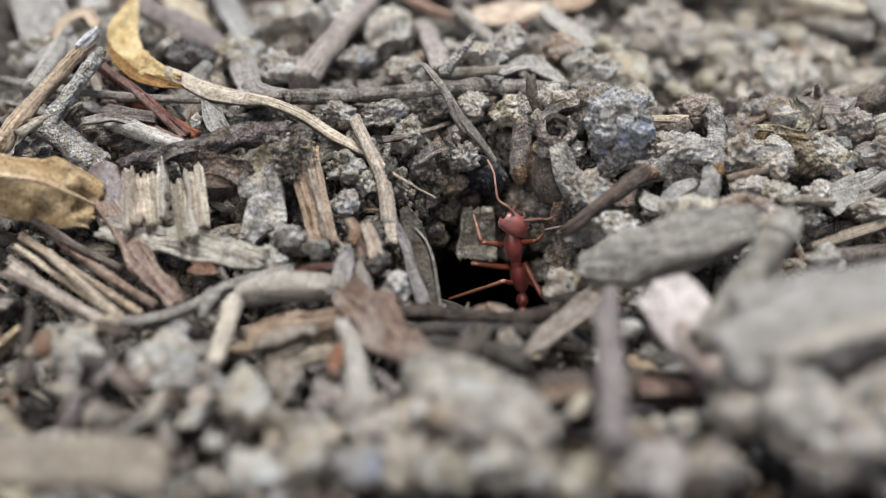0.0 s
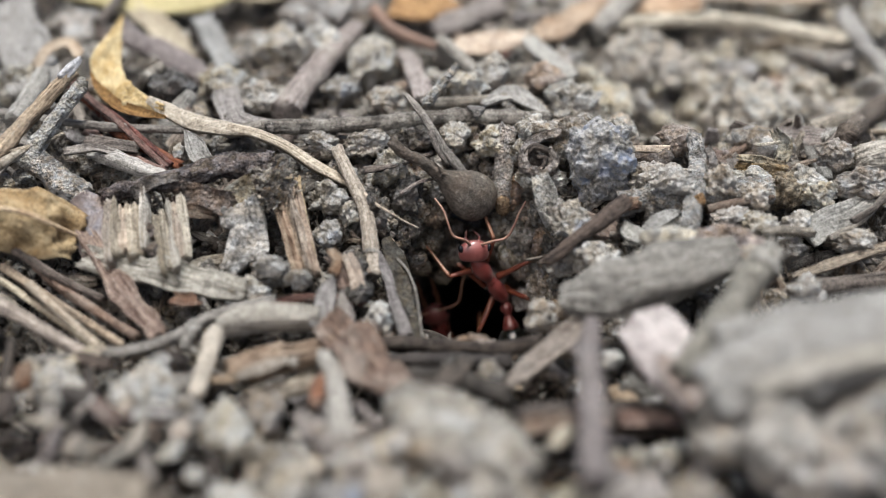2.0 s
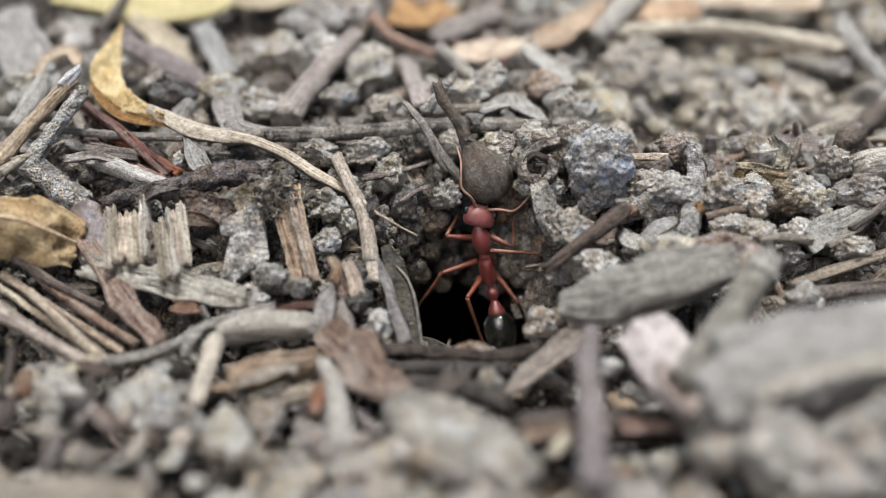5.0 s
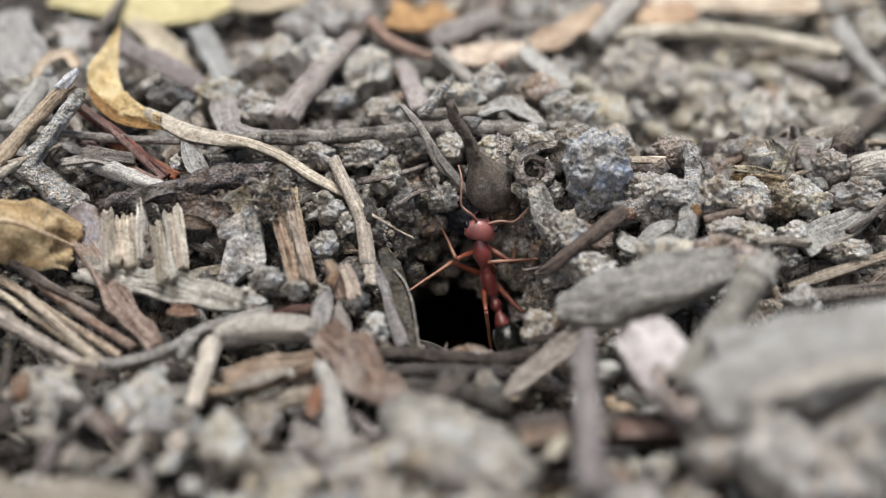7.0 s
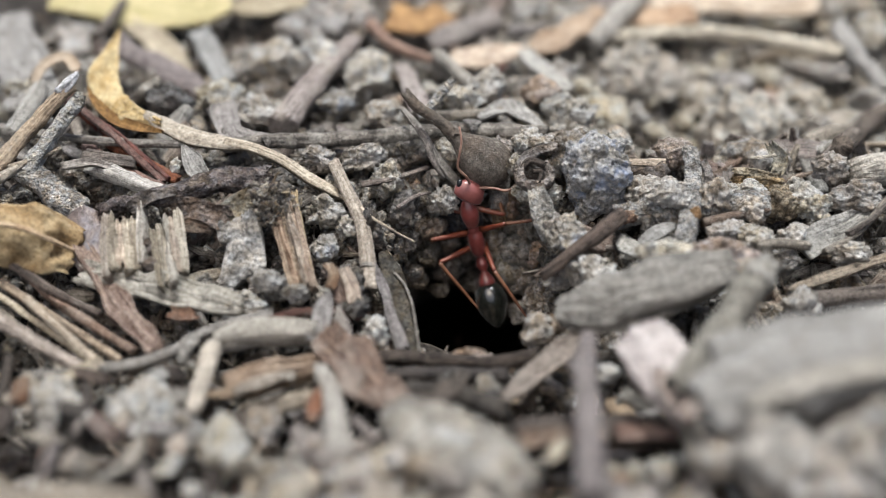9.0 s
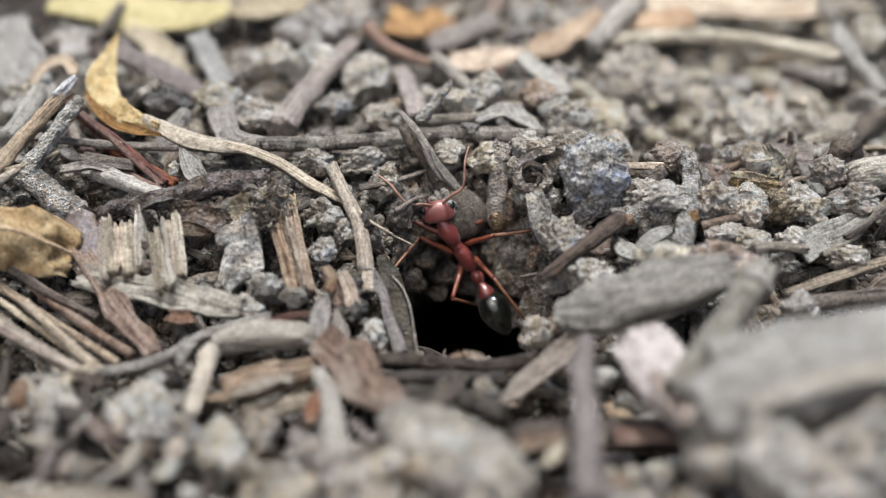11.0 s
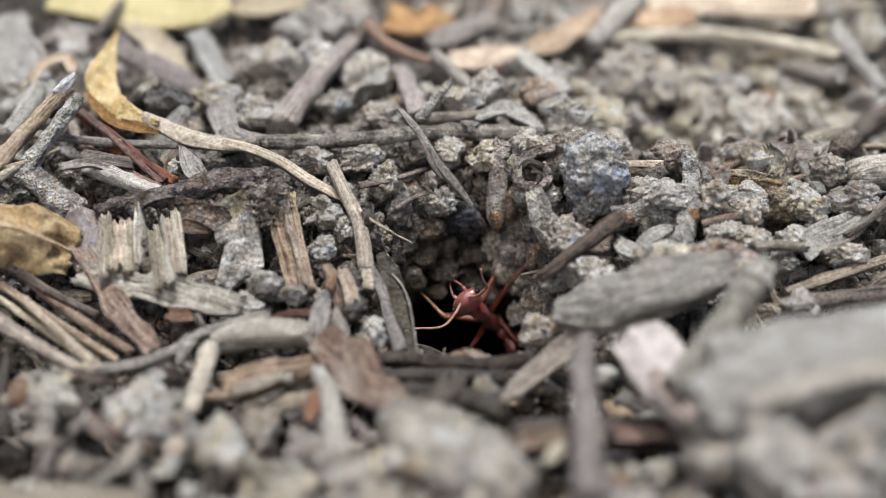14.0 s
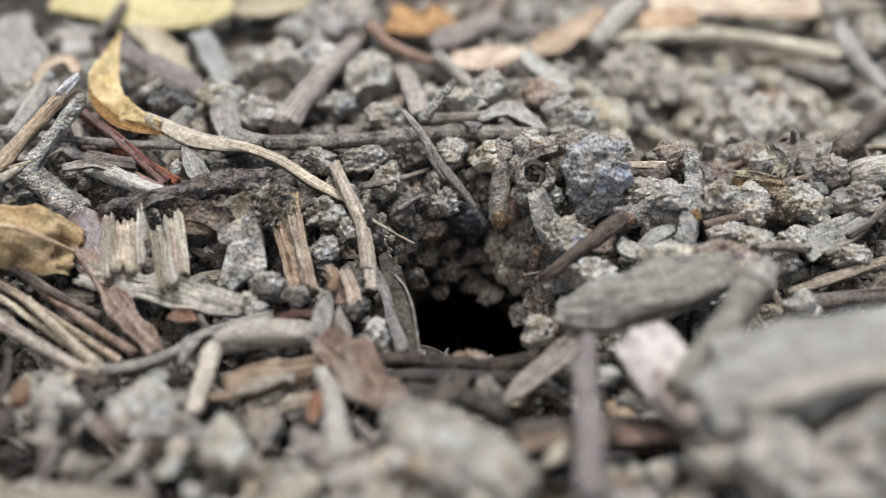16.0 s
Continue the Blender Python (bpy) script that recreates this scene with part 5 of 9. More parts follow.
chip("dark_bark", "dark mauve-brown bark lying on the soil", "plum_twig", [(-38.4, 24.6, 14.1), (-32.1, 20.3, 12.4), (-25.8, 14.2, 11.6)], 2.9, 1.4, 195, category="wood chip", fat=0.6, fibre=0.4)
twig("thick_twig", "thick mauve-grey twig lying on the soil", "mauve_bark", [(-17.1, 6.1, 11.4), (-15, 14.2, 12.1), (-12.6, 19.9, 13.3), (-10.5, 24.5, 14)], 1.54, 1.09, 196, category="twig", bark=0.8)
chip("mauve_flake", "pinkish mauve flake lying on the soil", "mauve_bark", [(-24.1, 11.3, 12.2), (-21.9, 2.1, 12.1), (-18.2, 0.1, 11.6)], 2.65, 0.48, 197, category="wood chip")
clod("clod", "grey-brown clod lying on the soil", "pale_clod", -19.4, 23.3, 12.7, 3.56, 3.15, 3.15, 198, 0, category="soil clod")
clod("clod", "pale clod lying on the soil", "pale_clod", -14.9, 20.5, 12.4, 3.09, 3.09, 3.36, 199, 0, category="soil clod")
clod("clod", "clod lying on the soil", "pale_clod", -8.3, 18, 12.3, 2.64, 2.64, 3.97, 200, 0, category="soil clod")
clod("clod", "grey clod lying on the soil", "blue_clod", -11.4, 11.9, 11.6, 2.3, 2.17, 2.17, 201, 0, category="soil clod")
clod("clod", "pale clod lying on the soil", "pale_clod", -19.8, 9.2, 11.4, 3.14, 2.14, 2.14, 202, 0, category="soil clod")
clod("clod", "pale clod lying on the soil", "pale_clod", -24.7, 11.7, 12.7, 2.83, 1.54, 1.54, 203, 0, category="soil clod")
clod("clod", "clod lying on the soil", "pale_clod", -6.3, 7.5, 12.1, 2.47, 1.85, 1.85, 204, 0, category="soil clod")
twig("red_stem", "reddish-brown stem lying on the soil", "red_stem", [(-51.7, 30.5, 14), (-44.9, 17.8, 12.4), (-37.7, 5.4, 13.3), (-33, -0.5, 12.6), (-27.7, -5.3, 10.1)], 0.45, 0.35, 205, category="twig")
twig("red_stem", "thin reddish-brown stem lying on the soil", "red_stem", [(-40.6, 9.8, 12.5), (-33.9, 1.5, 12.7), (-29.8, -2.8, 11.5), (-27.2, -5.1, 10.3)], 0.34, 0.28, 206, category="twig")
twig("red_stem", "reddish stem on the plateau", "rust_stem", [(-8.9, 31.2, 14.2), (-5.6, 26, 13.1), (-0.9, 22.1, 12.7)], 0.75, 0.54, 207, category="twig")
chip("tan_leaf", "tan dry leaf blade lying on the plateau", "dull_leaf", [(-0.3, 22.3, 12.4), (4.4, 24.7, 12.2), (9.8, 26.5, 12.3)], 3.1, 0.47, 208, category="leaf", start=0.4, end=0.6)
chip("tan_leaf", "tan dry leaf lying on the soil", "dull_leaf", [(10.8, 26.2, 12.4), (14.8, 30.2, 13.4), (19.8, 36.3, 14.3)], 3.92, 0.49, 209, category="leaf", start=0.5, end=0.5)
chip("grey_flake", "pale grey flake lying on the soil", "dusty_wood", [(9.8, 26.5, 12.3), (11.7, 18.6, 12.7), (14.3, 14.7, 11.9)], 1.97, 0.59, 210, category="wood chip")
chip("grey_stick", "pale grey stick lying on the soil", "dusty_wood", [(18.3, 29.8, 11.8), (20.6, 33.5, 13.4), (24.2, 37.5, 15)], 2.85, 1.85, 211, category="wood chip", fat=0.6)
twig("straw", "long tan dry stalk", "straw", [(20.6, 32.5, 11.9), (29.2, 34, 12), (37.8, 34.7, 11.3), (49.3, 32.1, 10)], 0.8, 0.94, 212, category="twig")
twig("grey_stick", "grey stick lying on the soil", "dusty_wood", [(49.2, 35.4, 12.4), (51.1, 30.8, 10), (53.8, 26.7, 7.1)], 1.17, 1.03, 213, category="twig")
chip("tan_leaf", "orange-tan leaf fragment lying on the soil", "dull_leaf", [(22.4, 36.8, 13.4), (26.6, 36.5, 13.1), (31.9, 38.2, 12.9)], 2.92, 0.58, 214, category="leaf")
chip("tan_leaf", "large tan leaf lying on the soil", "dull_leaf", [(26.3, 39.7, 14.3), (36.5, 40.4, 13.8), (47.9, 39.5, 13.6)], 3.74, 0.6, 215, category="leaf")
chip("brown_leaf", "brown leaf lying on the soil", "brown_leaf", [(-6.6, 34.3, 13.8), (-3.1, 33.6, 13.4), (0.4, 38, 13.4)], 4.28, 0.57, 216, category="leaf")
chip("mauve_strip", "mauve strip lying on the soil", "mauve_bark", [(-4.5, 21.9, 12.2), (-3.4, 13.2, 12.8), (-2.3, 6.6, 12.8)], 2.15, 0.63, 217, category="wood chip")
chip("mauve_strip", "grey bark lying on the soil", "mauve_bark", [(-1.6, 29.4, 12.3), (3.2, 33.6, 12.6), (6.8, 36.5, 13.1)], 3.25, 1.13, 218, category="wood chip", fat=0.4)
clod("clod", "dusty pale clod on the plateau", "pale_clod", 21, 27.9, 7.8, 2.83, 2.27, 2.27, 219, 0, category="soil clod")
clod("clod", "dusty pale clod on the plateau", "pale_clod", 17.9, 18.1, 8.5, 2.07, 1.66, 1.66, 220, 0, category="soil clod")
clod("clod", "dusty pale clod on the plateau", "pale_clod", 27.6, 30.9, 8.1, 2.46, 1.97, 1.97, 221, 0, category="soil clod")
clod("clod", "dusty pale clod on the plateau", "pale_clod", 31.4, 27.2, 5.5, 2.79, 2.23, 2.23, 222, 0, category="soil clod")
clod("clod", "dusty pale clod on the plateau", "pale_clod", 22.6, 22.6, 5.2, 2.15, 1.72, 1.72, 223, 0, category="soil clod")
clod("clod", "dusty pale clod on the plateau", "pale_clod", 13.6, 7, 12, 2.85, 2.28, 2.28, 224, 0, category="soil clod")
clod("clod", "dusty reddish clod on the plateau", "red_clod", 10.2, 11.4, 12.8, 2.15, 1.72, 1.72, 225, 0, category="soil clod")
clod("clod", "dusty pale clod on the plateau", "pale_clod", 36.1, 30.8, 6.7, 2.71, 2.17, 2.17, 226, 0, category="soil clod")
clod("clod", "dusty pale clod on the plateau", "pale_clod", 43.6, 29.1, 5.8, 3.08, 2.46, 2.46, 227, 0, category="soil clod")
clod("clod", "dusty reddish clod on the plateau", "red_clod", 41, 28.1, 5.1, 2.48, 1.98, 1.98, 228, 0, category="soil clod")
clod("clod", "dusty pale clod on the plateau", "pale_clod", 44.2, 21.3, 5, 1.84, 1.47, 1.47, 229, 0, category="soil clod")
clod("clod", "dusty pale clod on the plateau", "pale_clod", 48.8, 31.5, 7.9, 2.53, 2.03, 2.03, 230, 0, category="soil clod")
clod("clod", "dusty pale clod on the plateau", "pale_clod", 30.8, 18.9, 4.9, 2.12, 1.7, 1.7, 231, 0, category="soil clod")
clod("clod", "dusty reddish clod on the plateau", "red_clod", 22.9, -3.3, 12.3, 1.99, 1.59, 1.59, 232, 0, category="soil clod", level=5)
clod("clod", "dusty pale clod on the plateau", "pale_clod", 17.6, -0.3, 12.2, 1.54, 1.23, 1.23, 233, 0, category="soil clod", level=5)
clod("clod", "dusty pale clod on the plateau", "pale_clod", 51.8, 26.2, 5.5, 2.49, 1.99, 1.99, 234, 0, category="soil clod")
clod("clod", "dusty pale clod on the plateau", "pale_clod", 4.7, 11.4, 13.5, 2.78, 2.22, 2.22, 235, 0, category="soil clod")
clod("clod", "dusty pale clod on the plateau", "pale_clod", 2.2, 8, 13.5, 2.22, 1.78, 1.78, 236, 0, category="soil clod")
clod("clod", "dusty pale clod on the plateau", "pale_clod", 14.1, 20.7, 12, 1.88, 1.5, 1.5, 237, 0, category="soil clod")
clod("clod", "dusty pale clod on the plateau", "pale_clod", 53.5, 35.5, 11.6, 2.97, 2.37, 2.37, 238, 0, category="soil clod")
clod("clod", "dusty pale clod on the plateau", "pale_clod", -15.4, 30.8, 13.9, 4.25, 3.4, 3.4, 239, 0, category="soil clod")
clod("clod", "dusty pale clod on the plateau", "pale_clod", -11.4, 32.6, 14.1, 3.57, 2.86, 2.86, 240, 0, category="soil clod")
clod("clod", "dusty dark clod on the plateau", "dark_clod", -29.3, 8.6, 13.3, 2.53, 2.02, 2.02, 241, 0, category="soil clod")
chip("grey_flake", "large grey wood flake", "grey_wood", [(-53.4, 32, 14.3), (-48.7, 21.7, 13), (-44.5, 10.1, 12)], 5.52, 1.38, 242, category="wood chip")
clod("clod", "dusty pale clod on the plateau", "pale_clod", -47.2, 13, 11.5, 3.35, 2.68, 2.68, 243, 0, category="soil clod")
twig("dark_branch", "dark rough branch piece", "dark_twig", [(40.2, -2, 12.3), (50.4, 21, 5.5), (55.5, 25, 6.4)], 1.2, 1.0, 244, category="twig")
clod("clod", "brown mottled clod lying on the soil", "clod", 30.9, -41, 3.7, 4.42, 2.95, 2.95, 245, 0, category="soil clod")
clod("clod", "brown clod lying on the soil", "clod", 27.6, -36.8, 1.8, 2.98, 2.49, 2.49, 246, 0, category="soil clod")
clod("clod", "tan clod lying on the soil", "tan_stone", 32.1, -45.7, 4.6, 3.36, 2.4, 2.4, 247, 0, category="soil clod")
coil = twig("coiled_bark", "rolled end of a grey crusty bark strip on the rim", "flaky_bark", [(11.2, -5.2, 13.6), (9.5, -5.3, 13.4), (8.1, -6.1, 12.9), (7.5, -7.1, 12.0), (8.0, -7.9, 11.0), (9.4, -8.0, 10.8), (10.5, -7.4, 11.5), (9.9, -6.5, 12.6)], 0.55, 0.45, 248, category="bark strip", bark=2.6)
twig("inner_roll", "dark inner roll of the bark", "bark_and_shade", [(10.0, -7.0, 12.7), (8.6, -6.6, 13.0), (7.7, -7.0, 12.2), (8.1, -7.8, 11.2), (9.3, -8.0, 11.2), (9.7, -7.3, 12.1), (8.8, -7.1, 12.1)], 0.34, 0.26, 548, category="bark strip", bark=1.5, parent=coil)
# Dark clod added inside the coil in place of its shaded hole.
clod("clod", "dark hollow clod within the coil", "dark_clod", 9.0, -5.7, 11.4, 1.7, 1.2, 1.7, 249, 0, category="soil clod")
clod("clod", "crusty grey clod round the rolled bark", "clod", 10.0, -4.1, 13.5, 1.7, 1.2, 1.0, 701, 0, category="soil clod", level=5)
clod("clod", "crusty grey clod round the rolled bark", "pale_clod", 7.9, -3.6, 13.3, 1.2, 1.0, 1.0, 702, 0, category="soil clod", level=5)
clod("clod", "crusty grey clod round the rolled bark", "clod", 7.2, -5.1, 11.6, 0.9, 0.9, 1.3, 703, 0, category="soil clod", level=5)
clod("clod", "crusty grey clod round the rolled bark", "pale_clod", 7.9, -6.7, 9.6, 1.1, 0.9, 0.9, 704, 0, category="soil clod", level=5)
clod("clod", "crusty grey clod round the rolled bark", "clod", 10.6, -7.2, 9.8, 1.2, 0.9, 1.0, 705, 0, category="soil clod", level=5)
clod("clod", "crusty grey clod round the rolled bark", "clod", 11.2, -5.3, 11.7, 1.0, 0.9, 1.2, 706, 0, category="soil clod", level=5)
twig("dry_stalk", "tan dry stalk among parallel straws", "tan_wood", [(-41.6, -16.6, 5.2), (-36.3, -19.4, 3.2), (-29, -24.2, 1.3)], 0.43, 0.33, 250, category="straw", group='parallel straws')
twig("dry_stalk", "tan dry stalk among parallel straws", "straw", [(-41.7, -18.1, 4.9), (-37.1, -20.7, 3.1), (-31.8, -24.3, 1.4)], 0.32, 0.27, 251, category="straw", group='parallel straws')
twig("dry_stalk", "tan dry stalk among parallel straws", "bark", [(-38.4, -16.5, 5.2), (-34.8, -19.1, 3.6), (-27.9, -23.3, 1.6)], 0.49, 0.43, 252, category="straw", group='parallel straws')
twig("dry_stalk", "tan dry stalk among parallel straws", "dark_twig", [(-40.4, -16.1, 6.8), (-35.9, -18.2, 4.9), (-31.6, -19.5, 3.3)], 0.44, 0.33, 253, category="straw", group='parallel straws')
clod("clod", "dark brown soil caught in the frayed chip", "flaky_bark", -16.5, -9.8, 10.2, 1.9, 1.1, 2.0, 254, 0, category="soil clod", rugged=1.1, level=5)

# crowded details along the bank
clod("clod", "white crumbly clod lying on the soil", "pale_clod", 39.1, -13.7, 6.4, 1.73, 1.15, 1.15, 255, 0, category="soil clod", level=5)
clod("clod", "dusty clod below the branch", "pale_clod", 21.8, -11.3, 11.4, 2.25, 1.12, 1.12, 256, 0, category="soil clod", level=5)
clod("clod", "dusty clod beside the rock", "pale_clod", 9, -0.4, 12.6, 2, 1.29, 1.29, 257, 0, category="soil clod", level=5)
clod("clod", "dusty clod on the rim", "pale_clod", 26.3, -10.3, 10.9, 2.04, 1.48, 1.48, 258, 0, category="soil clod", level=5)
chip("bark_flake", "blue-grey flat flake lying on the soil", "ash_wood", [(18.2, -14.5, 7.7), (20.0, -14.0, 8.8), (21.8, -13.2, 9.2)], 1.5, 0.4, 259, category="wood chip", ragged=1.2, start=0.2, end=0.5)
chip("bark_flake", "pale triangular flake among clods", "ash_wood", [(16.7, -13.6, 8.3), (17.3, -14.5, 7.7), (19.3, -15.7, 7.6)], 1.9, 0.35, 260, category="wood chip", start=0.2, end=0.4, ragged=1.3)
twig("thin_stick", "brown thin stick among clods", "tan_wood", [(29.4, -15.3, 8.1), (31.7, -14.6, 8), (34.6, -13.9, 7.4)], 0.49, 0.44, 261, category="twig")
twig("thin_stick", "dark thin twig among clods", "dark_twig", [(38.7, -12.4, 7.8), (41, -11.3, 8.8), (44.4, -8.3, 10)], 0.34, 0.23, 262, category="twig")
chip("rusty_flake", "rusty brown curled flake", "red_bark", [(-25.2, -19.8, 3.4), (-24, -20.7, 3.7), (-22.8, -20.1, 3.6)], 1.59, 0.32, 263, category="wood chip", curl=0.8, ragged=1.2)
chip("rusty_flake", "rusty orange curled flake beside the straw", "red_bark", [(-10.6, -16.8, 7.1), (-10, -18, 6.6), (-10.4, -19, 5.7)], 1.15, 0.26, 264, category="wood chip", curl=0.9, ragged=1.4)
chip("tan_chip", "tan split chip beside the straw", "tan_wood", [(-9.1, -17.1, 6.7), (-8.3, -18.7, 5.8), (-8, -20.1, 4.8)], 1.15, 0.42, 265, category="wood chip", ragged=1.3)
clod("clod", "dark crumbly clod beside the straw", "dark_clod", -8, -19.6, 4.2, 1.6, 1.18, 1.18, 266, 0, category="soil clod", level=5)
clod("clod", "pale crumbly clod below the chip", "pale_clod", -18, -19.2, 4.3, 1.94, 1.29, 1.29, 267, 0, category="soil clod", level=5)
clod("clod", "grey crumbly clod below the chip", "clod", -16.2, -17.6, 5.8, 1.63, 1.3, 1.3, 268, 0, category="soil clod", level=5)
clod("clod", "grey lump under the frayed chip", "clod", -13.3, -18.7, 5.2, 1.29, 0.97, 0.97, 269, 0, category="soil clod", level=5)
twig("dark_twig", "dark thin twig on the bank", "dark_twig", [(-8, -6.7, 10.5), (-5.2, -6.4, 10.8), (-1.4, -4.3, 11.2)], 0.34, 0.22, 270, category="twig", bark=1.4)
twig("dark_twig", "thin brown rootlet in the pit", "bark", [(-4.4, -8.9, 9), (-2.7, -7.2, 9.4), (-1.2, -4.9, 8.7)], 0.22, 0.14, 271, category="twig")
chip("dark_flake", "dark flake under the stick", "dark_twig", [(-36.1, -2.1, 11.8), (-33.1, -3.2, 11.7), (-30.9, -3, 11.2)], 1.17, 0.47, 272, category="wood chip")
chip("dark_flake", "grey-brown flake beside the leaf", "twig", [(-37.9, -4.3, 11.5), (-35.1, -4.2, 11.7), (-32.9, -4.4, 11.3)], 0.93, 0.35, 273, category="wood chip")
clod("clod", "dark round clod beside the leaf", "dark_clod", -37.5, -9.9, 8.7, 1.74, 1.28, 1.28, 274, 0, category="soil clod", level=5)
twig("midrib", "raised tan midrib lying on the soil", "tan_leaf", [(-43.5, -16.9, 11.8), (-39, -16.8, 11), (-36.5, -16.4, 9.6), (-34.6, -15, 7.6)], 0.27, 0.16, 275, category="twig", parent=torn_leaf)
clod("clod", "brown clod on the pit wall", "clod", 7.1, -4, -0.5, 1.79, 1.79, 1.79, 276, 0, category="soil clod", level=5)
clod("clod", "brown clod on the pit wall", "red_clod", 9.4, -7.6, 3.1, 1.16, 1.16, 1.51, 277, 0, category="soil clod")
clod("clod", "small brown clod on the pit wall", "clod", 5.1, -2.7, -4, 1.45, 1.33, 1.33, 278, 0, category="soil clod", level=5)
clod("clod", "small brown clod on the pit wall", "clod", 8.3, -5.9, -4.8, 1.56, 1.44, 1.44, 279, 0, category="soil clod")
# Branch and flake are added: dark shapes in place of the lip's shadow.
twig("dark_branch", "dark damp branch under the lip", "bark_and_shade", [(-7.1, -29.4, 0.9), (-3.1, -29.9, 1.5), (0.8, -30.4, 1.9), (5.5, -33.6, 2.1)], 0.98, 0.88, 280, category="twig", bark=1.3)
chip("dark_flake", "dark damp bark under the lip", "bark_and_shade", [(-4.6, -29.3, 1.7), (-2.1, -32.9, 2.4), (0.3, -33.8, 2.5)], 1.93, 0.68, 281, category="wood chip", ragged=1.3)
clod("clod", "khaki dusty clod on the plateau", "khaki_clod", 25.1, 26.3, 5.8, 1.7, 1.36, 1.36, 282, 0, category="soil clod")
clod("clod", "khaki dusty clod on the plateau", "khaki_clod", 28.8, 23.1, 4.9, 1.54, 1.23, 1.23, 283, 0, category="soil clod")
clod("clod", "khaki dusty clod on the plateau", "khaki_clod", 35, 32.9, 8.1, 1.92, 1.53, 1.53, 284, 0, category="soil clod")
clod("clod", "khaki dusty clod on the plateau", "khaki_clod", 37.6, 26.4, 4.7, 1.73, 1.38, 1.38, 285, 0, category="soil clod")
clod("clod", "khaki dusty clod on the plateau", "khaki_clod", 40.5, 19.9, 5.2, 1.81, 1.45, 1.45, 286, 0, category="soil clod")
clod("clod", "khaki dusty clod on the plateau", "khaki_clod", 24.9, 19.5, 4.6, 1.37, 1.09, 1.09, 287, 0, category="soil clod")
clod("clod", "khaki dusty clod on the plateau", "khaki_clod", 35, 23.6, 4.7, 1.55, 1.24, 1.24, 288, 0, category="soil clod")
clod("clod", "khaki dusty clod on the plateau", "khaki_clod", 31.9, 30.9, 7.4, 1.75, 1.4, 1.4, 289, 0, category="soil clod")
clod("clod", "khaki dusty clod on the plateau", "khaki_clod", 45.3, 27.2, 5.1, 1.9, 1.52, 1.52, 290, 0, category="soil clod")
clod("clod", "khaki dusty clod on the plateau", "khaki_clod", 48.5, 23.3, 4.8, 1.73, 1.38, 1.38, 291, 0, category="soil clod")
clod("clod", "khaki dusty clod on the plateau", "khaki_clod", 39.8, 31.7, 7.1, 2.07, 1.65, 1.65, 292, 0, category="soil clod")
clod("clod", "khaki dusty clod on the plateau", "khaki_clod", 16, 18.9, 10.6, 1.6, 1.28, 1.28, 293, 0, category="soil clod")
clod("clod", "khaki dusty clod on the plateau", "khaki_clod", 24.2, 32.2, 9.5, 1.74, 1.39, 1.39, 294, 0, category="soil clod")

# clods that bear the large grey wood
clod("clod", "khaki mottled clod under the grey wood", "khaki_heap", 24.6, -41.6, 4.7, 4.6, 4.0, 4.5, 640, 0, category="soil clod", rugged=0.9)
clod("clod", "cream clod before the grey wood", "white_clod", 21.4, -40.3, 2.9, 2.6, 2.4, 2.2, 740, 0, category="soil clod")
clod("clod", "grey-brown clod under the grey wood", "clod", 30.0, -46.1, 6.9, 5.5, 5.0, 5.5, 641, 0, category="soil clod", rugged=0.9)
clod("clod", "khaki clod in front of the grey wood", "clod", 26.6, -49.5, 7.0, 4.5, 3.5, 3.5, 643, 0, category="soil clod", rugged=0.9)
clod("clod", "cream crumbly clod in the near litter", "white_clod", 20.3, -46.2, 6.8, 2.2, 2.0, 2.0, 760, 0, category="soil clod")
clod("clod", "khaki clod in the near litter", "khaki_heap", 23.6, -48.8, 8.2, 3.3, 3.0, 3.2, 761, 30, category="soil clod")
# crumbly khaki heaps behind the rim
clod("clod", "large khaki crumbly clod behind the rim", "khaki_heap", 23.1, 28.3, 8.4, 5.2, 4.0, 4.6, 650, 0, category="soil clod", level=5)
clod("clod", "sandy khaki heap behind the rim", "khaki_heap", 34.4, 17.2, 4.6, 6.2, 5.0, 5.4, 651, 40, category="soil clod", rugged=0.8, level=5)
clod("clod", "olive-grey crumbly clod behind the rim", "khaki_heap", 43.5, 25.3, 4.8, 4.6, 3.6, 3.2, 652, 80, category="soil clod", level=5)
clod("clod", "reddish crumbly clod behind the rim", "rosy_clod", 36.5, 20.6, 6.7, 3.4, 2.6, 2.4, 653, 0, category="soil clod", level=5)
clod("clod", "khaki crumbly clod behind the rim", "khaki_heap", 47.7, 22.0, 2.9, 4.4, 3.5, 3.6, 654, 120, category="soil clod", level=5)
clod("clod", "khaki crumbly clod behind the rim", "khaki_heap", 31.4, 31.1, 5.0, 4.8, 3.5, 3.4, 655, 200, category="soil clod", level=5)
clod("clod", "grey-brown clod behind the rim", "khaki_heap", 17.8, 16.6, 7.7, 4.2, 3.4, 3.2, 656, 260, category="soil clod", level=5)
# reddish stems under the leaf stalk
twig("red_stem", "reddish-brown stem beneath the yellow leaf", "red_stem", [(-41.9, 12.6, 13.0), (-38.1, 6.7, 12.4), (-33.2, 1.5, 11.2)], 0.55, 0.5, 660, category="twig")
twig("red_stem", "rusty stem beneath the thin twig", "rust_stem", [(-35.0, 1.7, 11.7), (-30.9, -1.5, 10.9), (-26.4, -4.8, 10.1)], 0.65, 0.55, 661, category="twig")
twig("red_stem", "rusty stem beneath the thin twig", "rust_stem", [(-37.0, 1.5, 11.2), (-32.5, -2.4, 10.3), (-27.6, -6.0, 9.9)], 0.5, 0.4, 662, category="twig")
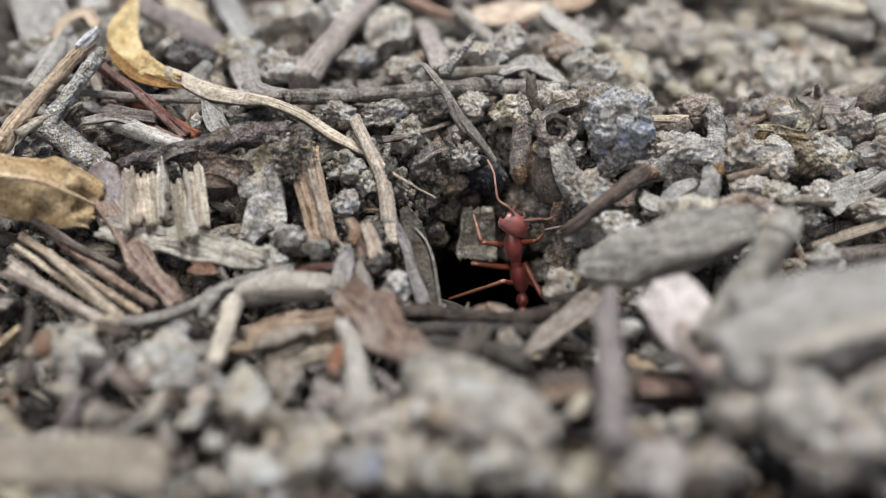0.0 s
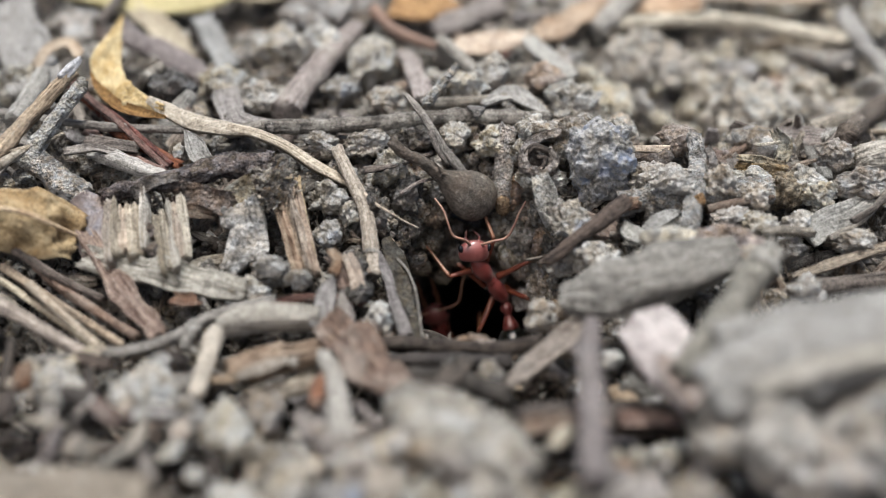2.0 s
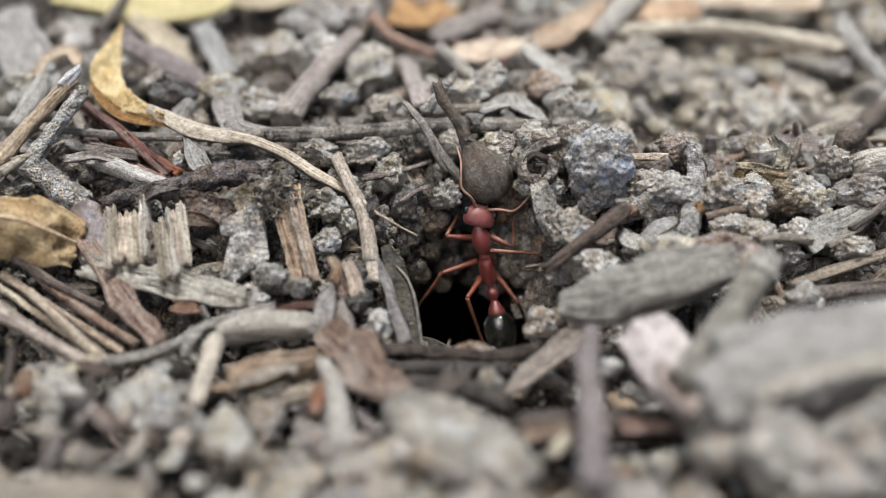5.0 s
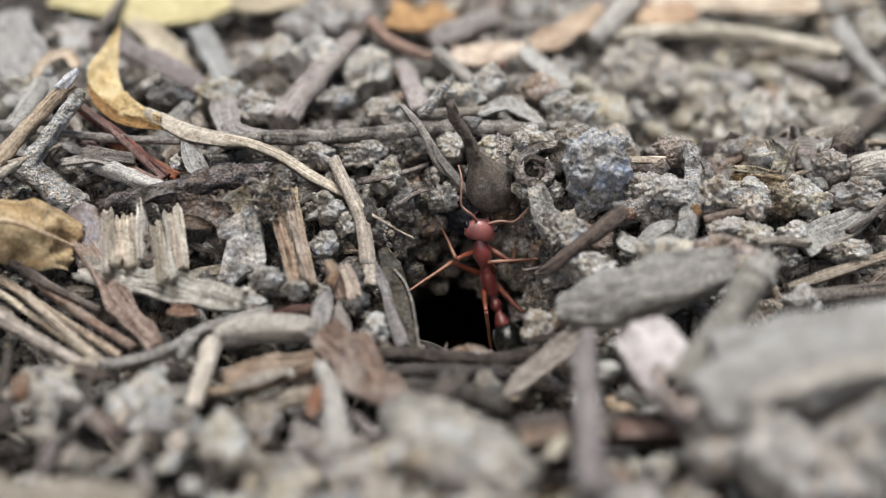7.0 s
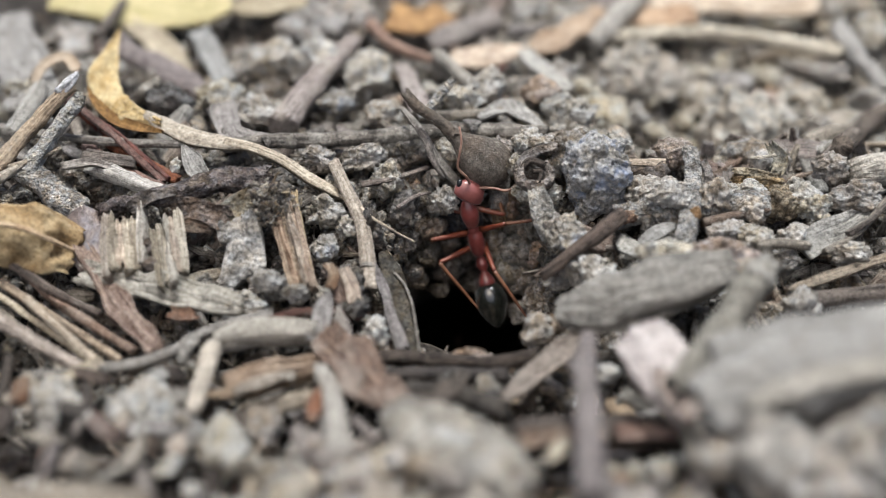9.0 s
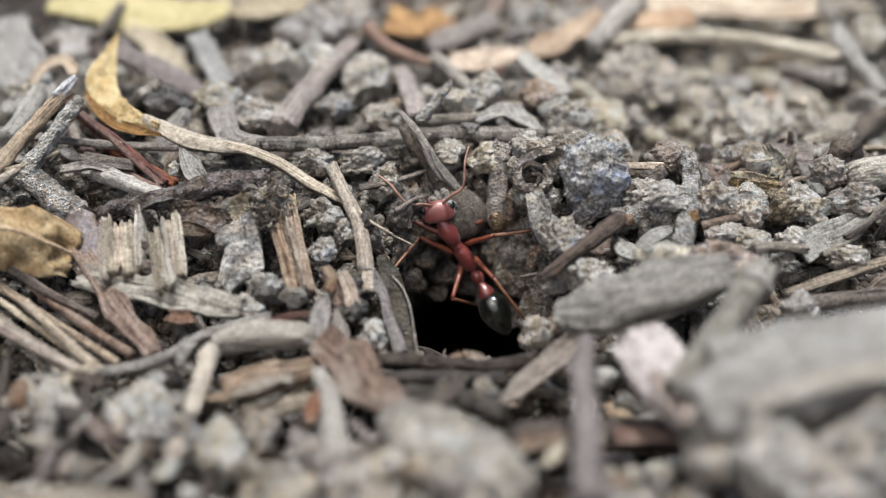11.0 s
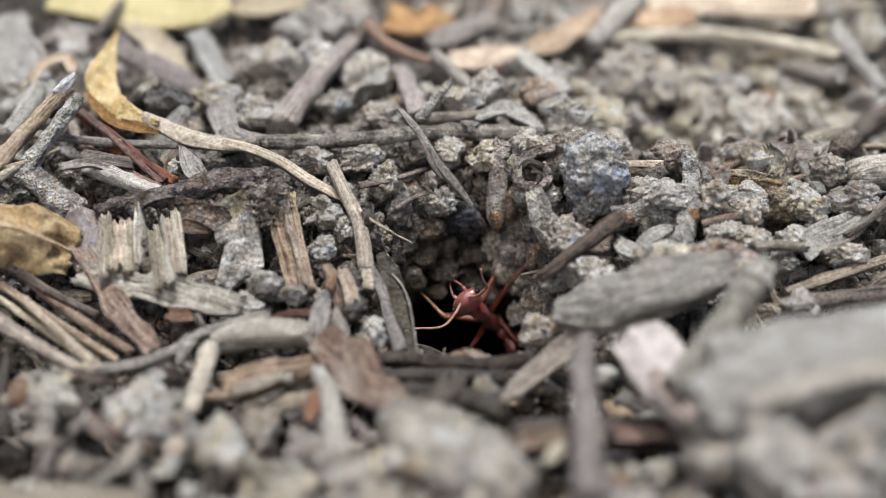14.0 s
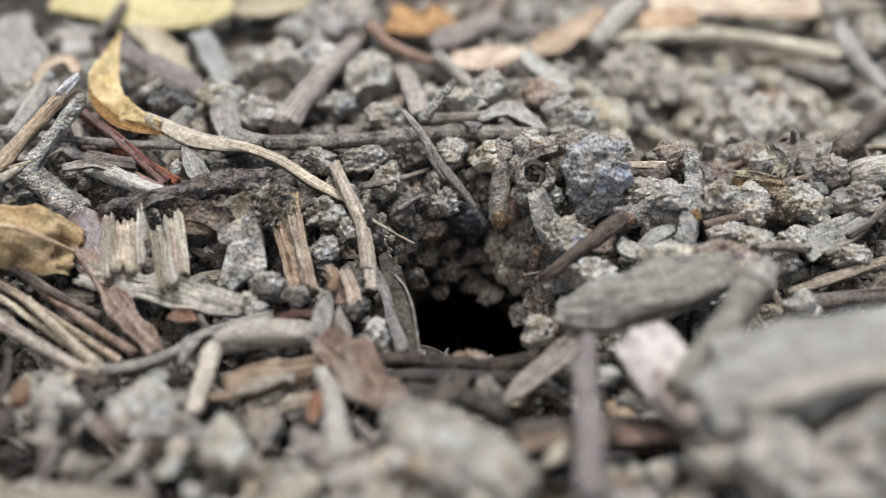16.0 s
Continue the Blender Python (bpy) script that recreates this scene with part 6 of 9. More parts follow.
chip("leaf_edge", "tan curled scrap of leaf", "dull_leaf", [(-44.9, 12.9, 13.6), (-43.7, 14.8, 15.0), (-41.6, 15.2, 15.6), (-39.8, 12.6, 15.1)], 1.5, 0.25, 663, category="leaf", curl=0.8)
twig("grey_stick", "grey stick end behind the split stick", "dusty_wood", [(-44.6, 1.9, 11.9), (-44.1, 6.8, 12.7), (-43.8, 11.7, 13.4)], 1.1, 1.0, 664, category="twig")

# crumbly back wall of the nest; its shade is put into the clods' colour
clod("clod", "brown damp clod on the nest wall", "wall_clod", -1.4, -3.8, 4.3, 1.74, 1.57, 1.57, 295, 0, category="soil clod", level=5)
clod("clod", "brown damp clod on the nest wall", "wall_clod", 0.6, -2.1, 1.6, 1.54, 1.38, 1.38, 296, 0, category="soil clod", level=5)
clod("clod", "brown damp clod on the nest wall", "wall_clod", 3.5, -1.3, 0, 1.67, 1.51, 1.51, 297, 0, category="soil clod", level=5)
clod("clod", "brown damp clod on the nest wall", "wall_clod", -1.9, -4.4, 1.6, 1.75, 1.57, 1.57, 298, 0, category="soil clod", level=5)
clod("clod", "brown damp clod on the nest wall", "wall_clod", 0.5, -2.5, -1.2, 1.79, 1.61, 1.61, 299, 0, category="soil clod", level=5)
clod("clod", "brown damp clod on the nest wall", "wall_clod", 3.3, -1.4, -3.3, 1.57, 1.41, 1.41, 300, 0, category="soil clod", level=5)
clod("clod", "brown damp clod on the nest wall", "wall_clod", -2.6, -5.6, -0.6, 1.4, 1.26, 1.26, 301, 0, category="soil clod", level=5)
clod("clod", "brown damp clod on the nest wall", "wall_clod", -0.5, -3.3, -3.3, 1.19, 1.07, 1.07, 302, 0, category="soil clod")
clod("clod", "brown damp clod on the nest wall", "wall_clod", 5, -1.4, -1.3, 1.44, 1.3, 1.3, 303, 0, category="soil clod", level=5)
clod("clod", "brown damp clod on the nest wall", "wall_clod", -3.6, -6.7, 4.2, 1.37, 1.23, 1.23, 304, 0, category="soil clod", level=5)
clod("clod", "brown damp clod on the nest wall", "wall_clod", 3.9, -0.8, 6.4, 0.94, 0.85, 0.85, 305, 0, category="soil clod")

# small litter heaped on the near ground
chip("bark_chip", "pale split chip lying on the near litter", "pale_wood", [(29.1, -36, 3.3), (30.3, -37.7, 3.5), (31.6, -39, 3.5)], 0.75, 0.6, 306, category="wood chip", ragged=1.3, curl=0.232, start=0.325, end=0.889, columns=9)
chip("bark_chip", "grey wood chip lying on the near litter", "grey_wood", [(30.7, -40.1, 3), (32.5, -40.6, 3.3), (34.8, -39.7, 2.6)], 1.23, 0.58, 307, category="wood chip", ragged=1.3, curl=-0.208, start=0.654, end=0.417, columns=9)
chip("bark_chip", "dark bark flake lying on the near litter", "bark_and_shade", [(-38.4, -26, 2.9), (-37.6, -30.1, 3.2), (-37.1, -33.6, 3.1)], 0.95, 0.43, 308, category="wood chip", ragged=1.3, curl=-0.515, start=0.759, end=0.540, columns=9)
chip("bark_chip", "grey wood chip lying on the near litter", "grey_wood", [(23.9, -35, 2.6), (25.1, -36, 3.3), (27, -34.5, 2.3)], 1.06, 0.32, 309, category="wood chip", ragged=1.3, curl=0.155, start=0.767, end=0.461, columns=9)
chip("bark_chip", "dark bark flake lying on the near litter", "bark_and_shade", [(-31.2, -36.1, 4.5), (-29.6, -36.8, 4.6), (-28.3, -36.6, 3.9)], 1.13, 0.55, 310, category="wood chip", ragged=1.3, curl=-0.373, start=0.605, end=0.891, columns=9)
chip("bark_chip", "dark bark flake lying on the near litter", "bark_and_shade", [(23, -45.8, 3.4), (24.3, -46.1, 3.6), (25.5, -46.3, 3.7)], 1.01, 0.27, 311, category="wood chip", ragged=1.3, curl=0.132, start=0.798, end=0.531, columns=9)
chip("bark_chip", "pale split chip lying on the near litter", "pale_wood", [(-34.1, -27.6, 1.6), (-31.8, -32.3, 3), (-30.4, -34.5, 2.8)], 1.28, 0.65, 312, category="wood chip", ragged=1.3, curl=-0.380, start=0.392, end=0.845, columns=9)
chip("bark_chip", "dark bark flake lying on the near litter", "bark_and_shade", [(-19.5, -39.3, 1.6), (-21.7, -41.1, 2.6), (-24, -41.9, 2.9)], 0.68, 0.63, 313, category="wood chip", ragged=1.3, curl=-0.313, start=0.722, end=0.454, columns=9)
clod("clod", "grey-brown crumb of soil heaped on litter", "clod", 23.3, -37.6, 1.8, 1.13, 0.85, 0.85, 314, 245, category="soil clod", level=3, rugged=1.1)
chip("bark_chip", "pale split chip lying on the near litter", "pale_wood", [(-37.9, -31.8, 2.7), (-35.8, -33.5, 3.1), (-33.9, -34.9, 3.3)], 1.15, 0.43, 315, category="wood chip", ragged=1.3, curl=0.279, start=0.613, end=0.868, columns=9)
chip("bark_chip", "pale split chip lying on the near litter", "pale_wood", [(-16.6, -26.1, 1.5), (-14.5, -28.1, 2.5), (-12.8, -28.4, 2.4)], 1.25, 0.6, 316, category="wood chip", ragged=1.3, curl=0.480, start=0.742, end=0.722, columns=9)
clod("clod", "pale dusty crumb of soil heaped on litter", "pale_clod", 20, -44.1, 2.7, 1.21, 1.21, 1.31, 317, 15, category="soil clod", level=3, rugged=1.1)
chip("bark_chip", "dark bark flake lying on the near litter", "bark_and_shade", [(27.1, -35.8, 2.6), (26, -38, 2.4), (25.1, -40.1, 2.2)], 0.91, 0.44, 318, category="wood chip", ragged=1.3, curl=-0.203, start=0.860, end=0.716, columns=9)
chip("bark_chip", "pale straw fragment lying on the near litter", "straw", [(-30.5, -25.8, 2.5), (-31.8, -28.2, 2.7), (-33.1, -30.4, 2.9)], 1.02, 0.58, 319, category="wood chip", ragged=1.3, curl=-0.356, start=0.401, end=0.843, columns=9)
chip("bark_chip", "tan wood chip lying on the near litter", "tan_wood", [(-5.5, -41.8, 4), (-4.7, -44.5, 4.4), (-3.9, -46.6, 4.4)], 0.92, 0.57, 320, category="wood chip", ragged=1.3, curl=-0.551, start=0.338, end=0.888, columns=9)
chip("bark_chip", "pale straw fragment lying on the near litter", "straw", [(26.3, -32.7, 2.8), (24.2, -35.4, 2.9), (22.5, -36, 1.6)], 0.95, 0.52, 321, category="wood chip", ragged=1.3, curl=0.213, start=0.468, end=0.512, columns=9)
clod("clod", "whitish crumb of soil heaped on litter", "white_clod", -21.3, -42.8, 3.5, 1.15, 0.86, 0.86, 322, 55, category="soil clod", level=3, rugged=1.1)
chip("bark_chip", "pale straw fragment lying on the near litter", "straw", [(9.8, -40.8, 4.4), (8.9, -42.8, 4.9), (8.1, -43.3, 4.3)], 1.29, 0.46, 323, category="wood chip", ragged=1.3, curl=-0.556, start=0.435, end=0.767, columns=9)
chip("bark_chip", "grey-brown splinter lying on the near litter", "twig", [(-24.6, -40.6, 3.1), (-23.3, -43.3, 2.9), (-22.3, -45.2, 2.3)], 1.2, 0.6, 324, category="wood chip", ragged=1.3, curl=-0.147, start=0.641, end=0.827, columns=9)
chip("bark_chip", "dark bark flake lying on the near litter", "bark_and_shade", [(18.7, -42.7, 2.4), (20.1, -44.6, 2.8), (21.9, -44.8, 1.8)], 1.51, 0.62, 325, category="wood chip", ragged=1.3, curl=0.044, start=0.774, end=0.492, columns=9)
clod("clod", "reddish crumb of soil heaped on litter", "red_clod", 28.3, -42.7, 2.4, 0.89, 0.78, 0.78, 326, 140, category="soil clod", level=3, rugged=1.1)
clod("clod", "whitish crumb of soil heaped on litter", "white_clod", -11.6, -40.8, 1.8, 0.94, 0.85, 0.85, 327, 347, category="soil clod", level=3, rugged=1.1)
chip("bark_chip", "mauve-grey bark flake lying on the near litter", "mauve_bark", [(11.4, -45.2, 3.5), (12.5, -46.6, 4.3), (14, -45.8, 3.4)], 0.75, 0.44, 328, category="wood chip", ragged=1.3, curl=0.488, start=0.453, end=0.702, columns=9)
chip("bark_chip", "mauve-grey bark flake lying on the near litter", "mauve_bark", [(29.8, -42, 2.4), (30.9, -44.1, 3.3), (32.3, -45.1, 3.4)], 1.14, 0.46, 329, category="wood chip", ragged=1.3, curl=0.126, start=0.316, end=0.881, columns=9)
chip("bark_chip", "grey-brown splinter lying on the near litter", "twig", [(19.9, -36.2, 1.6), (21.5, -38.1, 2.6), (23.7, -37.6, 1.8)], 1.05, 0.38, 330, category="wood chip", ragged=1.3, curl=-0.008, start=0.503, end=0.840, columns=9)
chip("bark_chip", "mauve-grey bark flake lying on the near litter", "mauve_bark", [(29.7, -42.8, 2.6), (29.6, -44.3, 2.8), (30, -44.1, 1.8)], 0.66, 0.35, 331, category="wood chip", ragged=1.3, curl=-0.327, start=0.712, end=0.493, columns=9)
clod("clod", "reddish crumb of soil heaped on litter", "red_clod", -10.2, -39.7, 3.1, 0.67, 0.64, 0.64, 332, 101, category="soil clod", level=3, rugged=1.1)
clod("clod", "reddish crumb of soil heaped on litter", "red_clod", 13.6, -44.5, 3.5, 1.14, 0.87, 0.87, 333, 104, category="soil clod", level=3, rugged=1.1)
clod("clod", "reddish crumb of soil heaped on litter", "red_clod", 26.3, -37, 2.2, 1.01, 1.01, 1.05, 334, 119, category="soil clod", level=3, rugged=1.1)
clod("clod", "pale dusty crumb of soil heaped on litter", "pale_clod", 29.4, -39.3, 2.7, 1.04, 0.82, 0.82, 335, 99, category="soil clod", level=3, rugged=1.1)
clod("clod", "pale dusty crumb of soil heaped on litter", "pale_clod", -18.4, -39.9, 1.9, 1.18, 1.08, 1.08, 336, 64, category="soil clod", level=3, rugged=1.1)
chip("bark_chip", "tan wood chip lying on the near litter", "tan_wood", [(-21.3, -36.6, 2.1), (-21.3, -38.9, 2.4), (-21.5, -40, 1.8)], 1.37, 0.47, 337, category="wood chip", ragged=1.3, curl=0.222, start=0.413, end=0.342, columns=9)
chip("bark_chip", "pale split chip lying on the near litter", "pale_wood", [(-30.1, -27.6, 3.3), (-30.1, -29.4, 3.3), (-29.9, -31.3, 3.4)], 0.87, 0.42, 338, category="wood chip", ragged=1.3, curl=0.207, start=0.647, end=0.380, columns=9)
chip("bark_chip", "grey wood chip lying on the near litter", "grey_wood", [(-31.1, -34.4, 3), (-28.9, -37, 4), (-27.4, -37.9, 3.7)], 1.11, 0.57, 339, category="wood chip", ragged=1.3, curl=-0.113, start=0.417, end=0.399, columns=9)
chip("bark_chip", "rusty bark flake lying on the near litter", "rust_bark", [(28.1, -40.9, 3.1), (26.8, -43.4, 3.6), (26.2, -43.6, 2.3)], 1.38, 0.37, 340, category="wood chip", ragged=1.3, curl=0.493, start=0.746, end=0.766, columns=9)
chip("bark_chip", "pale split chip lying on the near litter", "pale_wood", [(24.8, -33.4, 3), (22.8, -36, 3.1), (21.3, -37.1, 2.1)], 0.74, 0.42, 341, category="wood chip", ragged=1.3, curl=-0.037, start=0.306, end=0.513, columns=9)
chip("bark_chip", "dark bark flake lying on the near litter", "bark_and_shade", [(-17.8, -41.3, 1.8), (-18.2, -44.2, 2.4), (-19.2, -44.8, 1.4)], 1.21, 0.52, 342, category="wood chip", ragged=1.3, curl=0.314, start=0.888, end=0.313, columns=9)
clod("clod", "pale dusty crumb of soil heaped on litter", "pale_clod", 7.9, -43.1, 4.1, 0.59, 0.57, 0.57, 343, 5, category="soil clod", level=3, rugged=1.1)
chip("bark_chip", "dark bark flake lying on the near litter", "bark_and_shade", [(-30.7, -29.1, 2.8), (-29.4, -34.5, 4), (-28.9, -37.1, 3.4)], 0.76, 0.53, 344, category="wood chip", ragged=1.3, curl=0.311, start=0.327, end=0.858, columns=9)
clod("clod", "grey-brown crumb of soil heaped on litter", "clod", -24.3, -37.8, 3.5, 1.05, 0.91, 0.91, 345, 253, category="soil clod", level=3, rugged=1.1)
chip("bark_chip", "mauve-grey bark flake lying on the near litter", "mauve_bark", [(-7.3, -34.7, 2.1), (-5.7, -38.2, 3.1), (-4.2, -39.7, 2.7)], 0.67, 0.56, 346, category="wood chip", ragged=1.3, curl=0.102, start=0.679, end=0.545, columns=9)
clod("clod", "whitish crumb of soil heaped on litter", "white_clod", 14, -29.9, 3.4, 1.07, 1.07, 1.15, 347, 37, category="soil clod", level=3, rugged=1.1)
chip("bark_chip", "dark bark flake lying on the near litter", "bark_and_shade", [(-26.1, -43, 3.4), (-27.4, -43.4, 3.5), (-28.9, -43.2, 3.1)], 0.75, 0.59, 348, category="wood chip", ragged=1.3, curl=-0.171, start=0.392, end=0.517, columns=9)
chip("bark_chip", "pale split chip lying on the near litter", "pale_wood", [(-25.6, -34, 2.8), (-25.7, -37.5, 4), (-26.5, -38.4, 3.4)], 0.89, 0.33, 349, category="wood chip", ragged=1.3, curl=0.471, start=0.770, end=0.674, columns=9)
chip("bark_chip", "rusty bark flake lying on the near litter", "rust_bark", [(-10, -30.7, 3), (-10.4, -33.4, 3), (-10.9, -35.3, 2.5)], 1.61, 0.64, 350, category="wood chip", ragged=1.3, curl=0.454, start=0.323, end=0.336, columns=9)
chip("bark_chip", "dark bark flake lying on the near litter", "bark_and_shade", [(-17.2, -31.8, 0.9), (-16.9, -34.6, 1.8), (-16.9, -35.7, 1.5)], 0.9, 0.67, 351, category="wood chip", ragged=1.3, curl=-0.019, start=0.512, end=0.502, columns=9)
chip("bark_chip", "pale straw fragment lying on the near litter", "straw", [(27.7, -41.5, 3.1), (25.3, -43, 3.3), (23.2, -43.7, 2.8)], 1.38, 0.41, 352, category="wood chip", ragged=1.3, curl=0.184, start=0.893, end=0.495, columns=9)
chip("bark_chip", "dark bark flake lying on the near litter", "bark_and_shade", [(32.1, -34.9, 2.4), (30.6, -35.9, 2.7), (29.7, -35.4, 1.9)], 1.48, 0.47, 353, category="wood chip", ragged=1.3, curl=0.388, start=0.305, end=0.486, columns=9)
chip("bark_chip", "pale split chip lying on the near litter", "pale_wood", [(30.5, -38.4, 3.2), (28.9, -39.7, 3.2), (27.8, -39.7, 2.3)], 0.97, 0.63, 354, category="wood chip", ragged=1.3, curl=-0.213, start=0.564, end=0.656, columns=9)
clod("clod", "pale dusty crumb of soil heaped on litter", "pale_clod", 28.1, -40.9, 3.1, 1.32, 1.09, 1.09, 355, 204, category="soil clod", level=3, rugged=1.1)
chip("bark_chip", "grey-brown splinter lying on the near litter", "twig", [(33.8, -40.4, 2.7), (32.4, -41.7, 3.2), (31.8, -40.8, 2)], 1.36, 0.42, 356, category="wood chip", ragged=1.3, curl=-0.131, start=0.392, end=0.654, columns=9)
chip("bark_chip", "grey wood chip lying on the near litter", "grey_wood", [(-23.4, -29.1, 3.2), (-24.3, -31.2, 3.8), (-25.5, -31.6, 3.4)], 1.65, 0.55, 357, category="wood chip", ragged=1.3, curl=0.365, start=0.338, end=0.628, columns=9)
chip("bark_chip", "grey-brown splinter lying on the near litter", "twig", [(-28.7, -40.6, 3.3), (-28.8, -42.3, 3.6), (-29.1, -43.3, 3.3)], 1.35, 0.47, 358, category="wood chip", ragged=1.3, curl=0.317, start=0.536, end=0.502, columns=9)
chip("bark_chip", "grey wood chip lying on the near litter", "grey_wood", [(34.4, -39.4, 3.7), (32.3, -41.8, 4), (31, -42.1, 2.7)], 1.28, 0.6, 359, category="wood chip", ragged=1.3, curl=0.367, start=0.800, end=0.833, columns=9)
chip("bark_chip", "grey-brown splinter lying on the near litter", "twig", [(33.8, -39.2, 3.3), (31.7, -41.5, 4.1), (30.2, -42, 3.6)], 0.81, 0.52, 360, category="wood chip", ragged=1.3, curl=0.220, start=0.492, end=0.533, columns=9)
chip("bark_chip", "grey wood chip lying on the near litter", "grey_wood", [(26.3, -33.6, 1.6), (28, -36.5, 2.6), (29.9, -38.5, 2.9)], 1.14, 0.6, 361, category="wood chip", ragged=1.3, curl=-0.224, start=0.418, end=0.515, columns=9)
chip("bark_chip", "mauve-grey bark flake lying on the near litter", "mauve_bark", [(-4.7, -44.6, 3.5), (-6.6, -45.2, 3.6), (-8.5, -44.6, 2.9)], 1.45, 0.49, 362, category="wood chip", ragged=1.3, curl=0.326, start=0.355, end=0.817, columns=9)
chip("bark_chip", "grey wood chip lying on the near litter", "grey_wood", [(-23.6, -41.1, 3.2), (-24.7, -44.2, 4.3), (-26.1, -46, 4.3)], 0.64, 0.44, 363, category="wood chip", ragged=1.3, curl=-0.154, start=0.778, end=0.727, columns=9)
clod("clod", "whitish crumb of soil heaped on litter", "white_clod", -24.8, -36.1, 4.2, 1, 0.99, 0.99, 364, 317, category="soil clod", level=3, rugged=1.1)
clod("clod", "pale dusty crumb of soil heaped on litter", "pale_clod", -16.7, -38.1, 3, 0.59, 0.59, 0.61, 365, 42, category="soil clod", level=3, rugged=1.1)
chip("bark_chip", "mauve-grey bark flake lying on the near litter", "mauve_bark", [(-9.8, -38.8, 3.3), (-10.4, -39.9, 3.3), (-11.1, -40.7, 3)], 0.81, 0.52, 366, category="wood chip", ragged=1.3, curl=0.337, start=0.564, end=0.322, columns=9)
chip("bark_chip", "mauve-grey bark flake lying on the near litter", "mauve_bark", [(-7.4, -35.3, 2.8), (-6.1, -39.1, 4.2), (-5.1, -40, 3.6)], 0.7, 0.3, 367, category="wood chip", ragged=1.3, curl=-0.431, start=0.700, end=0.705, columns=9)
clod("clod", "whitish crumb of soil heaped on litter", "white_clod", 17.1, -41.7, 2.5, 1.19, 1.18, 1.18, 368, 121, category="soil clod", level=3, rugged=1.1)
chip("bark_chip", "pale split chip lying on the near litter", "pale_wood", [(-13.5, -29.8, 3.5), (-15.5, -31.3, 3.6), (-17.6, -32, 3.1)], 1.21, 0.41, 369, category="wood chip", ragged=1.3, curl=-0.195, start=0.535, end=0.700, columns=9)
chip("bark_chip", "tan wood chip lying on the near litter", "tan_wood", [(-16.4, -30.4, 2.1), (-18.3, -31.5, 2.6), (-20.5, -31.5, 2.3)], 0.79, 0.54, 370, category="wood chip", ragged=1.3, curl=-0.442, start=0.678, end=0.407, columns=9)
chip("bark_chip", "dark bark flake lying on the near litter", "bark_and_shade", [(-24.7, -28.6, 3.1), (-23.3, -29.7, 3.5), (-22.4, -29, 2.7)], 1.04, 0.63, 371, category="wood chip", ragged=1.3, curl=0.512, start=0.383, end=0.423, columns=9)
chip("bark_chip", "tan wood chip lying on the near litter", "tan_wood", [(-24.2, -38.5, 3.1), (-24, -42.8, 4.5), (-24.7, -43.9, 3.5)], 1.24, 0.5, 372, category="wood chip", ragged=1.3, curl=-0.577, start=0.498, end=0.505, columns=9)
chip("bark_chip", "mauve-grey bark flake lying on the near litter", "mauve_bark", [(-8.4, -35.9, 2.8), (-8.7, -38.4, 3.5), (-9.1, -39.2, 3)], 1.11, 0.33, 373, category="wood chip", ragged=1.3, curl=0.256, start=0.892, end=0.609, columns=9)
clod("clod", "pale dusty crumb of soil heaped on litter", "pale_clod", 14.6, -44.1, 3.7, 1.01, 1.01, 1.02, 374, 69, category="soil clod", level=3, rugged=1.1)
chip("bark_chip", "pale straw fragment lying on the near litter", "straw", [(-17, -35.7, 1), (-18.3, -37.9, 2.3), (-20, -38, 2)], 1.35, 0.37, 375, category="wood chip", ragged=1.3, curl=0.083, start=0.627, end=0.338, columns=9)
clod("clod", "grey-brown crumb of soil heaped on litter", "clod", 17, -42.8, 2, 1.23, 1, 1, 376, 186, category="soil clod", level=3, rugged=1.1)
chip("bark_chip", "grey wood chip lying on the near litter", "grey_wood", [(-18.8, -35.4, 1.6), (-18.7, -37.6, 2.1), (-18.9, -37.7, 1.1)], 1.54, 0.66, 377, category="wood chip", ragged=1.3, curl=-0.434, start=0.753, end=0.808, columns=9)
chip("bark_chip", "grey wood chip lying on the near litter", "grey_wood", [(27.2, -38.9, 3.2), (28.4, -40.3, 3.6), (29.8, -41.2, 3.5)], 1.19, 0.35, 378, category="wood chip", ragged=1.3, curl=0.023, start=0.458, end=0.640, columns=9)
clod("clod", "pale dusty crumb of soil heaped on litter", "pale_clod", -11.9, -39.6, 2.7, 0.69, 0.65, 0.65, 379, 240, category="soil clod", level=3, rugged=1.1)
chip("bark_chip", "pale straw fragment lying on the near litter", "straw", [(-11.3, -40.7, 1.6), (-10.5, -44, 2.9), (-10.1, -44.4, 2)], 0.99, 0.42, 380, category="wood chip", ragged=1.3, curl=0.079, start=0.843, end=0.615, columns=9)
chip("bark_chip", "mauve-grey bark flake lying on the near litter", "mauve_bark", [(-30.5, -40, 3.9), (-30, -43.9, 4.9), (-30.7, -44.8, 3.7)], 0.87, 0.58, 381, category="wood chip", ragged=1.3, curl=-0.309, start=0.823, end=0.883, columns=9)
chip("bark_chip", "tan wood chip lying on the near litter", "tan_wood", [(31.9, -37.8, 3.5), (28.7, -39.8, 4), (26.3, -39.6, 3.1)], 1.42, 0.37, 382, category="wood chip", ragged=1.3, curl=0.295, start=0.640, end=0.842, columns=9)
clod("clod", "grey-brown crumb of soil heaped on litter", "clod", -27.2, -44, 4.2, 1.25, 1.02, 1.02, 383, 153, category="soil clod", level=3, rugged=1.1)
chip("bark_chip", "rusty bark flake lying on the near litter", "rust_bark", [(-36, -30.1, 3.2), (-35.5, -32.4, 3.6), (-35, -34.5, 3.8)], 1.6, 0.42, 384, category="wood chip", ragged=1.3, curl=-0.001, start=0.860, end=0.886, columns=9)
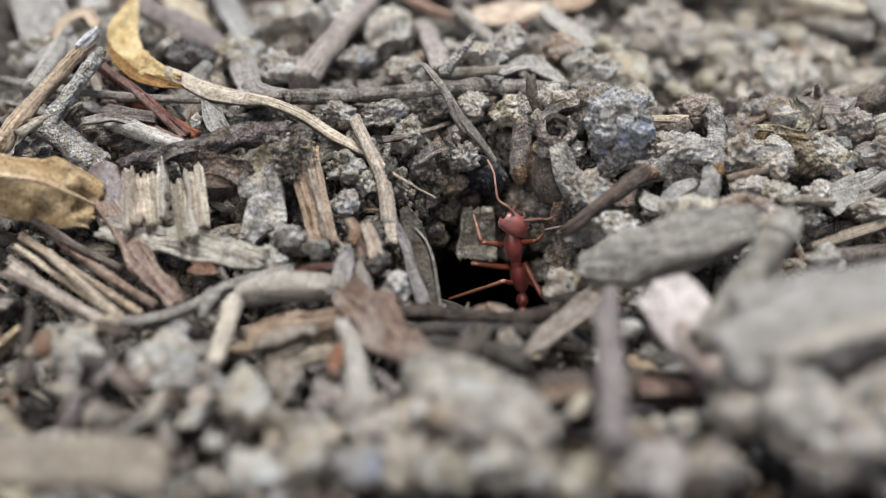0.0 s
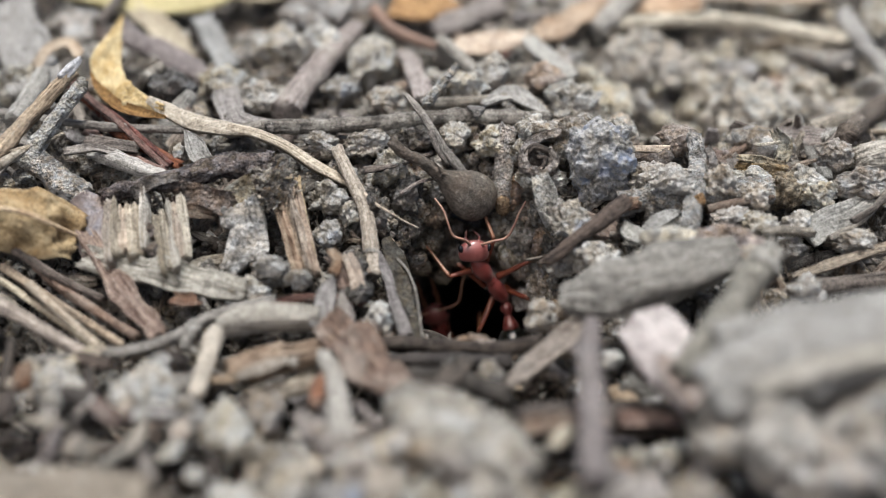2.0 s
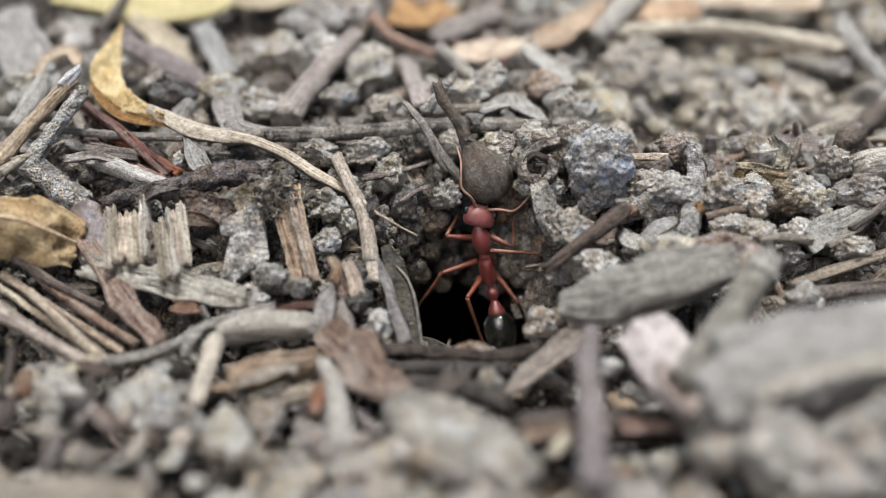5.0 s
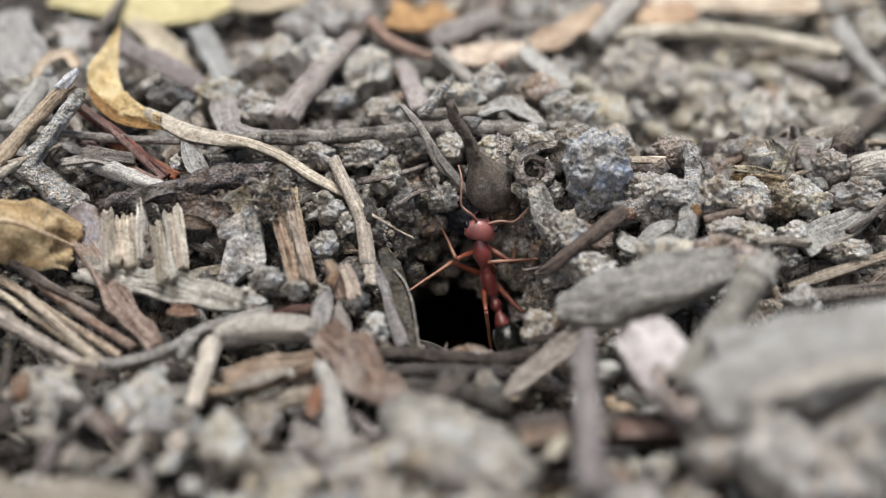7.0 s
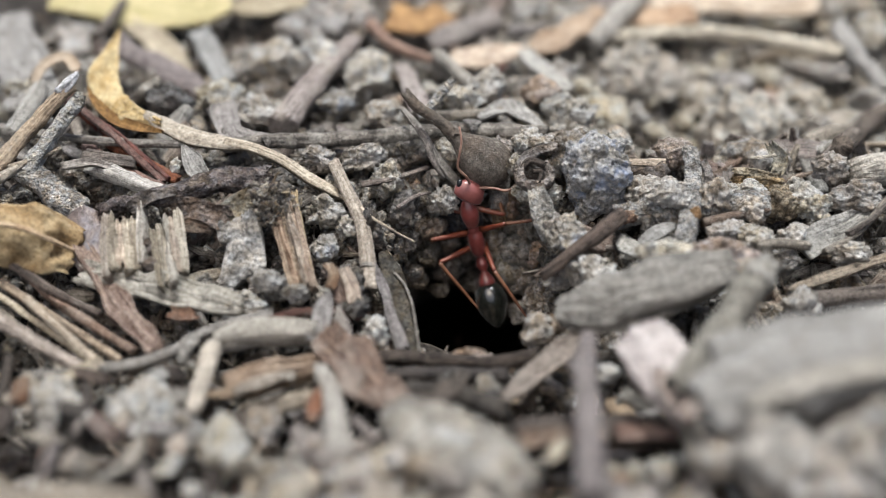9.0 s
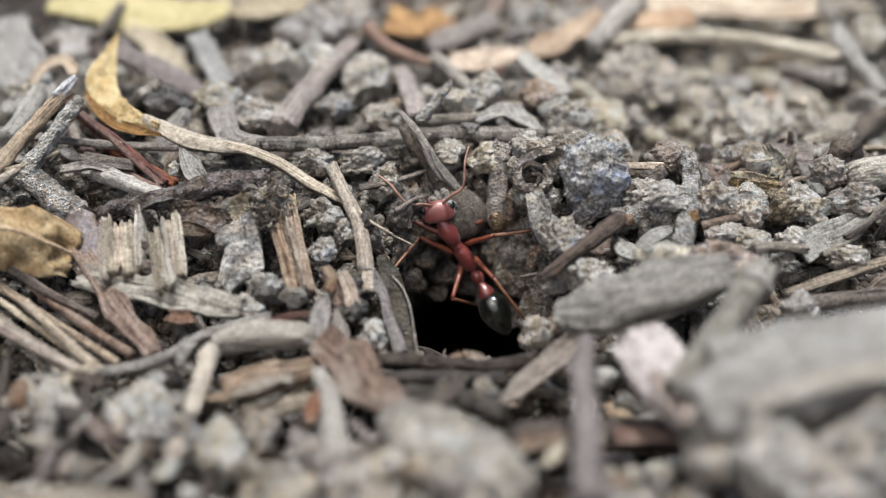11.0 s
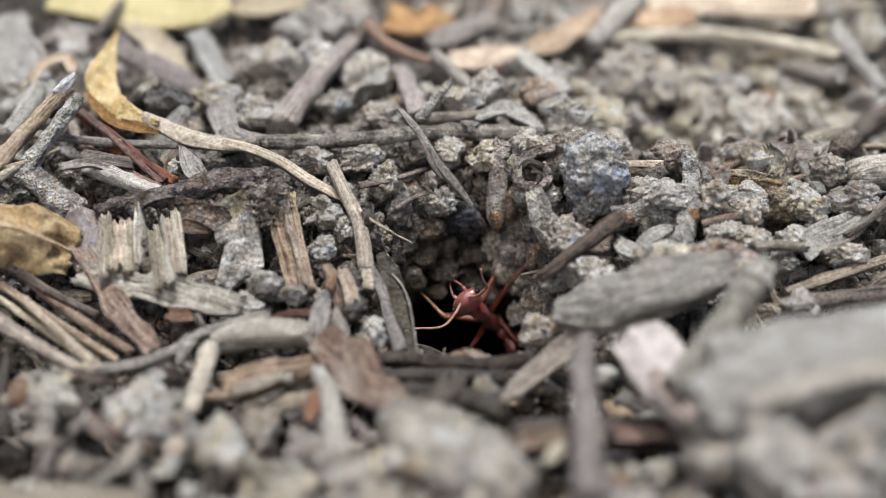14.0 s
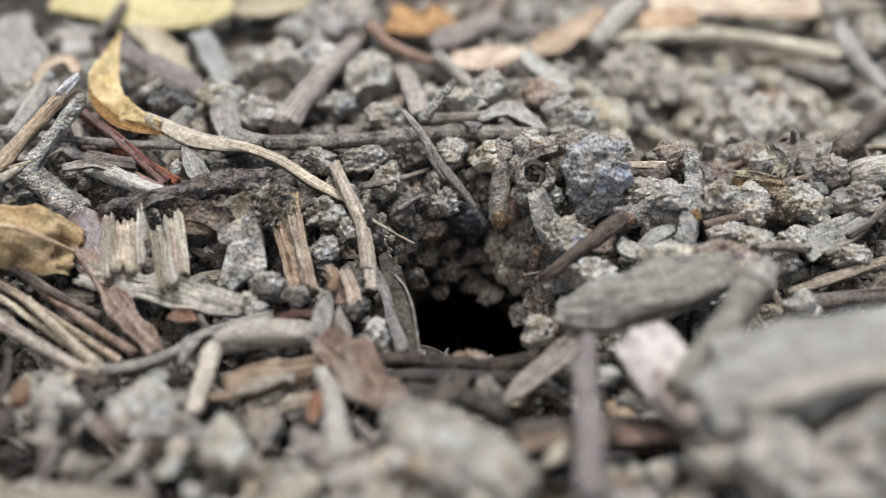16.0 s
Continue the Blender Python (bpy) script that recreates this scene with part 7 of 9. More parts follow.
chip("bark_chip", "pale straw fragment lying on the near litter", "straw", [(-12.8, -42.1, 1.8), (-14.1, -43.2, 2), (-15.6, -43.1, 1.2)], 1.26, 0.47, 385, category="wood chip", ragged=1.3, curl=0.039, start=0.441, end=0.869, columns=9)
clod("clod", "dark damp crumb of soil heaped on litter", "dark_clod", 32.6, -42.3, 4.6, 1.3, 1.3, 1.36, 386, 69, category="soil clod", level=3, rugged=1.1)
chip("bark_chip", "dark bark flake lying on the near litter", "bark_and_shade", [(-13.7, -41.6, 1.4), (-11.2, -44.4, 2.5), (-9, -46.1, 2.7)], 0.78, 0.35, 387, category="wood chip", ragged=1.3, curl=0.197, start=0.774, end=0.523, columns=9)
chip("bark_chip", "dark bark flake lying on the near litter", "bark_and_shade", [(-13.4, -41.4, 1.5), (-13.7, -43.4, 2), (-14.1, -44, 1.6)], 1.11, 0.29, 388, category="wood chip", ragged=1.3, curl=0.119, start=0.470, end=0.450, columns=9)
clod("clod", "pale dusty crumb of soil heaped on litter", "pale_clod", -15.1, -40.5, 2, 0.97, 0.97, 0.99, 389, 77, category="soil clod", level=3, rugged=1.1)
chip("bark_chip", "tan wood chip lying on the near litter", "tan_wood", [(-7.7, -41.1, 2.1), (-7.9, -44.1, 2.6), (-8.1, -45.8, 2.1)], 0.65, 0.37, 390, category="wood chip", ragged=1.3, curl=0.392, start=0.680, end=0.890, columns=9)
chip("bark_chip", "rusty bark flake lying on the near litter", "rust_bark", [(-29.8, -35.6, 3.9), (-27.6, -38.1, 4.2), (-25.9, -38.8, 3.3)], 1.47, 0.51, 391, category="wood chip", ragged=1.3, curl=-0.286, start=0.421, end=0.882, columns=9)
chip("bark_chip", "grey-brown splinter lying on the near litter", "twig", [(-32.1, -34.6, 3.3), (-31.8, -38.1, 4.1), (-32.2, -39.5, 3.3)], 1.49, 0.3, 392, category="wood chip", ragged=1.3, curl=-0.462, start=0.406, end=0.683, columns=9)
chip("bark_chip", "pale straw fragment lying on the near litter", "straw", [(-3.4, -40.9, 4.3), (-5.1, -42.3, 4.1), (-7, -42.3, 2.8)], 0.78, 0.36, 393, category="wood chip", ragged=1.3, curl=-0.408, start=0.714, end=0.798, columns=9)
clod("clod", "pale dusty crumb of soil heaped on litter", "pale_clod", -19.1, -45.2, 2.9, 1.1, 0.83, 0.83, 394, 233, category="soil clod", level=3, rugged=1.1)
chip("bark_chip", "dark bark flake lying on the near litter", "bark_and_shade", [(-36.9, -32.3, 2.1), (-35.8, -36.6, 3.5), (-35.9, -37.9, 2.8)], 1.39, 0.68, 395, category="wood chip", ragged=1.3, curl=0.134, start=0.477, end=0.371, columns=9)
clod("clod", "reddish crumb of soil heaped on litter", "red_clod", 26.1, -35, 2.2, 0.84, 0.66, 0.66, 396, 82, category="soil clod", level=3, rugged=1.1)
clod("clod", "reddish crumb of soil heaped on litter", "red_clod", -6.8, -40.2, 3, 1.07, 1.07, 1.14, 397, 90, category="soil clod", level=3, rugged=1.1)
chip("bark_chip", "pale split chip lying on the near litter", "pale_wood", [(25.1, -32, 1.7), (25.3, -34.2, 2.1), (25.9, -35.2, 1.7)], 1.26, 0.59, 398, category="wood chip", ragged=1.3, curl=-0.032, start=0.594, end=0.675, columns=9)
chip("bark_chip", "mauve-grey bark flake lying on the near litter", "mauve_bark", [(-24.6, -36.6, 2.7), (-22.8, -37.4, 3.1), (-21.5, -36.7, 2.3)], 1.37, 0.48, 399, category="wood chip", ragged=1.3, curl=0.080, start=0.689, end=0.430, columns=9)
chip("bark_chip", "dark bark flake lying on the near litter", "bark_and_shade", [(-31.6, -29.6, 3.7), (-29.9, -30.6, 3.8), (-28.5, -30.8, 3.5)], 1.09, 0.33, 400, category="wood chip", ragged=1.3, curl=0.458, start=0.495, end=0.762, columns=9)
chip("bark_chip", "pale split chip lying on the near litter", "pale_wood", [(-36.7, -27.8, 2.1), (-34.7, -31, 2.9), (-33.2, -32.7, 2.7)], 1.03, 0.49, 401, category="wood chip", ragged=1.3, curl=-0.147, start=0.828, end=0.800, columns=9)
clod("clod", "reddish crumb of soil heaped on litter", "red_clod", -26, -38, 3.1, 0.86, 0.68, 0.68, 402, 20, category="soil clod", level=3, rugged=1.1)
chip("bark_chip", "dark bark flake lying on the near litter", "bark_and_shade", [(27.1, -37, 0.8), (24.6, -40, 1.7), (22.7, -41.2, 1.2)], 1.31, 0.53, 403, category="wood chip", ragged=1.3, curl=0.546, start=0.821, end=0.440, columns=9)
clod("clod", "pale dusty crumb of soil heaped on litter", "pale_clod", -31.5, -37.3, 4.3, 0.81, 0.81, 0.87, 404, 103, category="soil clod", level=3, rugged=1.1)
chip("bark_chip", "mauve-grey bark flake lying on the near litter", "mauve_bark", [(-30.2, -31, 2.4), (-29.6, -35.5, 3.5), (-29.5, -38.5, 3.7)], 1.06, 0.43, 405, category="wood chip", ragged=1.3, curl=-0.524, start=0.542, end=0.332, columns=9)
chip("bark_chip", "pale straw fragment lying on the near litter", "straw", [(-10, -41.3, 1.9), (-10.5, -43, 2.2), (-11.1, -44, 2)], 1.43, 0.28, 406, category="wood chip", ragged=1.3, curl=0.248, start=0.429, end=0.345, columns=9)
chip("bark_chip", "pale straw fragment lying on the near litter", "straw", [(-34.1, -38.2, 3.3), (-31.9, -39.3, 3.7), (-30.5, -38.3, 2.6)], 0.7, 0.34, 407, category="wood chip", ragged=1.3, curl=0.008, start=0.485, end=0.516, columns=9)
chip("bark_chip", "grey-brown splinter lying on the near litter", "twig", [(-25, -32.7, 3), (-23, -32.3, 2.8), (-21.1, -31.1, 2)], 1.52, 0.59, 408, category="wood chip", ragged=1.3, curl=-0.505, start=0.794, end=0.830, columns=9)
clod("clod", "whitish crumb of soil heaped on litter", "white_clod", 13.3, -41.9, 2.5, 0.58, 0.45, 0.45, 409, 202, category="soil clod", level=3, rugged=1.1)
chip("bark_chip", "mauve-grey bark flake lying on the near litter", "mauve_bark", [(13.6, -42.2, 2.2), (12.6, -45, 2.9), (11.7, -46.8, 2.8)], 1.28, 0.45, 410, category="wood chip", ragged=1.3, curl=-0.315, start=0.449, end=0.494, columns=9)
clod("clod", "cream lump resting on the tan stone", "white_clod", -2.1, -43, 6.8, 1.24, 0.99, 0.99, 411, 0, category="soil clod", level=3)
clod("clod", "pale tan lump resting on the tan stone", "tan_stone", 0.2, -49.2, 7.3, 1.55, 1.24, 1.24, 412, 0, category="soil clod", level=3)
clod("clod", "pale lump resting on the tan stone", "pale_clod", 4, -45.8, 7.3, 1.12, 0.9, 0.9, 413, 0, category="soil clod", level=3)
clod("clod", "grey lump resting on the tan stone", "clod", 5.5, -49.1, 7.2, 1.28, 1.02, 1.02, 414, 0, category="soil clod", level=3)
clod("clod", "pale lump resting on the tan stone", "pale_clod", -3.5, -45.7, 6.6, 1.22, 0.98, 0.98, 415, 0, category="soil clod", level=3)
clod("clod", "pale tan lump resting on the tan stone", "tan_stone", -1.6, -47.5, 7, 1.39, 1.11, 1.11, 416, 0, category="soil clod", level=3)
clod("clod", "dark lump resting on the tan stone", "dark_clod", 2.8, -43.6, 7.2, 0.85, 0.68, 0.68, 417, 0, category="soil clod", level=3)

# parts of the larger pieces
twig("rusty_end", "rusty broken end of the peg", "rust_crust", [(5.7, -3.8, 6.2), (5.7, -4.2, 5.5), (5.7, -4.1, 4.4)], 0.8, 0.65, 418, category="twig", bark=1.6, parent=peg)
twig("node", "worn dark patch on the straw", "twig", [(-7.1, -14.6, 5.7), (-7.1, -14.9, 5.5)], 0.8, 0.8, 420, category="twig", bark=0.2, ragged=0.1, sides=10, parent=straw_bent)
chip("bark_layer", "darker lower layer of bark", "twig", [(11.1, -24, 4.9), (14.7, -25.1, 5.9), (19.1, -24.8, 7.1), (24.5, -22.2, 7.5)], 2.33, 1.11, 421, category="wood chip", start=0.5, end=0.5, fat=0.5, ragged=1.2, facing=(0.1, -0.8, 0.5), parent=slab)
twig("twig_knot", "knobbly swelling of the twig", "plum_twig", [(11.5, -35.8, 8.1), (11.4, -36.7, 8.1), (11.3, -38, 8.2)], 1.05, 0.86, 422, category="twig", bark=1.5, parent=near_stem)
twig("side_stub", "short broken side shoot", "plum_twig", [(11.3, -37.2, 8.2), (10.5, -36.6, 8.3), (10, -36, 8.6)], 0.41, 0.23, 423, category="twig", bark=1.3, parent=near_stem)
twig("broken_end", "weathered broken end lying on the soil", "dusty_wood", [(27.2, -26.9, 12.2), (26.7, -27.8, 12), (26.1, -28.7, 11.8)], 1.22, 1.46, 424, category="twig", bark=1.7, parent=thick_stick)
chip("bark_flake", "loose bark flake lying on the soil", "bark", [(6, -40.8, 4.2), (9.2, -39.6, 4), (13.1, -37.5, 2.8)], 1.55, 0.36, 425, category="wood chip", ragged=1.4, curl=0.6, parent=dark_bough)
chip("bark_flake", "loose bark flake lying on the soil", "rust_bark", [(14, -37.5, 2.7), (16.8, -37.1, 2.6), (19.7, -36.5, 2)], 1.41, 0.38, 426, category="wood chip", ragged=1.4, curl=0.6, parent=dark_bough)
chip("bark_edge", "pinker torn lower edge", "rosy_bark", [(17.2, -36.2, 8), (18.2, -38.7, 7.5), (19.6, -41.2, 7)], 1.99, 0.54, 427, category="wood chip", ragged=1.3, start=0.4, end=0.8, facing=(0.1, -0.75, 0.6), parent=rosy)
chip("split_strip", "paler split strip of wood", "dusty_wood", [(21.8, -46.9, 12), (26.5, -45.3, 12.8), (34.3, -42.6, 12.6)], 1.72, 0.86, 428, category="wood chip", ragged=1.2, start=0.4, facing=(-0.1, -0.6, 0.8), parent=log)
chip("split_strip", "darker split strip of wood", "grey_wood", [(21.8, -42, 12.3), (27.1, -40.7, 12.8), (33.8, -38.4, 12.6)], 0.98, 0.53, 429, category="wood chip", ragged=1.2, start=0.4, facing=(-0.1, -0.6, 0.8), parent=log_strip)
twig("twig_knot", "raised knot on the twig", "speckled_twig", [(-18.6, -0.4, 12.2), (-18.1, -0.2, 12.2), (-17.6, 0, 12.1)], 0.76, 0.7, 430, category="twig", bark=1.8, sides=12, parent=rim_twig)
twig("twig_knot", "raised knot on the twig", "speckled_twig", [(-11.6, 0.2, 12.2), (-11.1, 0.6, 12.2), (-10.6, 0.3, 12.3)], 0.76, 0.7, 431, category="twig", bark=1.8, sides=12, parent=rim_twig)
twig("twig_knot", "raised knot on the twig", "speckled_twig", [(-5.2, 0.2, 12.7), (-4.7, 0.5, 12.8), (-4.2, 0.3, 12.8)], 0.75, 0.7, 432, category="twig", bark=1.8, sides=12, parent=rim_twig)
twig("twig_knot", "raised knot on the twig", "speckled_twig", [(2.6, 0.8, 13.1), (3.1, 1, 13.2), (3.6, 0.8, 13.2)], 0.75, 0.7, 433, category="twig", bark=1.8, sides=12, parent=rim_twig)
twig("branch_knob", "brown knot on the branch", "rust_crust", [(16.9, -11.6, 9.1), (17.5, -11.7, 9.4), (18.1, -11.5, 9.4)], 0.6, 0.6, 437, category="twig", bark=1.8, sides=14, parent=knobbly)
chip("chipped_face", "paler chipped face lying on the soil", "white_clod", [(-1, -43.5, 6.8), (0.7, -45.7, 7.4), (2.3, -46.6, 7.2)], 2.98, 0.6, 438, category="wood chip", ragged=1.2, fat=0.6, crumple=0.7, facing=(0.1, -0.6, 0.8), parent=tan_rock)
twig("pale_edge", "pale crinkled edge of the bark sheet", "twig", [(-4.6, -14.4, 4.8), (-3.6, -15.5, 4.1), (-2.8, -17.6, 3.0), (-2.5, -19.6, 1.8), (-2.1, -22.1, 0.6)], 0.12, 0.12, 439, category="twig", bark=1.8, sides=8, parent=mouth_bark)

# where the placed pieces lie, kept clear of the loose litter
bpy.context.view_layer.update()
TAKEN = []
for placed in list(scene.objects):
    if placed.type == "MESH" and placed.name != "ground":
        for v in list(placed.data.vertices)[::29]:
            p = placed.matrix_world @ v.co / MM
            TAKEN.append((p.x, p.y, 0.5))

# ---- loose litter ----
rng = np.random.default_rng(7)


def places(count, x0, x1, y0, y1, in_pit=True):
    """Points on the ground's sheet with normals, spread by area."""
    a, b, c = (SHEET[SHEET_FACES[:, k]] for k in (0, 1, 2))
    d = SHEET[SHEET_FACES[:, 3]]
    mid = (a + b + c + d) / 4
    n = np.cross(c - a, d - b)
    area = np.linalg.norm(n, axis=1) / 2
    deep = SHEET_PIT[SHEET_FACES[:, 0]]
    keep = (mid[:, 0] > x0) & (mid[:, 0] < x1) & (mid[:, 1] > y0) & (mid[:, 1] < y1) & (mid[:, 2] > -7)
    if not in_pit:
        keep &= deep < 0.02
    chance = np.where(keep, area, 0)
    k = rng.choice(len(chance), count, p=chance / chance.sum())
    u, v = rng.random((2, count, 1))
    p = a[k] * (1 - u) * (1 - v) + b[k] * u * (1 - v) + c[k] * u * v + d[k] * (1 - u) * v
    return p, n[k] / (2 * area[k][:, None])


def turns(count):
    q = rng.normal(size=(count, 4))
    q /= np.linalg.norm(q, axis=1)[:, None]
    w, x, y, z = q.T
    return np.stack([np.stack([1 - 2 * (y * y + z * z), 2 * (x * y - w * z), 2 * (x * z + w * y)], -1),
                     np.stack([2 * (x * y + w * z), 1 - 2 * (x * x + z * z), 2 * (y * z - w * x)], -1),
                     np.stack([2 * (x * z - w * y), 2 * (y * z + w * x), 1 - 2 * (x * x + y * y)], -1)], 1)


def crumbs(name, label, count, lo, hi, level, box, sink=0.2, material="crumb"):
    """Very many small crumbs of soil in one mesh."""
    shapes = [lump(200 + k, level, 1.1) for k in range(12)]
    p, n = places(count, *box)
    size = lo + (hi - lo) * rng.random(count) ** 2.5
    spin = turns(count)
    verts, faces, base = [], [], 0
    for k in range(count):
        v, f = shapes[k % 12]
        s = size[k] * np.array([1.0, 0.7 + 0.5 * ((k * 37) % 10) / 10, 0.55 + 0.4 * ((k * 53) % 10) / 10])
        verts.append((v * s) @ spin[k].T + p[k] + n[k] * size[k] * sink)
        faces.append(np.array(f) + base)
        base += len(v)
    ob = part(name, mesh_of(name, np.vstack(verts), np.vstack(faces).tolist()), M[material], None, label)
    return tagged(ob, category="soil crumbs", kind="stuff")


def fibres(name, label, count, lo, hi, box):
    """Very many small splinters, bark flakes and rootlets in one mesh."""
    p, n = places(count, *box)
    verts, faces, uvs, base = [], [], [], 0
    for k in range(count):
        length = lo + (hi - lo) * rng.random() ** 2
        wide = length * (0.06 + 0.30 * rng.random() ** 2)
        thick = wide * (0.25 + 0.5 * rng.random())
        d = rng.normal(size=3)
        d = d - n[k] * (d @ n[k]) * (0.35 + 0.6 * rng.random())
        d /= np.linalg.norm(d)
        s = np.cross(d, n[k])
        s /= np.linalg.norm(s) + 1e-9
        u = np.cross(s, d)
        bend = rng.normal() * 0.12 * length
        rings = []
        for i, t in enumerate((-0.5, -0.2, 0.15, 0.5)):
            c = p[k] + n[k] * (thick * 0.5 + 0.15) + d * length * t + u * bend * (0.25 - t * t)
            w = wide * (0.5, 1.0, 0.9, 0.35)[i] * (0.8 + 0.4 * rng.random()) / 2
            h = thick * (0.6, 1.0, 0.9, 0.5)[i] / 2
            rings.append([c - s * w - u * h * 0.6, c + s * w - u * h, c + s * w * 0.8 + u * h, c + u * h * 1.3, c - s * w * 0.9 + u * h * 0.8])
        verts.append(np.array(rings).reshape(-1, 3))
        m = 5
        f = [(i * m + j, i * m + (j + 1) % m, (i + 1) * m + (j + 1) % m, (i + 1) * m + j) for i in range(3) for j in range(m)]
        faces += [tuple(base + q for q in one) for one in f] + [tuple(base + q for q in range(m - 1, -1, -1)), tuple(base + 3 * m + q for q in range(m))]
        uvs.append(np.array([[t * length + k, j * wide * 0.4] for t in (0, 0.3, 0.65, 1) for j in range(m)]))
        base += 4 * m
    ob = part(name, mesh_of(name, np.vstack(verts), faces, np.vstack(uvs), False), M["litter"], None, label)
    return tagged(ob, category="litter", kind="stuff")


def clear_of(x, y, r):
    return all((x - a) ** 2 + (y - b) ** 2 > (r + c) ** 2 for a, b, c in TAKEN)


def scattered():
    """Loose clods, chips and twigs that fill the ground between the placed ones."""
    made = 0
    box = (-50, 50, -50, 62)
    p, n = places(1500, *box, in_pit=False)
    for k in range(1500):
        r = 0.8 + 2.2 * rng.random() ** 2
        if made >= 290 or not clear_of(p[k][0], p[k][1], r * 0.5):
            continue
        kind = ("clod", "clod", "pale_clod", "clod", "red_clod", "clod", "dark_clod", "clod")[made % 8]
        if p[k][1] > 8:
            kind = "pale_clod" if made % 5 else "clod"
        words = {"clod": "grey-brown crumbly soil clod lying on the ground", "pale_clod": "pale dusty soil clod lying on the ground", "red_clod": "reddish-brown soil clod lying on the ground", "dark_clod": "dark damp soil clod lying on the ground"}[kind]
        clod("soil_clod", words, kind, p[k][0], p[k][1], p[k][2] + r * 0.25, r, r * (0.7 + 0.5 * rng.random()), r * (0.6 + 0.35 * rng.random()), 300 + made, 360 * rng.random(), 1.05, 3, "soil clods")
        made += 1
    made = 0
    p, n = places(1300, *box, in_pit=False)
    for k in range(1300):
        length = 4 + 9 * rng.random() ** 2
        if made >= 240 or not clear_of(p[k][0], p[k][1], 0.8):
            continue
        a = 2 * math.pi * rng.random()
        d = np.array([math.cos(a), math.sin(a), 0.18 * rng.normal()])
        d = d - n[k] * (d @ n[k]) * 0.8 + n[k] * rng.normal() * 0.25
        mid = p[k] + n[k] * (0.5 + 0.8 * rng.random())
        kind = ("grey_wood", "bark", "tan_wood", "mauve_bark", "grey_wood", "pale_wood", "twig", "bark")[made % 8]
        words = {"grey_wood": "grey weathered wood chip", "bark": "brown flake of bark", "tan_wood": "tan splinter of wood", "mauve_bark": "mauve-grey strip of bark", "pale_wood": "pale split wood chip", "twig": "grey-brown flake of bark", "red_bark": "reddish flake of bark"}[kind] + " lying on the soil"
        wide = length * (0.14 + 0.28 * rng.random())
        chip("wood_chip", words, kind, [mid - d * length / 2, mid + n[k] * 0.3 * rng.normal(), mid + d * length / 2], wide, wide * (0.18 + 0.3 * rng.random()), 700 + made,
             group="loose wood chips", facing=tuple(n[k] + rng.normal(size=3) * 0.35), start=0.3 + 0.6 * rng.random(), end=0.2 + 0.7 * rng.random(), curl=0.5 * rng.normal(), columns=8, pitch=0.8)
        made += 1
    made = 0
    p, n = places(700, *box, in_pit=False)
    for k in range(700):
        length = 5 + 13 * rng.random() ** 2
        if made >= 110 or not clear_of(p[k][0], p[k][1], 0.8):
            continue
        a = 2 * math.pi * rng.random()
        d = np.array([math.cos(a), math.sin(a), 0.15 * rng.normal()])
        d = d - n[k] * (d @ n[k]) * 0.85
        r = 0.25 + 0.55 * rng.random()
        mid = p[k] + n[k] * r
        bow = rng.normal(size=3) * 0.07 * length
        bow[2] *= 0.3
        kind = ("twig", "dark_twig", "straw", "grey_wood", "red_stem", "mauve_bark")[made % 6]
        words = {"twig": "thin grey-brown twig", "dark_twig": "thin dark bark-covered twig", "straw": "pale dry stalk", "grey_wood": "thin grey weathered twig", "red_stem": "thin reddish-brown stem", "mauve_bark": "thin mauve-grey twig"}[kind] + " lying on the soil"
        twig("twig", words, kind, [mid - d * length / 2, mid + bow, mid + d * length / 2], r, r * 0.7, 900 + made, sides=9, group="loose twigs")
        made += 1

    # the crowded near ground
    p, n = places(420, -34, 34, -50, -24, in_pit=False)
    for k in range(420):
        a = 2 * math.pi * rng.random()
        d = np.array([math.cos(a), math.sin(a), 0.35 * rng.normal()])
        mid = p[k] + n[k] * (0.8 + 1.6 * rng.random())
        if not clear_of(mid[0], mid[1], 0.1):
            continue
        if k % 3 == 0:
            r = 0.9 + 1.5 * rng.random()
            kind = ("clod", "pale_clod", "dark_clod", "clod", "dark_clod", "tan_stone")[k // 3 % 6]
            words = {"clod": "grey-brown soil clod among the litter", "pale_clod": "pale dusty soil clod among the litter", "dark_clod": "dark soil clod among the litter", "tan_stone": "small pale tan stone among the litter"}[kind]
            clod("soil_clod", words, kind, *mid, r, r * (0.7 + 0.4 * rng.random()), r * (0.7 + 0.4 * rng.random()), 1600 + k, 360 * rng.random(), 1.0, 3, "soil clods")
            continue
        length = 3.5 + 5 * rng.random()
        kind = ("grey_wood", "bark", "pale_wood", "dark_twig", "mauve_bark", "tan_wood", "twig")[k % 7]
        words = {"grey_wood": "grey weathered wood chip", "bark": "brown flake of bark", "pale_wood": "pale split wood chip", "dark_twig": "dark flake of bark", "mauve_bark": "mauve-grey strip of bark", "tan_wood": "tan splinter of wood", "twig": "grey-brown flake of bark"}[kind] + " among the litter"
        wide = length * (0.18 + 0.3 * rng.random())
        chip("bark_chip", words, kind, [mid - d * length / 2, mid, mid + d * length / 2], wide, wide * (0.25 + 0.4 * rng.random()), 1600 + k,
             group="chips on the near ground", facing=tuple(n[k] + rng.normal(size=3) * 0.5), start=0.3 + 0.6 * rng.random(), end=0.2 + 0.7 * rng.random(), curl=0.5 * rng.normal(), columns=8, pitch=0.8)
    made = 0
    p, n = places(900, -48, 48, -24, 16, in_pit=False)
    for k in range(900):
        if made >= 260 or not clear_of(p[k][0], p[k][1], 0.3):
            continue
        length = 1.8 + 3.4 * rng.random()
        d = rng.normal(size=3)
        d = d - n[k] * (d @ n[k]) * 0.6
        d /= np.linalg.norm(d)
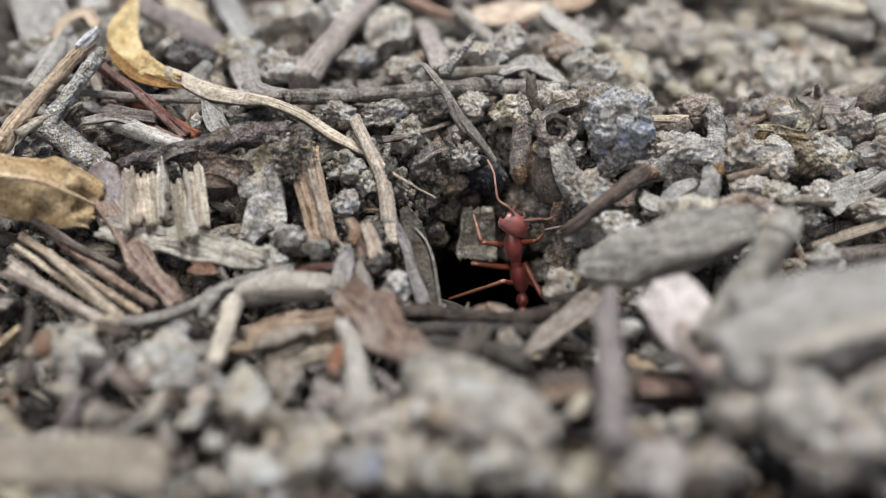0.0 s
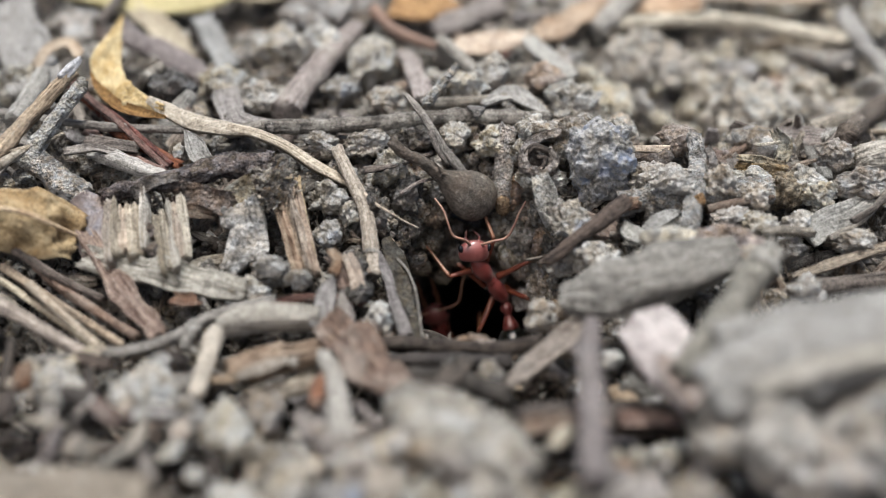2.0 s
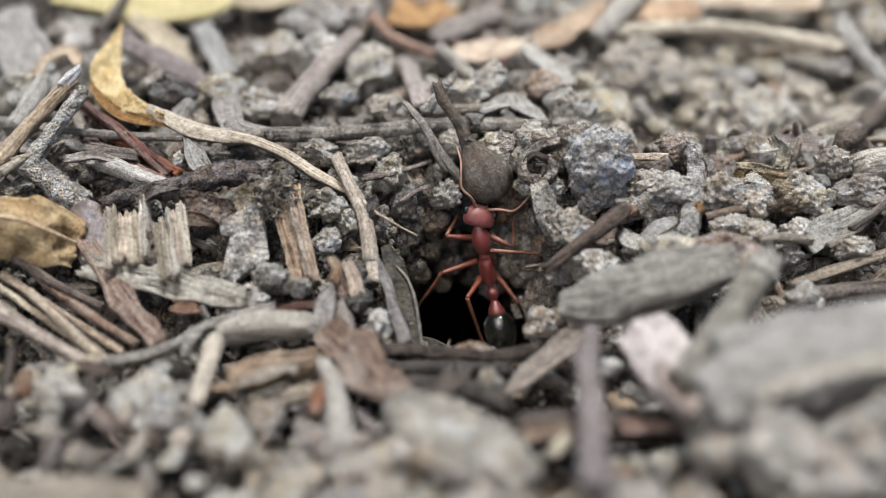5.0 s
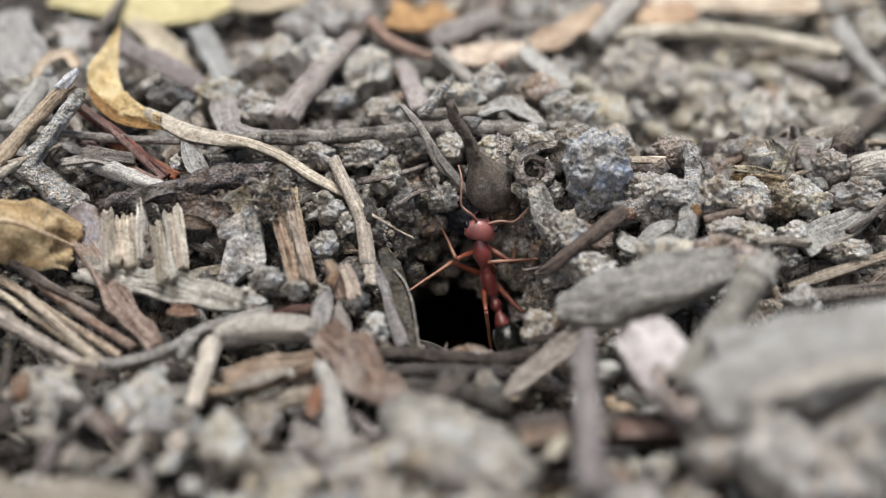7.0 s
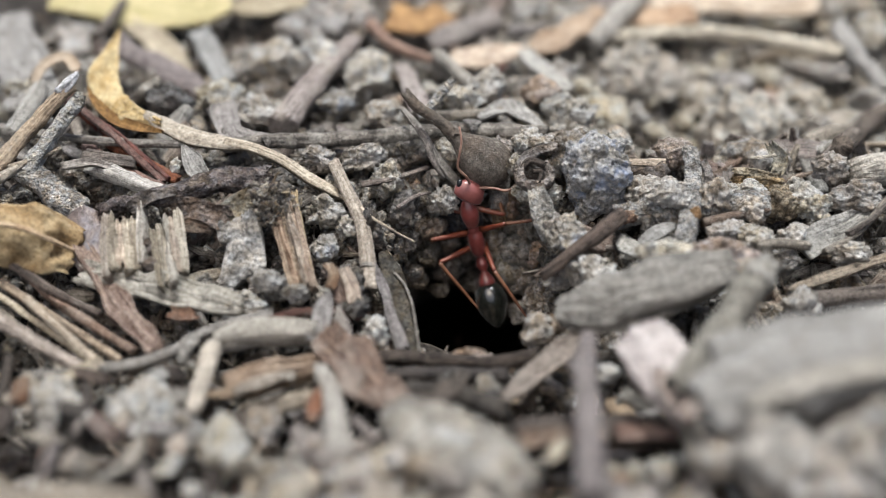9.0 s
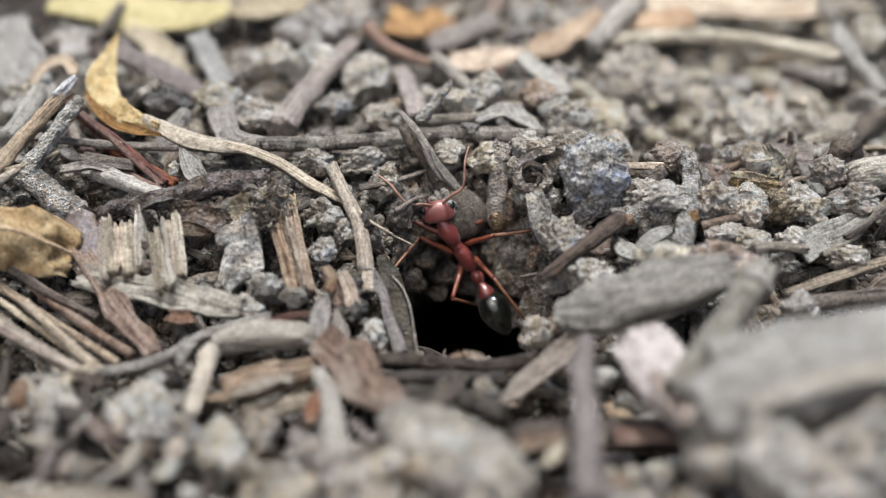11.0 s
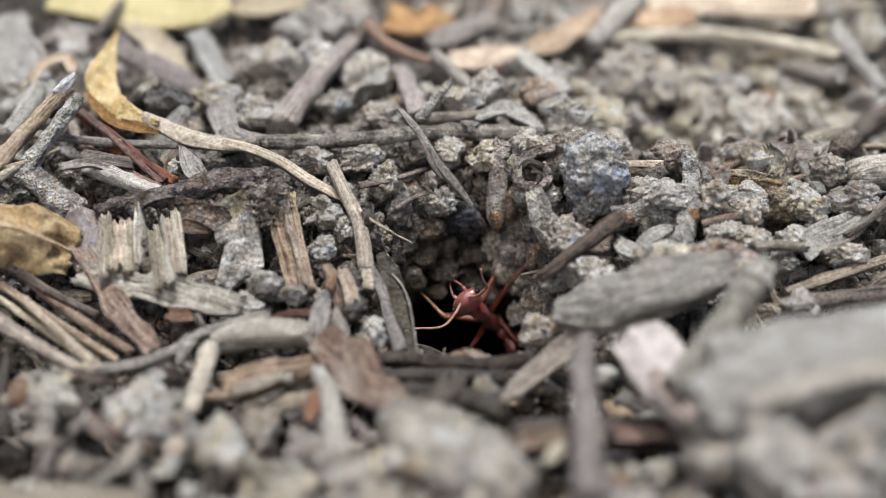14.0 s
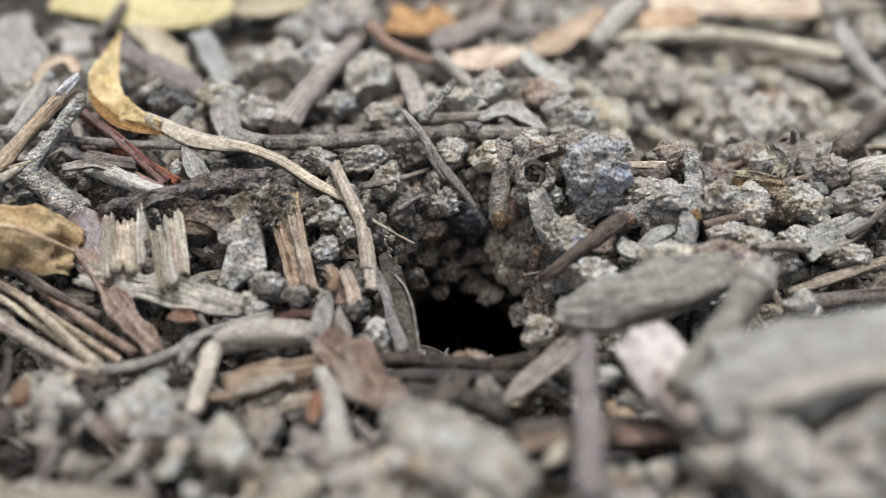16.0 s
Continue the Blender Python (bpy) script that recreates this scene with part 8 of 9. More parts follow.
        mid = p[k] + n[k] * (0.4 + 0.7 * rng.random())
        kind = ("bark", "grey_wood", "dark_twig", "tan_wood", "mauve_bark", "twig")[made % 6]
        words = {"bark": "small brown bark fragment", "grey_wood": "small grey wood fragment", "dark_twig": "small dark bark fragment", "tan_wood": "small tan wood splinter", "mauve_bark": "small mauve-grey bark fragment", "twig": "small grey-brown twig fragment"}[kind] + " on the bank"
        wide = length * (0.2 + 0.4 * rng.random())
        chip("wood_fragment", words, kind, [mid - d * length / 2, mid + n[k] * 0.2 * rng.normal(), mid + d * length / 2], wide, wide * (0.2 + 0.35 * rng.random()), 1200 + made,
             group="loose wood fragments", facing=tuple(n[k] + rng.normal(size=3) * 0.6), start=0.3 + 0.7 * rng.random(), end=0.2 + 0.8 * rng.random(), curl=0.5 * rng.normal(), columns=11, pitch=0.4, ragged=1.4)
        made += 1


scattered()
crumbs("soil_lumps", "grey-brown lumps of soil heaped between the litter", 1500, 0.7, 2.0, 3, (-50, 50, -26, 40), 0.3)
crumbs("soil_crumbs", "dry grey-brown crumbs of soil covering the ground", 6500, 0.3, 1.5, 2, (-50, 50, -27, 62))
crumbs("pit_crumbs", "damp brown crumbs of soil on the nest's wall", 1500, 0.3, 1.2, 3, (-8, 15, -24, 4), 0.35, "wall_crumb")
crumbs("wall_grains", "fine brown grains of soil on the nest's wall", 4200, 0.12, 0.5, 2, (-9, 15, -24, 6), 0.5, "wall_crumb")
crumbs("fine_crumbs", "fine grey grains of soil on the bank", 6000, 0.12, 0.5, 2, (-48, 48, -26, 8), 0.5)
fibres("litter_fibres", "grey and brown plant fibres littering the soil", 5000, 1.2, 6.5, (-50, 50, -48, 62))
crumbs("plateau_lumps", "khaki and grey lumps of soil heaped behind the rim", 800, 0.6, 1.8, 3, (8, 56, 3, 62), 0.3, "khaki_clod")
crumbs("plateau_crumbs", "fine khaki crumbs of soil behind the rim", 5200, 0.3, 1.0, 2, (6, 56, 3, 62), 0.4, "khaki_clod")

# ---- the ant and its seed capsule ----


def glossy(name, dark, light, rough, scale=900.0, relief=0.0001, coat=0.0, downy=0.0):
    """Chitin: smooth and glossy, faintly mottled and pitted."""
    m, nodes, links, shader = nodes_of(name)
    where = nodes.new("ShaderNodeTexCoord").outputs["Object"]
    mottle = add_node(nodes, "ShaderNodeTexNoise", Scale=scale, Detail=4.0)
    pits = add_node(nodes, "ShaderNodeTexNoise", Scale=scale * 9, Detail=3.0)
    for n in (mottle, pits):
        links.new(where, n.inputs["Vector"])
    links.new(ramp(nodes, links, mottle.outputs["Fac"], [(0.32, dark), (0.68, light)]), shader.inputs["Base Color"])
    r = add_node(nodes, "ShaderNodeMapRange", **{"To Min": rough * 0.75, "To Max": rough * 1.35})
    links.new(mottle.outputs["Fac"], r.inputs["Value"])
    links.new(r.outputs[0], shader.inputs["Roughness"])
    shader.inputs["Coat Weight"].default_value = coat
    shader.inputs["Coat Roughness"].default_value = 0.07
    shader.inputs["Sheen Weight"].default_value = downy
    shader.inputs["Sheen Roughness"].default_value = 0.35
    bump = add_node(nodes, "ShaderNodeBump", Strength=0.6, Distance=relief)
    links.new(pits.outputs["Fac"], bump.inputs["Height"])
    links.new(bump.outputs[0], shader.inputs["Normal"])
    return m


M["ant_red"] = glossy("red_chitin", (0.10, 0.017, 0.015), (0.19, 0.042, 0.037), 0.34, relief=0.00006, coat=0.7, downy=0.15)
M["ant_head"] = glossy("head_chitin", (0.135, 0.034, 0.030), (0.225, 0.072, 0.064), 0.38, relief=0.00004, coat=0.45, downy=0.3)
M["ant_leg"] = glossy("leg_chitin", (0.11, 0.026, 0.015), (0.18, 0.052, 0.027), 0.34, coat=0.2)
M["ant_shin"] = glossy("shin_chitin", (0.115, 0.045, 0.025), (0.21, 0.098, 0.056), 0.4, coat=0.1)
M["ant_black"] = glossy("black_chitin", (0.004, 0.005, 0.004), (0.014, 0.016, 0.013), 0.16, relief=0.00003, coat=1.0, downy=0.22)
M["ant_eye"] = glossy("eye_black", (0.004, 0.004, 0.006), (0.012, 0.012, 0.016), 0.12)
M["ant_pale"] = glossy("antenna_chitin", (0.20, 0.10, 0.075), (0.36, 0.23, 0.17), 0.45)
M["capsule"] = fibrous("seed_capsule_skin", (0.06, 0.047, 0.037), (0.17, 0.138, 0.112), (0.13, 0.08, 0.05), along=260.0, across=900.0, rough=0.7, low=1.0, high=1.0)


def egg(name, profile, width, tall, rings=20, sides=20, squash=0.0):
    """A body segment along Y: profile gives (y, radius) pairs; width and tall scale the section."""
    ys, rs = np.array(profile).T
    s = np.linspace(0, 1, rings)
    s = 0.5 - 0.5 * np.cos(s * math.pi)
    y = np.interp(s, np.linspace(0, 1, len(ys)), ys)
    t = np.linspace(0, 1, len(rs))
    r = np.interp(s, t, rs)
    for _ in range(2):
        r[1:-1] = (r[:-2] + 2 * r[1:-1] + r[2:]) / 4
    a = np.linspace(0, 2 * math.pi, sides, endpoint=False)
    verts = [(r[i] * width * math.cos(k), y[i], r[i] * tall * (math.sin(k) - squash * max(0, -math.sin(k)))) for i in range(rings) for k in a]
    verts += [(0, y[0], 0), (0, y[-1], 0)]
    faces = []
    for i in range(rings - 1):
        for j in range(sides):
            k = (j + 1) % sides
            faces.append((i * sides + j, (i + 1) * sides + j, (i + 1) * sides + k, i * sides + k))
    for j in range(sides):
        k = (j + 1) % sides
        faces.append((rings * sides, j, k))
        faces.append((rings * sides + 1, (rings - 1) * sides + k, (rings - 1) * sides + j))
    uv = [(v[1], math.atan2(v[0], v[2])) for v in verts]
    return mesh_of(name, verts, faces, np.array(uv))


REACH = {"f": (2.9, 4.3), "m": (4.0, 7.2), "h": (4.2, 7.2)}
HIPS = {"lf": (-0.75, 1.9, -0.5), "lm": (-0.85, -0.7, -0.5), "lh": (-0.7, -2.5, -0.5), "rf": (0.75, 1.9, -0.5), "rm": (0.85, -0.7, -0.5), "rh": (0.7, -2.5, -0.5)}
NECK, JOINT = (0, 3.4, 0), (0, -3.3, -0.1)


def make_ant():
    """A bull ant: red head, thorax and waist, black gaster, orange legs."""
    ant = tagged(new("ant"), label="red bull ant with black glossy abdomen at its nest", category="ant")
    part("thorax", egg("thorax", [(-3.4, 0.42), (-3.1, 0.74), (-2.5, 0.93), (-1.6, 0.96), (-0.8, 0.86), (-0.35, 0.60), (-0.12, 0.70), (0.18, 0.52), (0.5, 0.78), (1.2, 1.02), (1.9, 1.06), (2.6, 0.86), (3.1, 0.58), (3.4, 0.44)], 0.9, 0.96, 60), M["ant_red"], ant, "red glossy thorax with a pinched middle")
    head = part("head", egg("head", [(-0.22, 0.6), (-0.1, 1.12), (0.12, 1.36), (0.5, 1.44), (1.0, 1.46), (1.45, 1.28), (1.75, 0.92), (1.95, 0.5)], 1.12, 0.62, 34, 28), M["ant_head"], ant, "broad red head with black eyes")
    head.matrix_basis = pose(0, 3.4 * MM, 0)
    horns = []
    for sx in (-1, 1):
        eye_part = part("eye", egg("eye", [(-0.44, 0.05), (-0.3, 0.30), (0, 0.40), (0.3, 0.30), (0.44, 0.05)], 0.8, 0.9, 14, 14), M["ant_eye"], head, "bulging black eye")
        eye_part.matrix_basis = pose(sx * 1.46 * MM, 1.2 * MM, 0.22 * MM, 0, 0, -sx * 18)
        jaw = part("mandible", tube_mesh("mandible", [(0, 0, 0), (sx * 0.1, 0.4, -0.4), (-sx * 0.05, 0.7, -0.95), (-sx * 0.3, 0.8, -1.6)], 0.26, 0.06, 5, 10, 0.15, 0.6, 0.2, 0.2), M["ant_head"], head, "long red toothed mandible")
        jaw.matrix_basis = pose(sx * 0.6 * MM, 1.65 * MM, -0.25 * MM)
        horn = part("antenna", tube_mesh("antenna", [(0, 0, 0), (sx * 1.0, 0.7, 0.8), (sx * 2.3, 1.2, 1.1), (sx * 2.9, 2.4, 1.2), (sx * 3.4, 3.7, 1.0), (sx * 4.2, 4.8, 0.5)], 0.15, 0.11, 6, 8, 0.25, 1.0, 0.25, 0.2), M["ant_pale"], head, "thin elbowed antenna")
        horns.append((sx, horn))
        horn.matrix_basis = pose(sx * 0.5 * MM, 1.6 * MM, 0.4 * MM)
    waist = part("waist", egg("waist", [(0.25, 0.40), (-0.1, 0.30), (-0.45, 0.38), (-0.8, 0.66), (-1.3, 0.68), (-1.65, 0.42), (-1.85, 0.32), (-2.1, 0.50), (-2.6, 0.80), (-3.1, 0.92), (-3.4, 0.80)], 0.95, 0.98, 44), M["ant_red"], ant, "two beadlike red waist nodes")
    waist.matrix_basis = pose(*(c * MM for c in JOINT))
    belly = part("gaster", egg("gaster", [(0.15, 0.7), (-0.15, 1.12), (-0.8, 1.46), (-1.7, 1.56), (-2.6, 1.38), (-3.4, 1.02), (-4.1, 0.56), (-4.5, 0.12)], 1.06, 1.02, 34, 30), M["ant_black"], waist, "black glossy egg-shaped gaster")
    belly.matrix_basis = pose(0, -3.35 * MM, 0)
    legs = {}
    for key, hip in HIPS.items():
        femur, tibia = REACH[key[1]]
        thigh = part("leg", tube_mesh("leg", [(0, 0, 0), (0, femur * 0.24, 0.1), (0, femur * 0.62, 0.15), (0, femur, 0)], 0.36, 0.21, 11, 10, 0.2, 1.0, 0.3, 0.1), M["ant_leg"], ant, "orange-red leg")
        thigh.matrix_basis = pose(*(c * MM for c in hip))
        shin = part("shin", tube_mesh("shin", [(0, 0, 0), (0, tibia * 0.25, 0.12), (0, tibia * 0.6, 0.05), (0, tibia * 0.78, 0.1), (0, tibia, 0)], 0.22, 0.10, 12, 8, 0.25, 1.0, 0.35, 0.1), M["ant_shin"], thigh, "thin orange shin and foot")
        shin.matrix_basis = pose(0, femur * MM, 0)
        legs[key] = (thigh, shin)
    return ant, head, waist, legs, horns


def make_capsule():
    """A woody seed capsule with a long stalk."""
    nut = tagged(new("seed_capsule"), label="grey-brown woody seed capsule with a long stalk held by the ant", category="seed capsule")
    part("pod", egg("pod", [(-2.7, 0.2), (-2.6, 1.0), (-2.1, 1.9), (-1.1, 2.5), (0.2, 2.6), (1.5, 2.1), (2.7, 1.3), (3.8, 0.75), (4.4, 0.6)], 1.0, 0.85, 30, 26), M["capsule"], nut, "rounded grey-brown pod")
    part("stalk", tube_mesh("stalk", [(0, 4.0, 0), (0.15, 6.0, 0.1), (-0.1, 8.4, 0), (0.25, 10.6, 0.15)], 0.66, 0.45, 21, 12, 1.9), M["capsule"], nut, "rough brown stalk with a broken end")
    return nut


# the slope on which the ant climbs: right along it, up along it, out of it
SLOPE_O, SLOPE_U = Vector((0, -7.8, 0)), Vector((1, 0, 0))
SLOPE_V, SLOPE_W = Vector((0, math.sin(radians(17)), math.cos(radians(17)))), Vector((0, -math.cos(radians(17)), math.sin(radians(17))))


def on_slope(u, v, w=0.0):
    return (SLOPE_O + SLOPE_U * u + SLOPE_V * v + SLOPE_W * w) * MM


def frame_from(origin, ahead, up):
    """A pose at origin whose Y looks ahead and whose Z leans to up."""
    y = ahead.normalized()
    x = y.cross(up).normalized()
    z = x.cross(y)
    m = Matrix((x, y, z)).transposed().to_4x4()
    m.translation = origin
    return m


STANCES = []
CAPSULE = []


def stance(t, neck, rear, face, tail, deep=0.0, **feet):
    """How the ant stands at t seconds: millimetres along the slope for neck, end of thorax, head and gaster; for each leg knee and foot, and how far the foot stands out."""
    STANCES.append((t, neck, rear, face, tail, deep, feet))


def carried_at(t, pod, tip, out=-0.8):
    CAPSULE.append((t, pod, tip, out))


stance(0, (4.7, 0.7), (6, -5.6), (5.5, 2.1), (6.3, -12.8),
       lf=(1.9, 0.1, 0.7, 3.2, -1.8), lm=(2, -2.6, 1.7, -3.5, -1.6), lh=(3.4, -4.6, -1.5, -6.6, -1.6), rf=(7.1, 0.3, 9.5, 2, -1.6), rm=(7.1, -4.4, 9.4, -5.9, 1.2), rh=(9.2, -6.2, 12.7, -10.6, -1.8))
stance(0.5, (3.6, -0.1), (6.4, -5.7), (4.3, 1.9), (7.1, -12.8),
       lf=(1, -1.3, -0.9, 1.5, -1.8), lm=(2.3, -3.7, 0.9, -3.3, -1.6), lh=(4.5, -10.1, 7.4, -11.2, -1.8), rf=(7.3, 1.2, 10.7, 3.5, -1.6), rm=(6.4, -5.5, 9.5, -6.3, 1.2), rh=(9.7, -5.6, 14.1, -9, -1.8))
stance(1, (4, -0.7), (7.1, -5.8), (4.4, 1.1), (7.9, -12.4),
       lf=(1.4, -2, -0.7, 0.5, -1.8), lm=(2.6, -4.6, 1.8, -6.9, -1.6), lh=(5.7, -10.5, 8.6, -11.3, -1.8), rf=(7.6, 0.7, 11, 2.7, -1.6), rm=(6.6, -5.2, 9.7, -6.7, 1.2), rh=(10.4, -5.6, 15.2, -8.6, -1.8))
stance(1.5, (4, 0.1), (6.3, -5.8), (4.5, 1.9), (6.8, -12.6),
       lf=(1.3, -0.9, -0.4, 2, -1.8), lm=(3.6, -3.6, 2.5, -7, -1.6), lh=(4.1, -10, 6.9, -11.3, -1.8), rf=(7.2, 0.8, 11.3, 3.4, -1.6), rm=(6.4, -4.7, 9.7, -6.4, 1.2), rh=(9.6, -5.9, 13.8, -9.7, -1.8))
stance(2, (2.9, 0.9), (6, -3.7), (2.9, 2.6), (7.3, -9.7),
       lf=(0.2, -0.4, -2, 2.1, -1.8), lm=(1.5, 0.5, 0.6, -1.1, -1.6), lh=(4.6, -4.2, 3.6, -6.5, -1.6), rf=(4.9, 3, 3.4, 6.6, -1.8), rm=(6.6, -0.4, 14.7, 4.7, 1.2), rh=(9.4, -3.5, 14.3, -6.3, -1.8))
stance(2.5, (3.2, 3.2), (5.1, -2.4), (3, 4.6), (6, -8.1),
       lf=(0.4, 2.5, -1.2, 5.5, -1.8), lm=(1.5, -1.4, 0.5, -2, -1.6), lh=(4.7, -4.3, 3.3, -7.3, -1.6), rf=(6.2, 2.1, 6.6, 5.7, -1.6), rm=(6.2, 1, 12.2, 2.9, 1.2), rh=(6.8, -4.6, 7.2, -7.8, -1.2))
stance(3, (2, 3.6), (4.6, -2.4), (1.4, 5.1), (5.9, -8.1),
       lf=(-0.7, 2.3, -2.4, 5.2, -1.8), lm=(1.5, -0.9, 0.1, -1.3, -1.6), lh=(4.4, -3.8, 3.2, -7, -1.6), rf=(5.8, 2.3, 6.4, 5.7, -1.6), rm=(6.1, 1.4, 11.7, 2.7, 1.2), rh=(6.6, -4.4, 6.9, -7.5, -1.2))
stance(3.5, (3, 3.6), (5, -2.3), (2.7, 5.1), (6, -8),
       lf=(0.2, 2.7, -1.4, 5.7, -1.8), lm=(1.3, 2, 1.1, 0.9, -1.6), lh=(4.5, -3.8, 3.2, -7, -1.6), rf=(5, 1.2, 5.6, 5.5, -1.6), rm=(5.8, 1.2, 11.7, 2.4, 1.2), rh=(6.6, -4.1, 6.9, -7.6, -1.2))
stance(4, (3.4, 6.4), (4.4, 0), (3.7, 7.5), (5.2, -5.3),
       lf=(0.6, 5.9, -0.4, 9.1, -1.8), lm=(1.3, 3.6, 0.6, 1.6, -1.6), lh=(2.6, -6.1, 3.7, -7, -1.6), rf=(5.4, 4.3, 7, 7, -1.6), rm=(5.9, 3.3, 11.6, 2.8, 1.2), rh=(6.2, -0.9, 7.3, -7.2, -1.2))
stance(6.5, (3.3, 3.2), (5.3, -2.9), (3.4, 4.4), (7, -7.9),
       lf=(1.7, 2.1, 2, 0, -1.6), lm=(1.2, -1.6, -4.7, -2.6, 5), lh=(4.5, -6.7, 4.9, -9.6, -1.6), rf=(6, 0.9, 7.3, 3.2, -1.6), rm=(5.4, 0.4, 11.7, 2.4, 1.2), rh=(6.3, -2.3, 8.7, -5.2, 1.2))
stance(7, (3.7, 4.2), (5.1, -2), (3.9, 5.4), (7.1, -7),
       lf=(1, 3.3, -0.1, 5.2, -1.6), lm=(1.5, 0.4, -4.3, -0.7, 5), lh=(4.8, -6.1, 5.2, -9, -1.6), rf=(6.2, 2.1, 7.7, 3.8, -1.6), rm=(5.9, 1.6, 11.8, 2.6, 1.2), rh=(6.7, -1.9, 9.1, -4.5, 1.2))
stance(7.5, (3.8, 8.5), (4.7, 2.3), (4, 10), (5.7, -3.4),
       lf=(2, 6.7, 1.1, 7.5, -1.6), lm=(0.6, 2.4, -4.6, -0.7, 5), lh=(3.6, -4.2, 5.1, -6.3, -1.6), rf=(5.7, 6.1, 6.7, 9.8, -1.6), rm=(5.9, 5.4, 11.1, 2.8, 1.2), rh=(6.6, -0.2, 9.3, -4.7, 1.2))
stance(8, (3.8, 10), (4.3, 3.6), (4.2, 11.2), (5.3, -2.3),
       lf=(1, 8.4, 1.7, 8.4, -1.6), lm=(-0.4, 5.9, -1.1, 4.4, -1.6), lh=(0.7, -1.6, 4.6, -2.2, -1.6), rf=(6, 8.3, 6.7, 9.9, -1.6), rm=(6.1, 6.7, 11.4, 2.9, 1.2), rh=(6.5, 2.3, 10.1, -5.5, 1.2))
stance(8.5, (3.7, 9.4), (4.6, 3.2), (4, 10.7), (5.4, -2.8),
       lf=(1.2, 8.8, 2.5, 9.6, -1.6), lm=(0, 5.3, -1.3, 3.9, -1.6), lh=(0.8, -1.7, 3.8, -2.3, -1.6), rf=(6.4, 8.9, 6.7, 9.7, -1.6), rm=(6.3, 6.8, 14.5, 7.3, 1.2), rh=(6.3, 2.1, 10, -5.3, 1.2))
stance(9, (2.4, 8.4), (3.8, 2.5), (3, 9.6), (5.3, -3.4),
       lf=(0.4, 7.9, 1.1, 6, -1.6), lm=(-0.9, 4.5, -1.5, 3.7, -1.6), lh=(0.8, -2.8, 4, -3.5, -1.6), rf=(4.8, 6.5, 5.4, 9.3, -1.6), rm=(6, 6, 13.4, 7.2, 1.2), rh=(5.8, 0.7, 9.3, -4.5, 1.2))
stance(9.5, (1.4, 8.4), (3.6, 2.3), (1.9, 9.7), (5.5, -3.2),
       lf=(-0.4, 6.9, 0.2, 7.6, -1.6), lm=(-1.1, 4.2, -1.7, 3.7, -1.6), lh=(0.8, -2.7, 4, -2.9, -1.6), rf=(4.2, 6.3, 5.6, 11.2, -1.6), rm=(6.2, 5.6, 13.4, 7, 1.2), rh=(5.6, 1.7, 9.3, -4.7, 1.2))
stance(10.6, (0.5, 7.2), (3.4, 1.7), (0.5, 8.3), (5.7, -3.3),
       lf=(-0.6, 6.1, -0.3, 6.9, -1.6), lm=(-0.6, 3.5, -4.5, 2.4, 5), lh=(1.3, -4, 4, -3.3, -1.6), rf=(3.1, 6.1, 2.8, 8.6, -1.6), rm=(5.1, 5.2, 12.6, 6.5, 1.2), rh=(5.6, 0.5, 9.4, -4.7, 1.2))
stance(12, (-0.9, 5.6), (3, 0.8), (-1.5, 6.6), (6.1, -3.8),
       lf=(-1.6, 4.7, -1.3, 3.8, -1.6), lm=(-0.7, 3, -7.6, 0.2, 5), lh=(1.7, -5.3, 4, -3.3, -1.6), rf=(1.6, 4.6, 1.1, 6.1, -1.6), rm=(4.3, 5.2, 12.2, 6.1, 1.2), rh=(5.8, 0.1, 9.7, -4.8, 1.2))
stance(12.5, (0, 5.1), (3.3, 0.7), (-0.3, 6.4), (6.2, -4.9),
       lf=(-1.2, 4.2, -0.6, 3.5, -1.6), lm=(-0.6, 2.4, -7.3, 0.3, 5), lh=(0.4, -5.1, 4.3, -3.2, -1.6), rf=(2.7, 4.5, 1.7, 6.7, -1.6), rm=(4.2, 4.6, 12.2, 5.9, 1.2), rh=(5.8, -0.2, 9.8, -5, 1.2))
stance(13, (1.3, 5.2), (3.5, -0.5), (2, 6.5), (5.6, -5.7),
       lf=(-0.1, 4.6, 0.2, 5.3, -1.6), lm=(-0.4, 1.5, -7.8, 0.3, 5), lh=(0, -5.3, 4.1, -3.6, -1.6), rf=(4, 4.5, 4.5, 5.9, -1.6), rm=(4.7, 3.5, 11.8, 6.1, 1.2), rh=(4.9, -1.4, 9.4, -4.8, 1.2))
stance(13.5, (3.7, 3.4), (6.1, -2.5), (4.1, 4.9), (8.4, -7.9), deep=0.5,
       lf=(2.4, 3.9, -0.2, 3.5, -1.6), lm=(3, -2.2, 1, -3.6, -1.6), lh=(2.1, -4.6, 1.9, -5.2, -1.6), rf=(5.8, 1, 7, 0, -1.6), rm=(6.1, 1.9, 11.7, 6.1, 1.2), rh=(5.8, -3.7, 8.7, -5.2, 1.2))
stance(14, (3.4, -2.6), (5.8, -5.6), (2.2, -1.2), (8.7, -9.3), deep=1,
       lf=(0.3, -3.5, -2.2, -1.3, -1.8), lm=(1.9, -3.9, 2.9, -5.5, -1.6), lh=(5.8, -11.3, 8.8, -11.6, -1.8), rf=(4.9, 0.8, 5.7, -2.6, -1.6), rm=(6.2, 0.7, 11.9, 5.9, 1.2), rh=(6.9, -5.7, 8.2, -7.2, -1.2))
